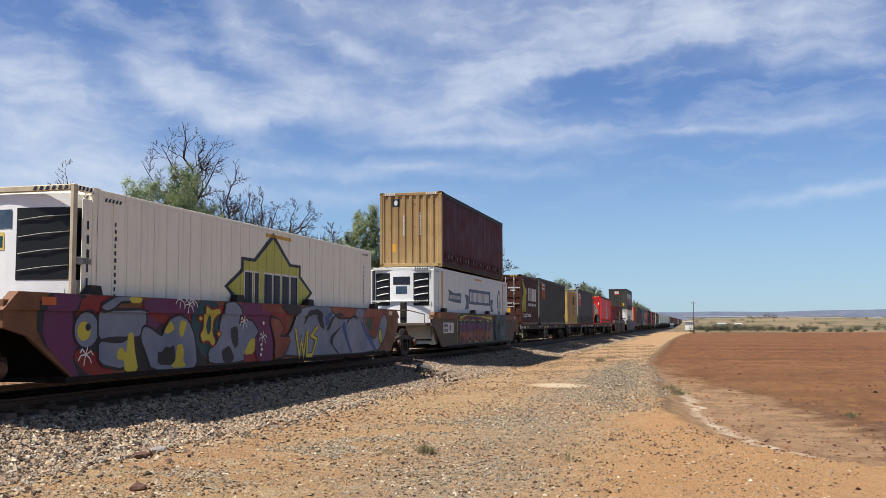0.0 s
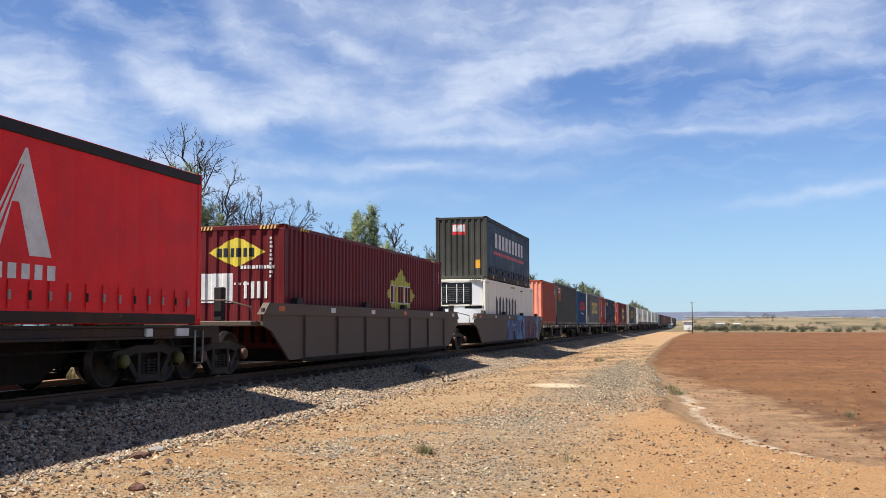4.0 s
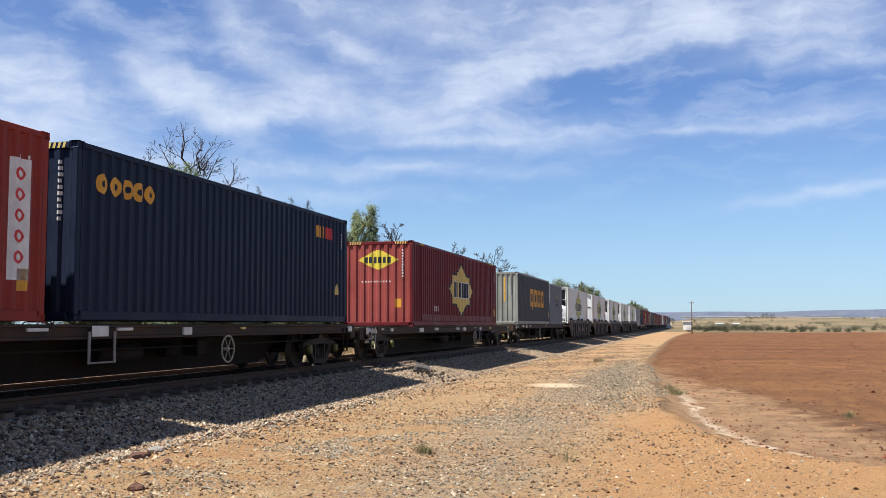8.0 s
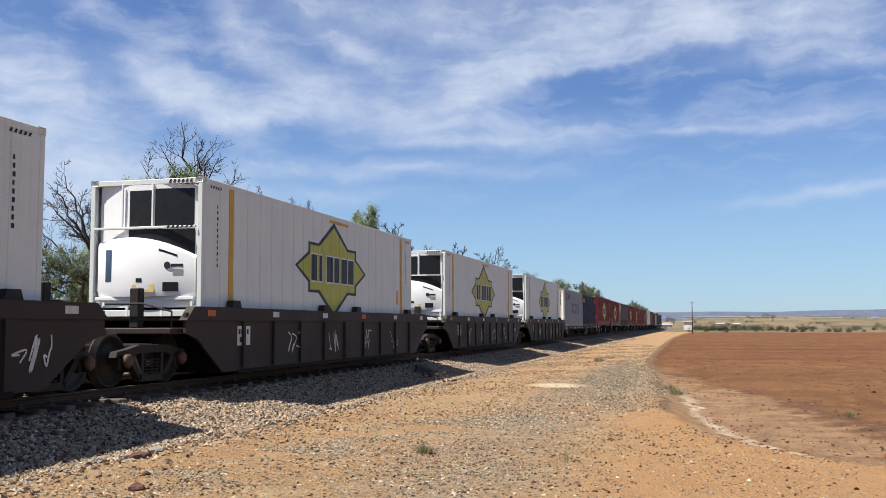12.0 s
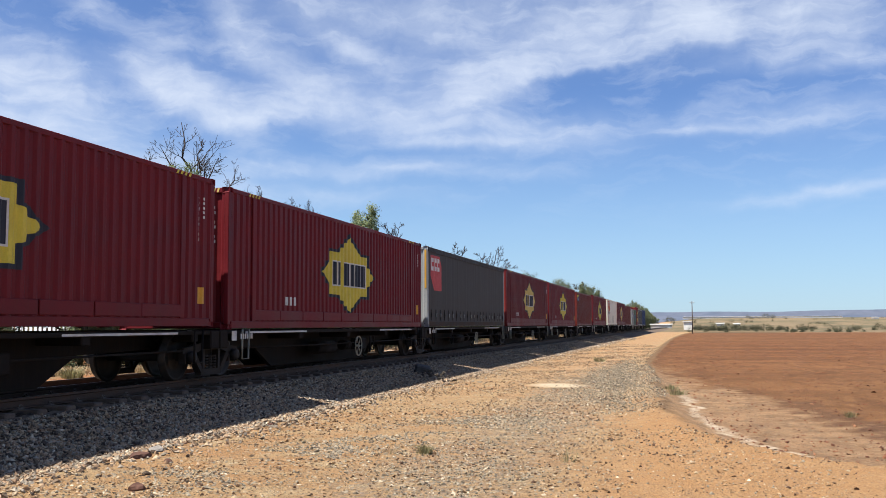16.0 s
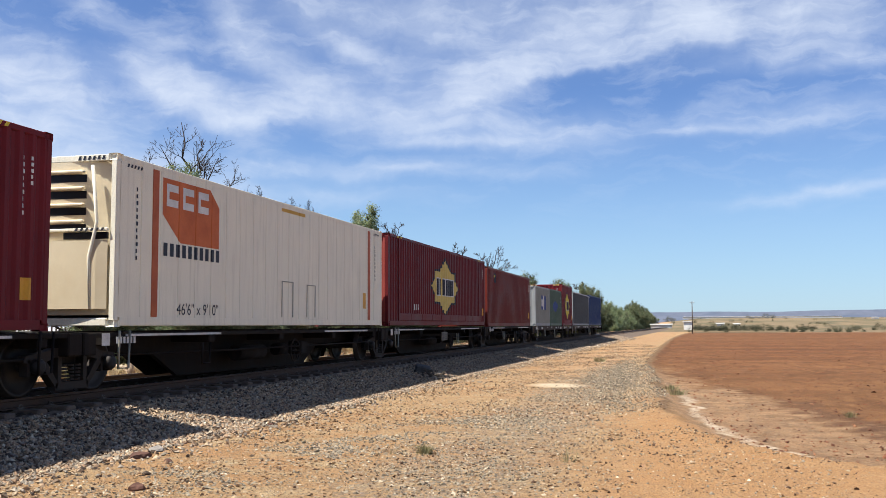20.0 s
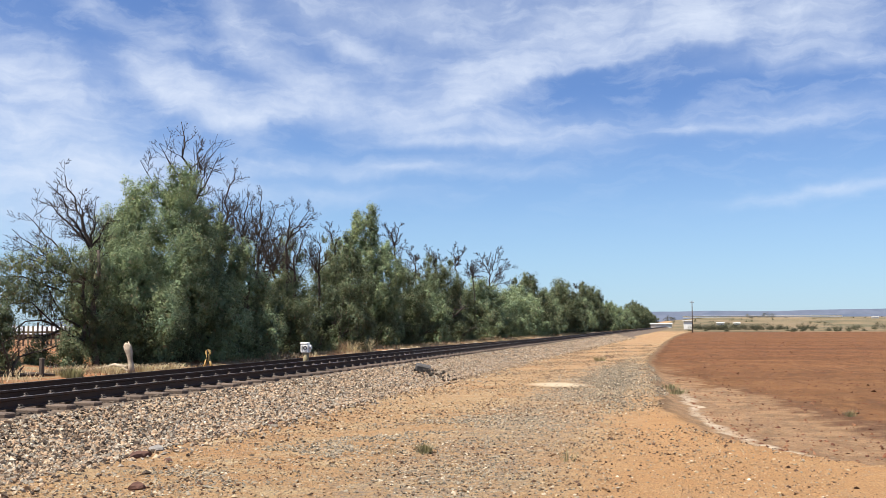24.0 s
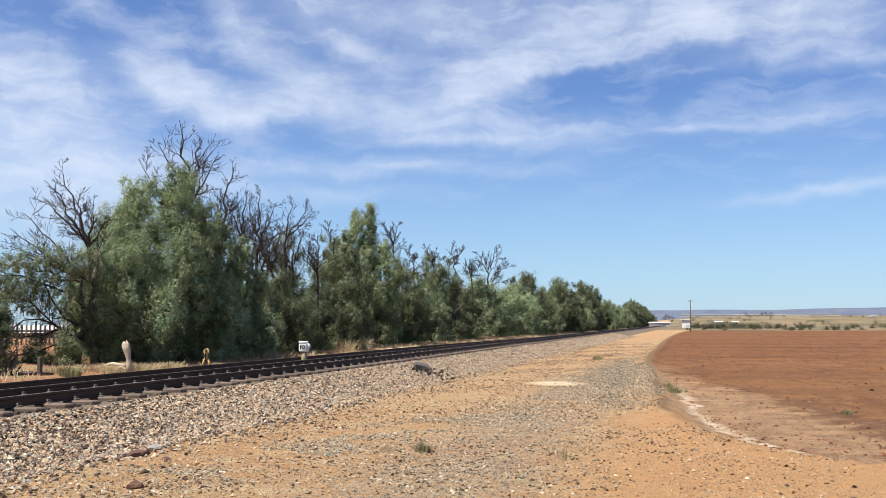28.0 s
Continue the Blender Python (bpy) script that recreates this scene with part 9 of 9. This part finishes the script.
def leaning_tree():
    """A tree whose limbs arch out over the dirt bank, with loose hanging sprays between them."""
    rng = random.Random(91)
    x, y = -18.6, 27.2
    ob = thing("tree", "leaning tree with dark arching limbs and loose hanging sprays", "tree", "trees along the line", pose(x, y, 0.3, 0, 0, -math.degrees(math.atan2(x, y))))
    part("trunk", Geo().tube([(0.2, 0, -0.3), (0.12, 0, 0.5), (0.0, 0, 1.2), (0.05, 0, 2.0), (0.2, 0, 3.0), (0.15, 0, 3.8)], [0.13, 0.11, 0.1, 0.09, 0.07, 0.04], 9), BARK, ob)
    part("trunk", Geo().tube([(-0.35, 0.2, -0.3), (-0.3, 0.2, 0.6), (-0.15, 0.1, 1.5), (-0.3, 0.1, 2.4), (-0.2, 0.2, 3.4)], [0.1, 0.085, 0.07, 0.06, 0.03], 8), BARK, ob)
    arcs = (((-0.2, 0.9), (-0.7, 1.1), (-1.2, 1.5), (-1.75, 2.1), (-2.4, 2.05), (-2.95, 1.65)), ((-0.6, 1.05), (-1.1, 1.35), (-1.5, 1.55), (-1.95, 1.5), (-2.3, 1.2), (-2.5, 0.95)),
            ((0.0, 1.8), (-0.6, 2.3), (-1.3, 2.6), (-2.1, 2.9), (-2.8, 2.85), (-3.4, 2.5)), ((-0.2, 0.5), (-0.7, 0.75), (-1.1, 0.7), (-1.5, 0.5), (-1.8, 0.15)), ((0.1, 2.6), (-0.5, 3.0), (-1.2, 3.35), (-1.9, 3.5), (-2.4, 3.3)),
            ((-0.3, 1.3), (-0.8, 1.6), (-1.2, 2.2), (-1.5, 2.9), (-1.6, 3.5)), ((-0.9, 1.2), (-1.3, 1.0), (-1.9, 0.95), (-2.5, 0.75)))
    for arc in arcs:
        g = Geo()
        pts = [Vector((u + rng.gauss(0, 0.03), rng.gauss(0, 0.12), w + rng.gauss(0, 0.03))) for u, w in arc]
        bare_limb(rng, g, pts, 0.042, 0, 0.005)
        part("limb", g, DEADWOOD, ob)
    sprays = ((-2.5, 2.5, 0.45, 0.3), (-2.0, 2.25, 0.4, 0.3), (-2.6, 1.95, 0.35, 0.22), (-2.0, 1.9, 0.35, 0.22), (-1.7, 2.4, 0.3, 0.3), (-2.4, 1.6, 0.22, 0.15),
              (-2.7, 3.0, 0.4, 0.3), (-2.1, 3.2, 0.5, 0.35), (-1.4, 3.35, 0.5, 0.4), (-0.7, 3.3, 0.5, 0.45), (-0.2, 3.0, 0.45, 0.6), (-2.9, 2.5, 0.35, 0.3), (-2.2, 2.55, 0.4, 0.3), (-1.5, 2.75, 0.4, 0.35), (-0.9, 2.4, 0.35, 0.5),
              (-2.6, 2.15, 0.3, 0.22), (-0.5, 1.9, 0.35, 0.45), (0.2, 2.3, 0.4, 0.7), (0.35, 1.5, 0.4, 0.6), (-0.1, 1.2, 0.3, 0.5), (0.25, 0.7, 0.35, 0.45), (-0.65, 0.75, 0.35, 0.3), (-0.85, 0.35, 0.35, 0.25), (-1.45, 0.85, 0.3, 0.2), (-1.65, 1.75, 0.28, 0.2),
              (-1.15, 1.75, 0.25, 0.3), (-3.2, 1.6, 0.3, 0.5), (-3.1, 0.95, 0.3, 0.45), (-3.2, 0.35, 0.35, 0.35), (-2.2, 1.15, 0.2, 0.15), (-3.5, 2.9, 0.4, 0.35), (-3.6, 2.2, 0.35, 0.4))
    for k in range(2):
        some = sprays[k::2]
        v, f = leaf_cloud(np.array([(u, rng.uniform(-0.5, 0.5), w) for u, w, _, _ in some]), np.array([(a * 1.3, 0.5, b * 1.3) for _, _, a, b in some]), 90, 0.12, 95 + k, 0.9, 56, 14)
        v[:, 2] = np.maximum(v[:, 2], 0.0)
        part("crown", fast_mesh("crown", v, f, LEAF2), LEAF2, ob)


def build_trees():
    rng = random.Random(77)
    leafy = ((-17.6, 16.6, 3.4, 1.4, False), (-18.7, 28.2, 3.7, 0.9, True), (-18.6, 29.6, 5.2, 1.8, True), (-19.0, 32.4, 7.2, 2.9, True),
             (-18.0, 34.2, 5.7, 2.0, True), (-18.5, 37.3, 3.9, 1.5, True), (-20.0, 45.8, 6.3, 1.4, True), (-18.3, 41.5, 3.9, 1.5, True), (-18.8, 50.4, 6.6, 1.7, True), (-19.2, 55.6, 8.9, 2.2, True),
             (-17.6, 46.5, 3.7, 1.5, True), (-18.0, 60.4, 5.2, 1.8, True), (-19.0, 72.4, 6.9, 2.3, True), (-18.4, 66.5, 5.0, 1.9, True))
    for i, (x, y, h, r, skirt) in enumerate(leafy):
        t = leafy_tree("bushy grey green tree with hanging sprays" if i % 3 else "dense olive green tree reaching the ground" if skirt else "leaning grey green tree with open foot", h, r, 300 + i, 0.14 if y < 45 else 0.17, 74 if y < 36 else 60 if y < 45 else 40, LEAF if y < 36 or i % 4 == 1 else LEAF2, skirt=skirt)
        t.matrix_basis = pose(x, y, 0.14)
    # low growth that closes the row
    for i in range(16):
        y = (29.4, 31.6)[i] if i < 2 else 34.0 + (i - 2) * 3.5 + rng.uniform(-0.7, 0.7)
        t = leafy_tree("low green bush under the trees", rng.uniform(1.7, 3.2), rng.uniform(1.0, 1.6), 400 + i, 0.15, 52 if y < 45 else 34, LEAF2, name="bush")
        t.matrix_basis = pose(line_x(y, -7.9 + rng.uniform(-0.6, 0.3)), y, 0.14)
    for i, (x, y, h, r) in enumerate(((-18.7, 26.1, 1.2, 0.45), (-18.2, 28.4, 1.6, 0.7), (-17.7, 21.9, 2.0, 0.45), (-19.9, 26.2, 0.8, 0.35))):
        t = leafy_tree("low dark bush before the dirt bank", h, r, 460 + i, 0.14, 60, LEAF2, name="bush")
        t.matrix_basis = pose(x, y, 0.14)
    leaning_tree()
    dead = ((-19.0, 27.7, 3.62, ((-2.39, 0.5), (-2.01, 1.66), (-1.43, 2.19), (-0.91, 2.96), (-0.49, 2.23), (0.09, 2.12), (0.42, 0.85), (-2.3, 1.05), (-1.1, 2.4), (-2.6, 0.1))),
            (-19.0, 34.5, 5.7, ((-2.03, 2.43), (-1.36, 3.19), (-0.62, 4.18), (0.16, 3.48), (0.86, 2.78), (0.42, 2.41), (-1.82, 1.24))),
            (-19.0, 36.5, 4.64, ((0.69, 3.68), (0.2, 2.39), (-0.31, 1.06), (0.55, 2.28))), (-19.0, 38.7, 4.8, ((-0.59, 2.5), (0.26, 2.77), (-0.09, 1.63))),
            (-19.0, 40.4, 4.93, ((-0.46, 2.6), (0.1, 2.87), (0.87, 2.34), (0.45, 1.18))), (-19.0, 43.5, 5.43, ((0.39, 2.04), (1.16, 1.97), (0.84, 0.7), (-0.57, 0.13), (1.39, 1.61))))
    dead += ((-19.0, 50.2, 5.65, ((-0.38, 1.68), (0.18, 0.79))), (-19.0, 61.4, 6.48, ((-0.64, 1.98), (0.42, 2.02), (0.83, 0.57), (-0.27, 1.33))), (-19.0, 66.6, 5.64, ((-0.45, 1.43), (0.21, 0.94))),
             (-19.0, 72.2, 5.95, ((-0.7, 1.55), (0.27, 1.55), (0.71, 0.88))), (-19.0, 79.4, 6.02, ((-0.37, 2.18), (0.73, 2.12), (0.2, 1.3))),
             (-19.0, 93.1, 5.9, ((-2.4, 1.3), (-0.93, 2.87), (0.92, 3.36), (2.03, 2.06), (2.29, 0.1), (1.19, 1.5))),
             (-19.0, 118.4, 6.1, ((-0.83, 1.06), (0.23, 1.41), (0.92, 0.91))), (-19.0, 175.1, 7.66, ((-1.0, 1.24), (0.53, 1.53))))
    # thinner dead stems that fill the row
    more = random.Random(78)
    for y, fork, h in ((35.6, 4.2, 3.0), (37.5, 4.0, 2.7), (39.4, 3.7, 2.9), (41.6, 3.8, 2.8), (42.6, 3.6, 3.2), (44.6, 3.9, 2.5), (47.2, 4.0, 2.6), (58.6, 5.0, 2.2), (64.0, 4.6, 2.0), (84.0, 5.4, 2.2)):
        dead += ((-19.0 + more.uniform(-0.7, 0.7), y, fork, tuple((more.uniform(-1.1, 1.1), h * more.uniform(0.45, 1.0)) for _ in range(5))),)
    for i, (x, y, fork, tips) in enumerate(dead):
        bare_tree("dead grey tree with bare forked limbs", x, y, fork, tips, 520 + i)
    # the row goes on to its end
    far = [leafy_tree("green tree in the row along the line", h, r, 600 + k, 0.3, 13, LEAF if k % 2 else LEAF2) for k, (h, r) in enumerate(((4.6, 2.6), (5.6, 2.8), (7.4, 3.0), (5.0, 3.0)))]
    for k, o in enumerate(far):
        y = (79, 86, 112, 92)[k]
        o.matrix_basis = pose(line_x(y, -8.4), y, 0.14)
    y, i = 101.0, 0
    while y < 410:
        tall = 2 if (130 < y < 140 or 170 < y < 186 or y > 290) else rng.choice((0, 0, 1, 3))
        grow = Matrix.Diagonal((rng.uniform(0.8, 1.15), rng.uniform(0.8, 1.15), rng.uniform(0.8, 1.2), 1))
        copy_thing(far[tall], pose(line_x(y, -8.0 + rng.uniform(-0.9, 0.6)), y, 0.14, 0, 0, rng.uniform(0, 360)) @ grow)
        y += rng.uniform(2.6, 4.6) if y < 180 else rng.uniform(4.0, 6.5)
        i += 1


build_trees()
# ---- small things by the line ----
POSTWOOD = surface("grey_yellow_timber_post", (0.33, 0.27, 0.15), (0.24, 0.2, 0.13), 4, 0.85, 0.4, 40)
WHITEBOX = surface("chalk_white_enamel", (0.74, 0.73, 0.69), (0.6, 0.58, 0.54), 6, 0.5, 0.1, 50)
OCHRE = surface("ochre_yellow_paint", (0.48, 0.31, 0.1), (0.38, 0.23, 0.08), 5, 0.6, 0.1, 50)
PALEWOOD = surface("bleached_pale_wood", (0.5, 0.4, 0.29), (0.3, 0.23, 0.17), 6, 0.85, 0.6, 30)


def track_things():
    ob = thing("trackside_post", "white enamel box on a short timber post", "signal post", at=pose(-11.95, 29.0, 0.34))
    part("post", Geo().tube([(0, 0, -0.15), (0.0, 0, 0.2), (0.01, 0, 0.44)], [0.1, 0.095, 0.09], 12), POSTWOOD, ob)
    part("box", Geo().cbox(-0.15, 0.14, -0.12, 0.12, 0.42, 0.7, 0.035), WHITEBOX, ob)
    part("lid", Geo().cbox(-0.16, 0.1, -0.13, 0.13, 0.69, 0.76, 0.03), WHITEBOX, ob)
    part("side_cap", Geo().cyl((0.14, 0, 0.6), (0.19, 0, 0.6), 0.07, 12), WHITEBOX, ob)
    part("lamp_eye", Geo().ring((0.02, -0.125, 0.58), (0, 1, 0), 0.045, 0.065, 0.03, 16), BLACK, ob)
    part("latch", Geo().cbox(-0.1, -0.07, -0.135, -0.11, 0.5, 0.64, 0.008), BLACK, ob)
    ob = thing("points_indicator", "ochre yellow points indicator disc on a stand", "track sign", at=pose(-14.35, 27.0, 0.26) @ Matrix.Scale(0.85, 4))
    part("foot", Geo().cbox(-0.24, 0.24, -0.09, 0.09, 0, 0.09, 0.02), OCHRE, ob)
    for s in (-1, 1):
        part("leg", Geo().tube([(s * 0.17, 0, 0.06), (s * 0.12, 0, 0.24), (s * 0.05, 0, 0.42)], [0.05, 0.045, 0.04], 8), OCHRE, ob)
    part("stem", Geo().cyl((0, 0, 0.36), (0, 0, 0.56), 0.06, 10), OCHRE, ob)
    part("disc", Geo().ring((0, 0, 0.66), (0, 1, 0), 0.045, 0.11, 0.06, 20), OCHRE, ob)
    part("lever", Geo().tube([(-0.03, -0.06, 0.3), (0.02, -0.08, 0.62), (0.0, -0.08, 0.76)], 0.022, 6), BLACK, ob)
    ob = thing("broken_stump", "bleached broken stump in the dry grass", "tree stump", at=pose(-15.7, 24.76, 0.3))
    g = Geo().tube([(0.12, 0, -0.1), (0.1, 0, 0.2), (0.05, 0.02, 0.42), (0.02, 0, 0.62), (-0.06, 0, 0.8), (-0.1, 0, 0.86)], [0.12, 0.085, 0.07, 0.11, 0.1, 0.02], 9)
    g.tube([(0.03, 0, 0.62), (0.06, 0, 0.76), (-0.02, 0.02, 0.9)], [0.07, 0.045, 0.01], 7).tube([(0.1, 0, 0.02), (-0.15, 0, 0.14), (-0.4, 0.1, 0.04)], [0.07, 0.05, 0.02], 7)
    part("stump_wood", g, PALEWOOD, ob)
    part("dead_branch", Geo().tube([(0.0, 0, 0.15), (-0.5, 0.1, 0.22), (-1.0, 0.2, 0.12), (-1.5, 0.1, 0.05)], [0.06, 0.05, 0.035, 0.02], 7), PALEWOOD, ob)
    ob = thing("fence_post", "dark old timber post before the dirt bank", "post", at=pose(-16.5, 22.0, 0.3))
    part("post", Geo().cbox(-0.055, 0.055, -0.055, 0.055, -0.2, 0.52, 0.02), BARK, ob)
    part("fallen_rail", Geo().tube([(-1.0, 0.2, 0.02), (-0.6, 0.1, 0.08), (-0.2, 0.05, 0.1), (0.2, 0.3, 0.06)], [0.03, 0.05, 0.05, 0.03], 7), BARK, ob)
    ob = thing("concrete_slab", "dark broken concrete slab at the ballast edge", "slab", at=pose(-8.1, 29.2, 0.26, 8, 12, 20))
    part("slab", Geo().cbox(-0.24, 0.24, -0.2, 0.2, -0.1, 0.14, 0.04), surface("dark_concrete", (0.07, 0.065, 0.06), (0.12, 0.11, 0.1), 5, 0.9, 0.4, 40), ob)
    r = np.random.RandomState(15)
    n = 46
    t = r.rand(n)
    p = np.stack([-8.0 + 1.6 * t + 0.22 * r.randn(n), 29.0 - 3.0 * t + 0.4 * r.randn(n), 0.26 - 0.2 * t + 0.03 * r.rand(n)], 1)
    stones("dark_rubble", "dark rubble spilled down the ballast", p, 0.025 + 0.035 * r.rand(n), stone_mat("dark_rubble_stone", [(0.0, (0.05, 0.04, 0.03)), (1.0, (0.18, 0.14, 0.1)), (0.5, (0.1, 0.08, 0.06))]), 16, 0.7)
    # white stones and boards by the siding
    for i, (y, w) in enumerate(((48.5, 1.6), (45.0, 1.2), (62.0, 0.5), (64.5, 0.6), (143, 1.5), (150, 2.0))):
        o = thing("pale_board", "pale bleached board lying by the siding", "board", "boards by the siding", pose(line_x(y, -3.9), y, 0.36, 0, 0, 80 + 7 * i))
        part("plank", Geo().cbox(-w / 2, w / 2, -0.12, 0.12, 0, 0.07, 0.015), PALEWOOD, o)


track_things()


# ---- behind the trees ----
def behind():
    roof = surface("pale_sheet_roof", (0.45, 0.45, 0.45), (0.36, 0.36, 0.36), 1, 0.5, 0.1, 20)
    wall = surface("brown_wall", (0.2, 0.15, 0.11), (0.15, 0.12, 0.09), 1, 0.8, 0.1, 20)
    ob = thing("farm_shed", "low shed with a pale sheet roof behind trees", "shed", at=pose(-46.8, 62, -1.75, 0, 0, 12))
    part("wall", Geo().cbox(-1.9, 1.9, -4, 4, 0, 2.85, 0.03), wall, ob)
    part("roof", Geo().prism([(-4.5, 2.85), (4.5, 2.85), (0, 3.4)], 0, -2.4, 2.4), roof, ob)
    part("door", Geo().cbox(-1.2, 1.2, -4.05, -3.99, 0, 2.0, 0.01), BLACK, ob)
    fence = thing("paling_fence", "weathered timber paling fence on a dirt bank", "fence", at=pose(-26.9, 35.0, 0.6, 0, 0, 25))
    rng = random.Random(9)
    for i in range(36):
        x = -3.0 + i * 0.185
        part("paling", Geo().cbox(x - 0.038, x + 0.038, -0.012, 0.012, -0.3, 1.12 + rng.uniform(-0.1, 0.12), 0.006), BARK if rng.random() < 0.5 else POSTWOOD, fence)
    for z in (0.2, 0.8):
        part("rail", Geo().cbox(-3.1, 3.6, 0.014, 0.06, z - 0.04, z + 0.04, 0.008), POSTWOOD, fence)


behind()


# ---- the far side of the field ----
def power_pole():
    ob = thing("power_pole", "timber power pole with a cross arm", "pole", at=pose(0.77, 193, -0.1))
    part("pole", Geo().tube([(0, 0, -0.5), (0, 0, 6.2)], [0.11, 0.08], 10), BARK, ob)
    part("cross_arm", Geo().cbox(-0.42, 0.42, -0.05, 0.05, 5.85, 5.95, 0.01), BARK, ob)
    for x in (-0.36, 0.36):
        part("insulator", Geo().cyl((x, 0, 5.95), (x, 0, 6.1), 0.06, 8), MARKWHITE, ob)


power_pole()


def far_building(label, x, y, w, d, h, wallmat, pitch=0.0, windows=0, sink=0.4):
    z = float(land(np.array(float(x)), np.array(float(y)))) - sink
    ob = thing("farm_building", label, "building", "far farm buildings", pose(x, y, z))
    part("wall", Geo().cbox(-w / 2, w / 2, -d / 2, d / 2, 0, h + sink, 0.05), wallmat, ob)
    part("roof", Geo().prism([(-d / 2 - 0.3, h + sink), (d / 2 + 0.3, h + sink), (d / 2 + 0.3, h + sink + 0.2), (0, h + sink + 0.25 + pitch), (-d / 2 - 0.3, h + sink + 0.2)], 0, -w / 2 - 0.3, w / 2 + 0.3), MARKWHITE, ob)
    for i in range(windows):
        u = -w / 2 + w * (i + 0.5) / windows
        part("window", Geo().cbox(u - 0.5, u + 0.5, -d / 2 - 0.03, -d / 2 + 0.02, sink + 0.8, sink + 1.9, 0.02), BLACK, ob)


PALEWALL = surface("white_washed_wall", (0.7, 0.69, 0.66), (0.6, 0.59, 0.56), 0.4, 0.8, 0.1, 10)
far_building("small white block building beside the pole", -0.15, 285, 2.3, 3, 2.3, PALEWALL, 0.0, 0)
far_building("low white farm shed with dark openings", -9.6, 360, 7.5, 6, 1.2, PALEWALL, 0.2, 0)
far_building("low white farm house among scrub", 13, 420, 3, 6, 0.7, PALEWALL, 0.2, 0)
far_building("white shed on the rising paddock", 20, 430, 2.4, 6, 0.7, PALEWALL, 0.2, 0)
far_building("very long low white greenhouse roof", 52, 760, 112, 30, 0.75, PALEWALL, 0.1, 0)
far_building("small white tank shed far off", 122, 700, 3.5, 6, 0.9, PALEWALL, 0.2, 0)


def scrub_land():
    r = np.random.RandomState(51)
    P, R = [], []

    def bush(x, y, s, tall=0.7):
        z = float(land(np.array(x), np.array(y)))
        for k in range(3):
            P.append((x + s * 0.5 * r.randn(), y + s * 0.3 * r.randn(), z + s * tall * 0.5))
            R.append((s * (0.6 + 0.4 * r.rand()), s * 0.6, s * tall * (0.5 + 0.3 * r.rand())))
    for i in range(48):
        bush(1.6 + 25 * r.rand(), 268 + 22 * r.rand(), 0.6 + 0.6 * r.rand(), 1.15)
    for i in range(60):
        y = 330 + 420 * r.rand()
        bush(-20 + y * 0.42 * r.rand(), y, 0.7 + 1.1 * r.rand() ** 2)
    for i in range(34):
        bush(26 + 50 * r.rand(), 262 + 70 * r.rand(), 0.4 + 0.7 * r.rand(), 0.9)
    for i in range(40):
        bush(90 * r.rand(), 214 + 40 * r.rand(), 0.15 + 0.2 * r.rand())
    for x, y, k in ((3.9, 275, 1.3), (5.0, 276, 1.0), (10.5, 278, 1.4), (12.2, 279, 1.2), (13.6, 277, 1.0), (30, 280, 1.3), (44, 282, 1.1), (50, 276, 1.7), (52, 278, 1.3), (57, 279, 2.0), (58.5, 276, 1.6), (-14, 700, 3.4), (-11, 700, 2.6), (51, 700, 3.0), (56, 700, 2.6), (40, 700, 2.0)):
        bush(x, y, k, 0.95)
    v, f = leaf_cloud(np.array(P), np.array(R), 4.5, 0.45, 52, 0.3, 24, 0)
    v[:, 2] = np.maximum(v[:, 2], land(v[:, 0], v[:, 1]) - 0.1)
    ob = new("scrub", fast_mesh("scrub", v, f, SCRUB))
    tagged(ob, "grey green scrub on the dry paddock beyond the field", "scrub", kind="stuff")


scrub_land()


def hills():
    """Low ranges far behind the paddocks."""
    # distance haze is mixed into the hills' base colour
    m = surface("haze_tinted_blue_hills", (0.105, 0.13, 0.18), (0.14, 0.155, 0.2), 0.006, 1.0, 0.0, 0.02, spec=0.0)
    r = np.random.RandomState(61)
    for k, (y, base, amp) in enumerate(((3400, 36, 6), (4200, 52, 14))):
        xs = np.linspace(-2600, 3800, 180)
        h = base + amp * wavy(xs, xs * 0, 70 + k, 0.0016) + amp * 0.3 * wavy(xs, xs * 0, 80 + k, 0.01) + (xs > 0) * k * 12 * smooth01(xs, 300, 1100)
        v = np.concatenate([np.stack([xs, xs * 0 + y, xs * 0 - 20], 1), np.stack([xs, xs * 0 + y + 260, h], 1), np.stack([xs, xs * 0 + y + 420, h - 8], 1)])
        n = len(xs)
        a = np.arange(n - 1)
        f = np.concatenate([np.stack([a, a + 1, a + n + 1, a + n], 1), np.stack([a + n, a + n + 1, a + 2 * n + 1, a + 2 * n], 1)])
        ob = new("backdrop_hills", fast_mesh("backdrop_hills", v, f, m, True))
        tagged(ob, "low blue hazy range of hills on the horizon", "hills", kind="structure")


hills()


def motions():
    times = [0, 2, 4, 6, 8, 10, 12, 14, 16, 18, 20, 22, 24, 26, 28]
    for ob, s, z in MOVING:
        rows = []
        for t in times:
            y = s - SPEED * t
            rows.append((t, pose(line_x(y), y, RAIL + z, 0, 0, line_turn(y))))
        walk(ob, rows)


motions()
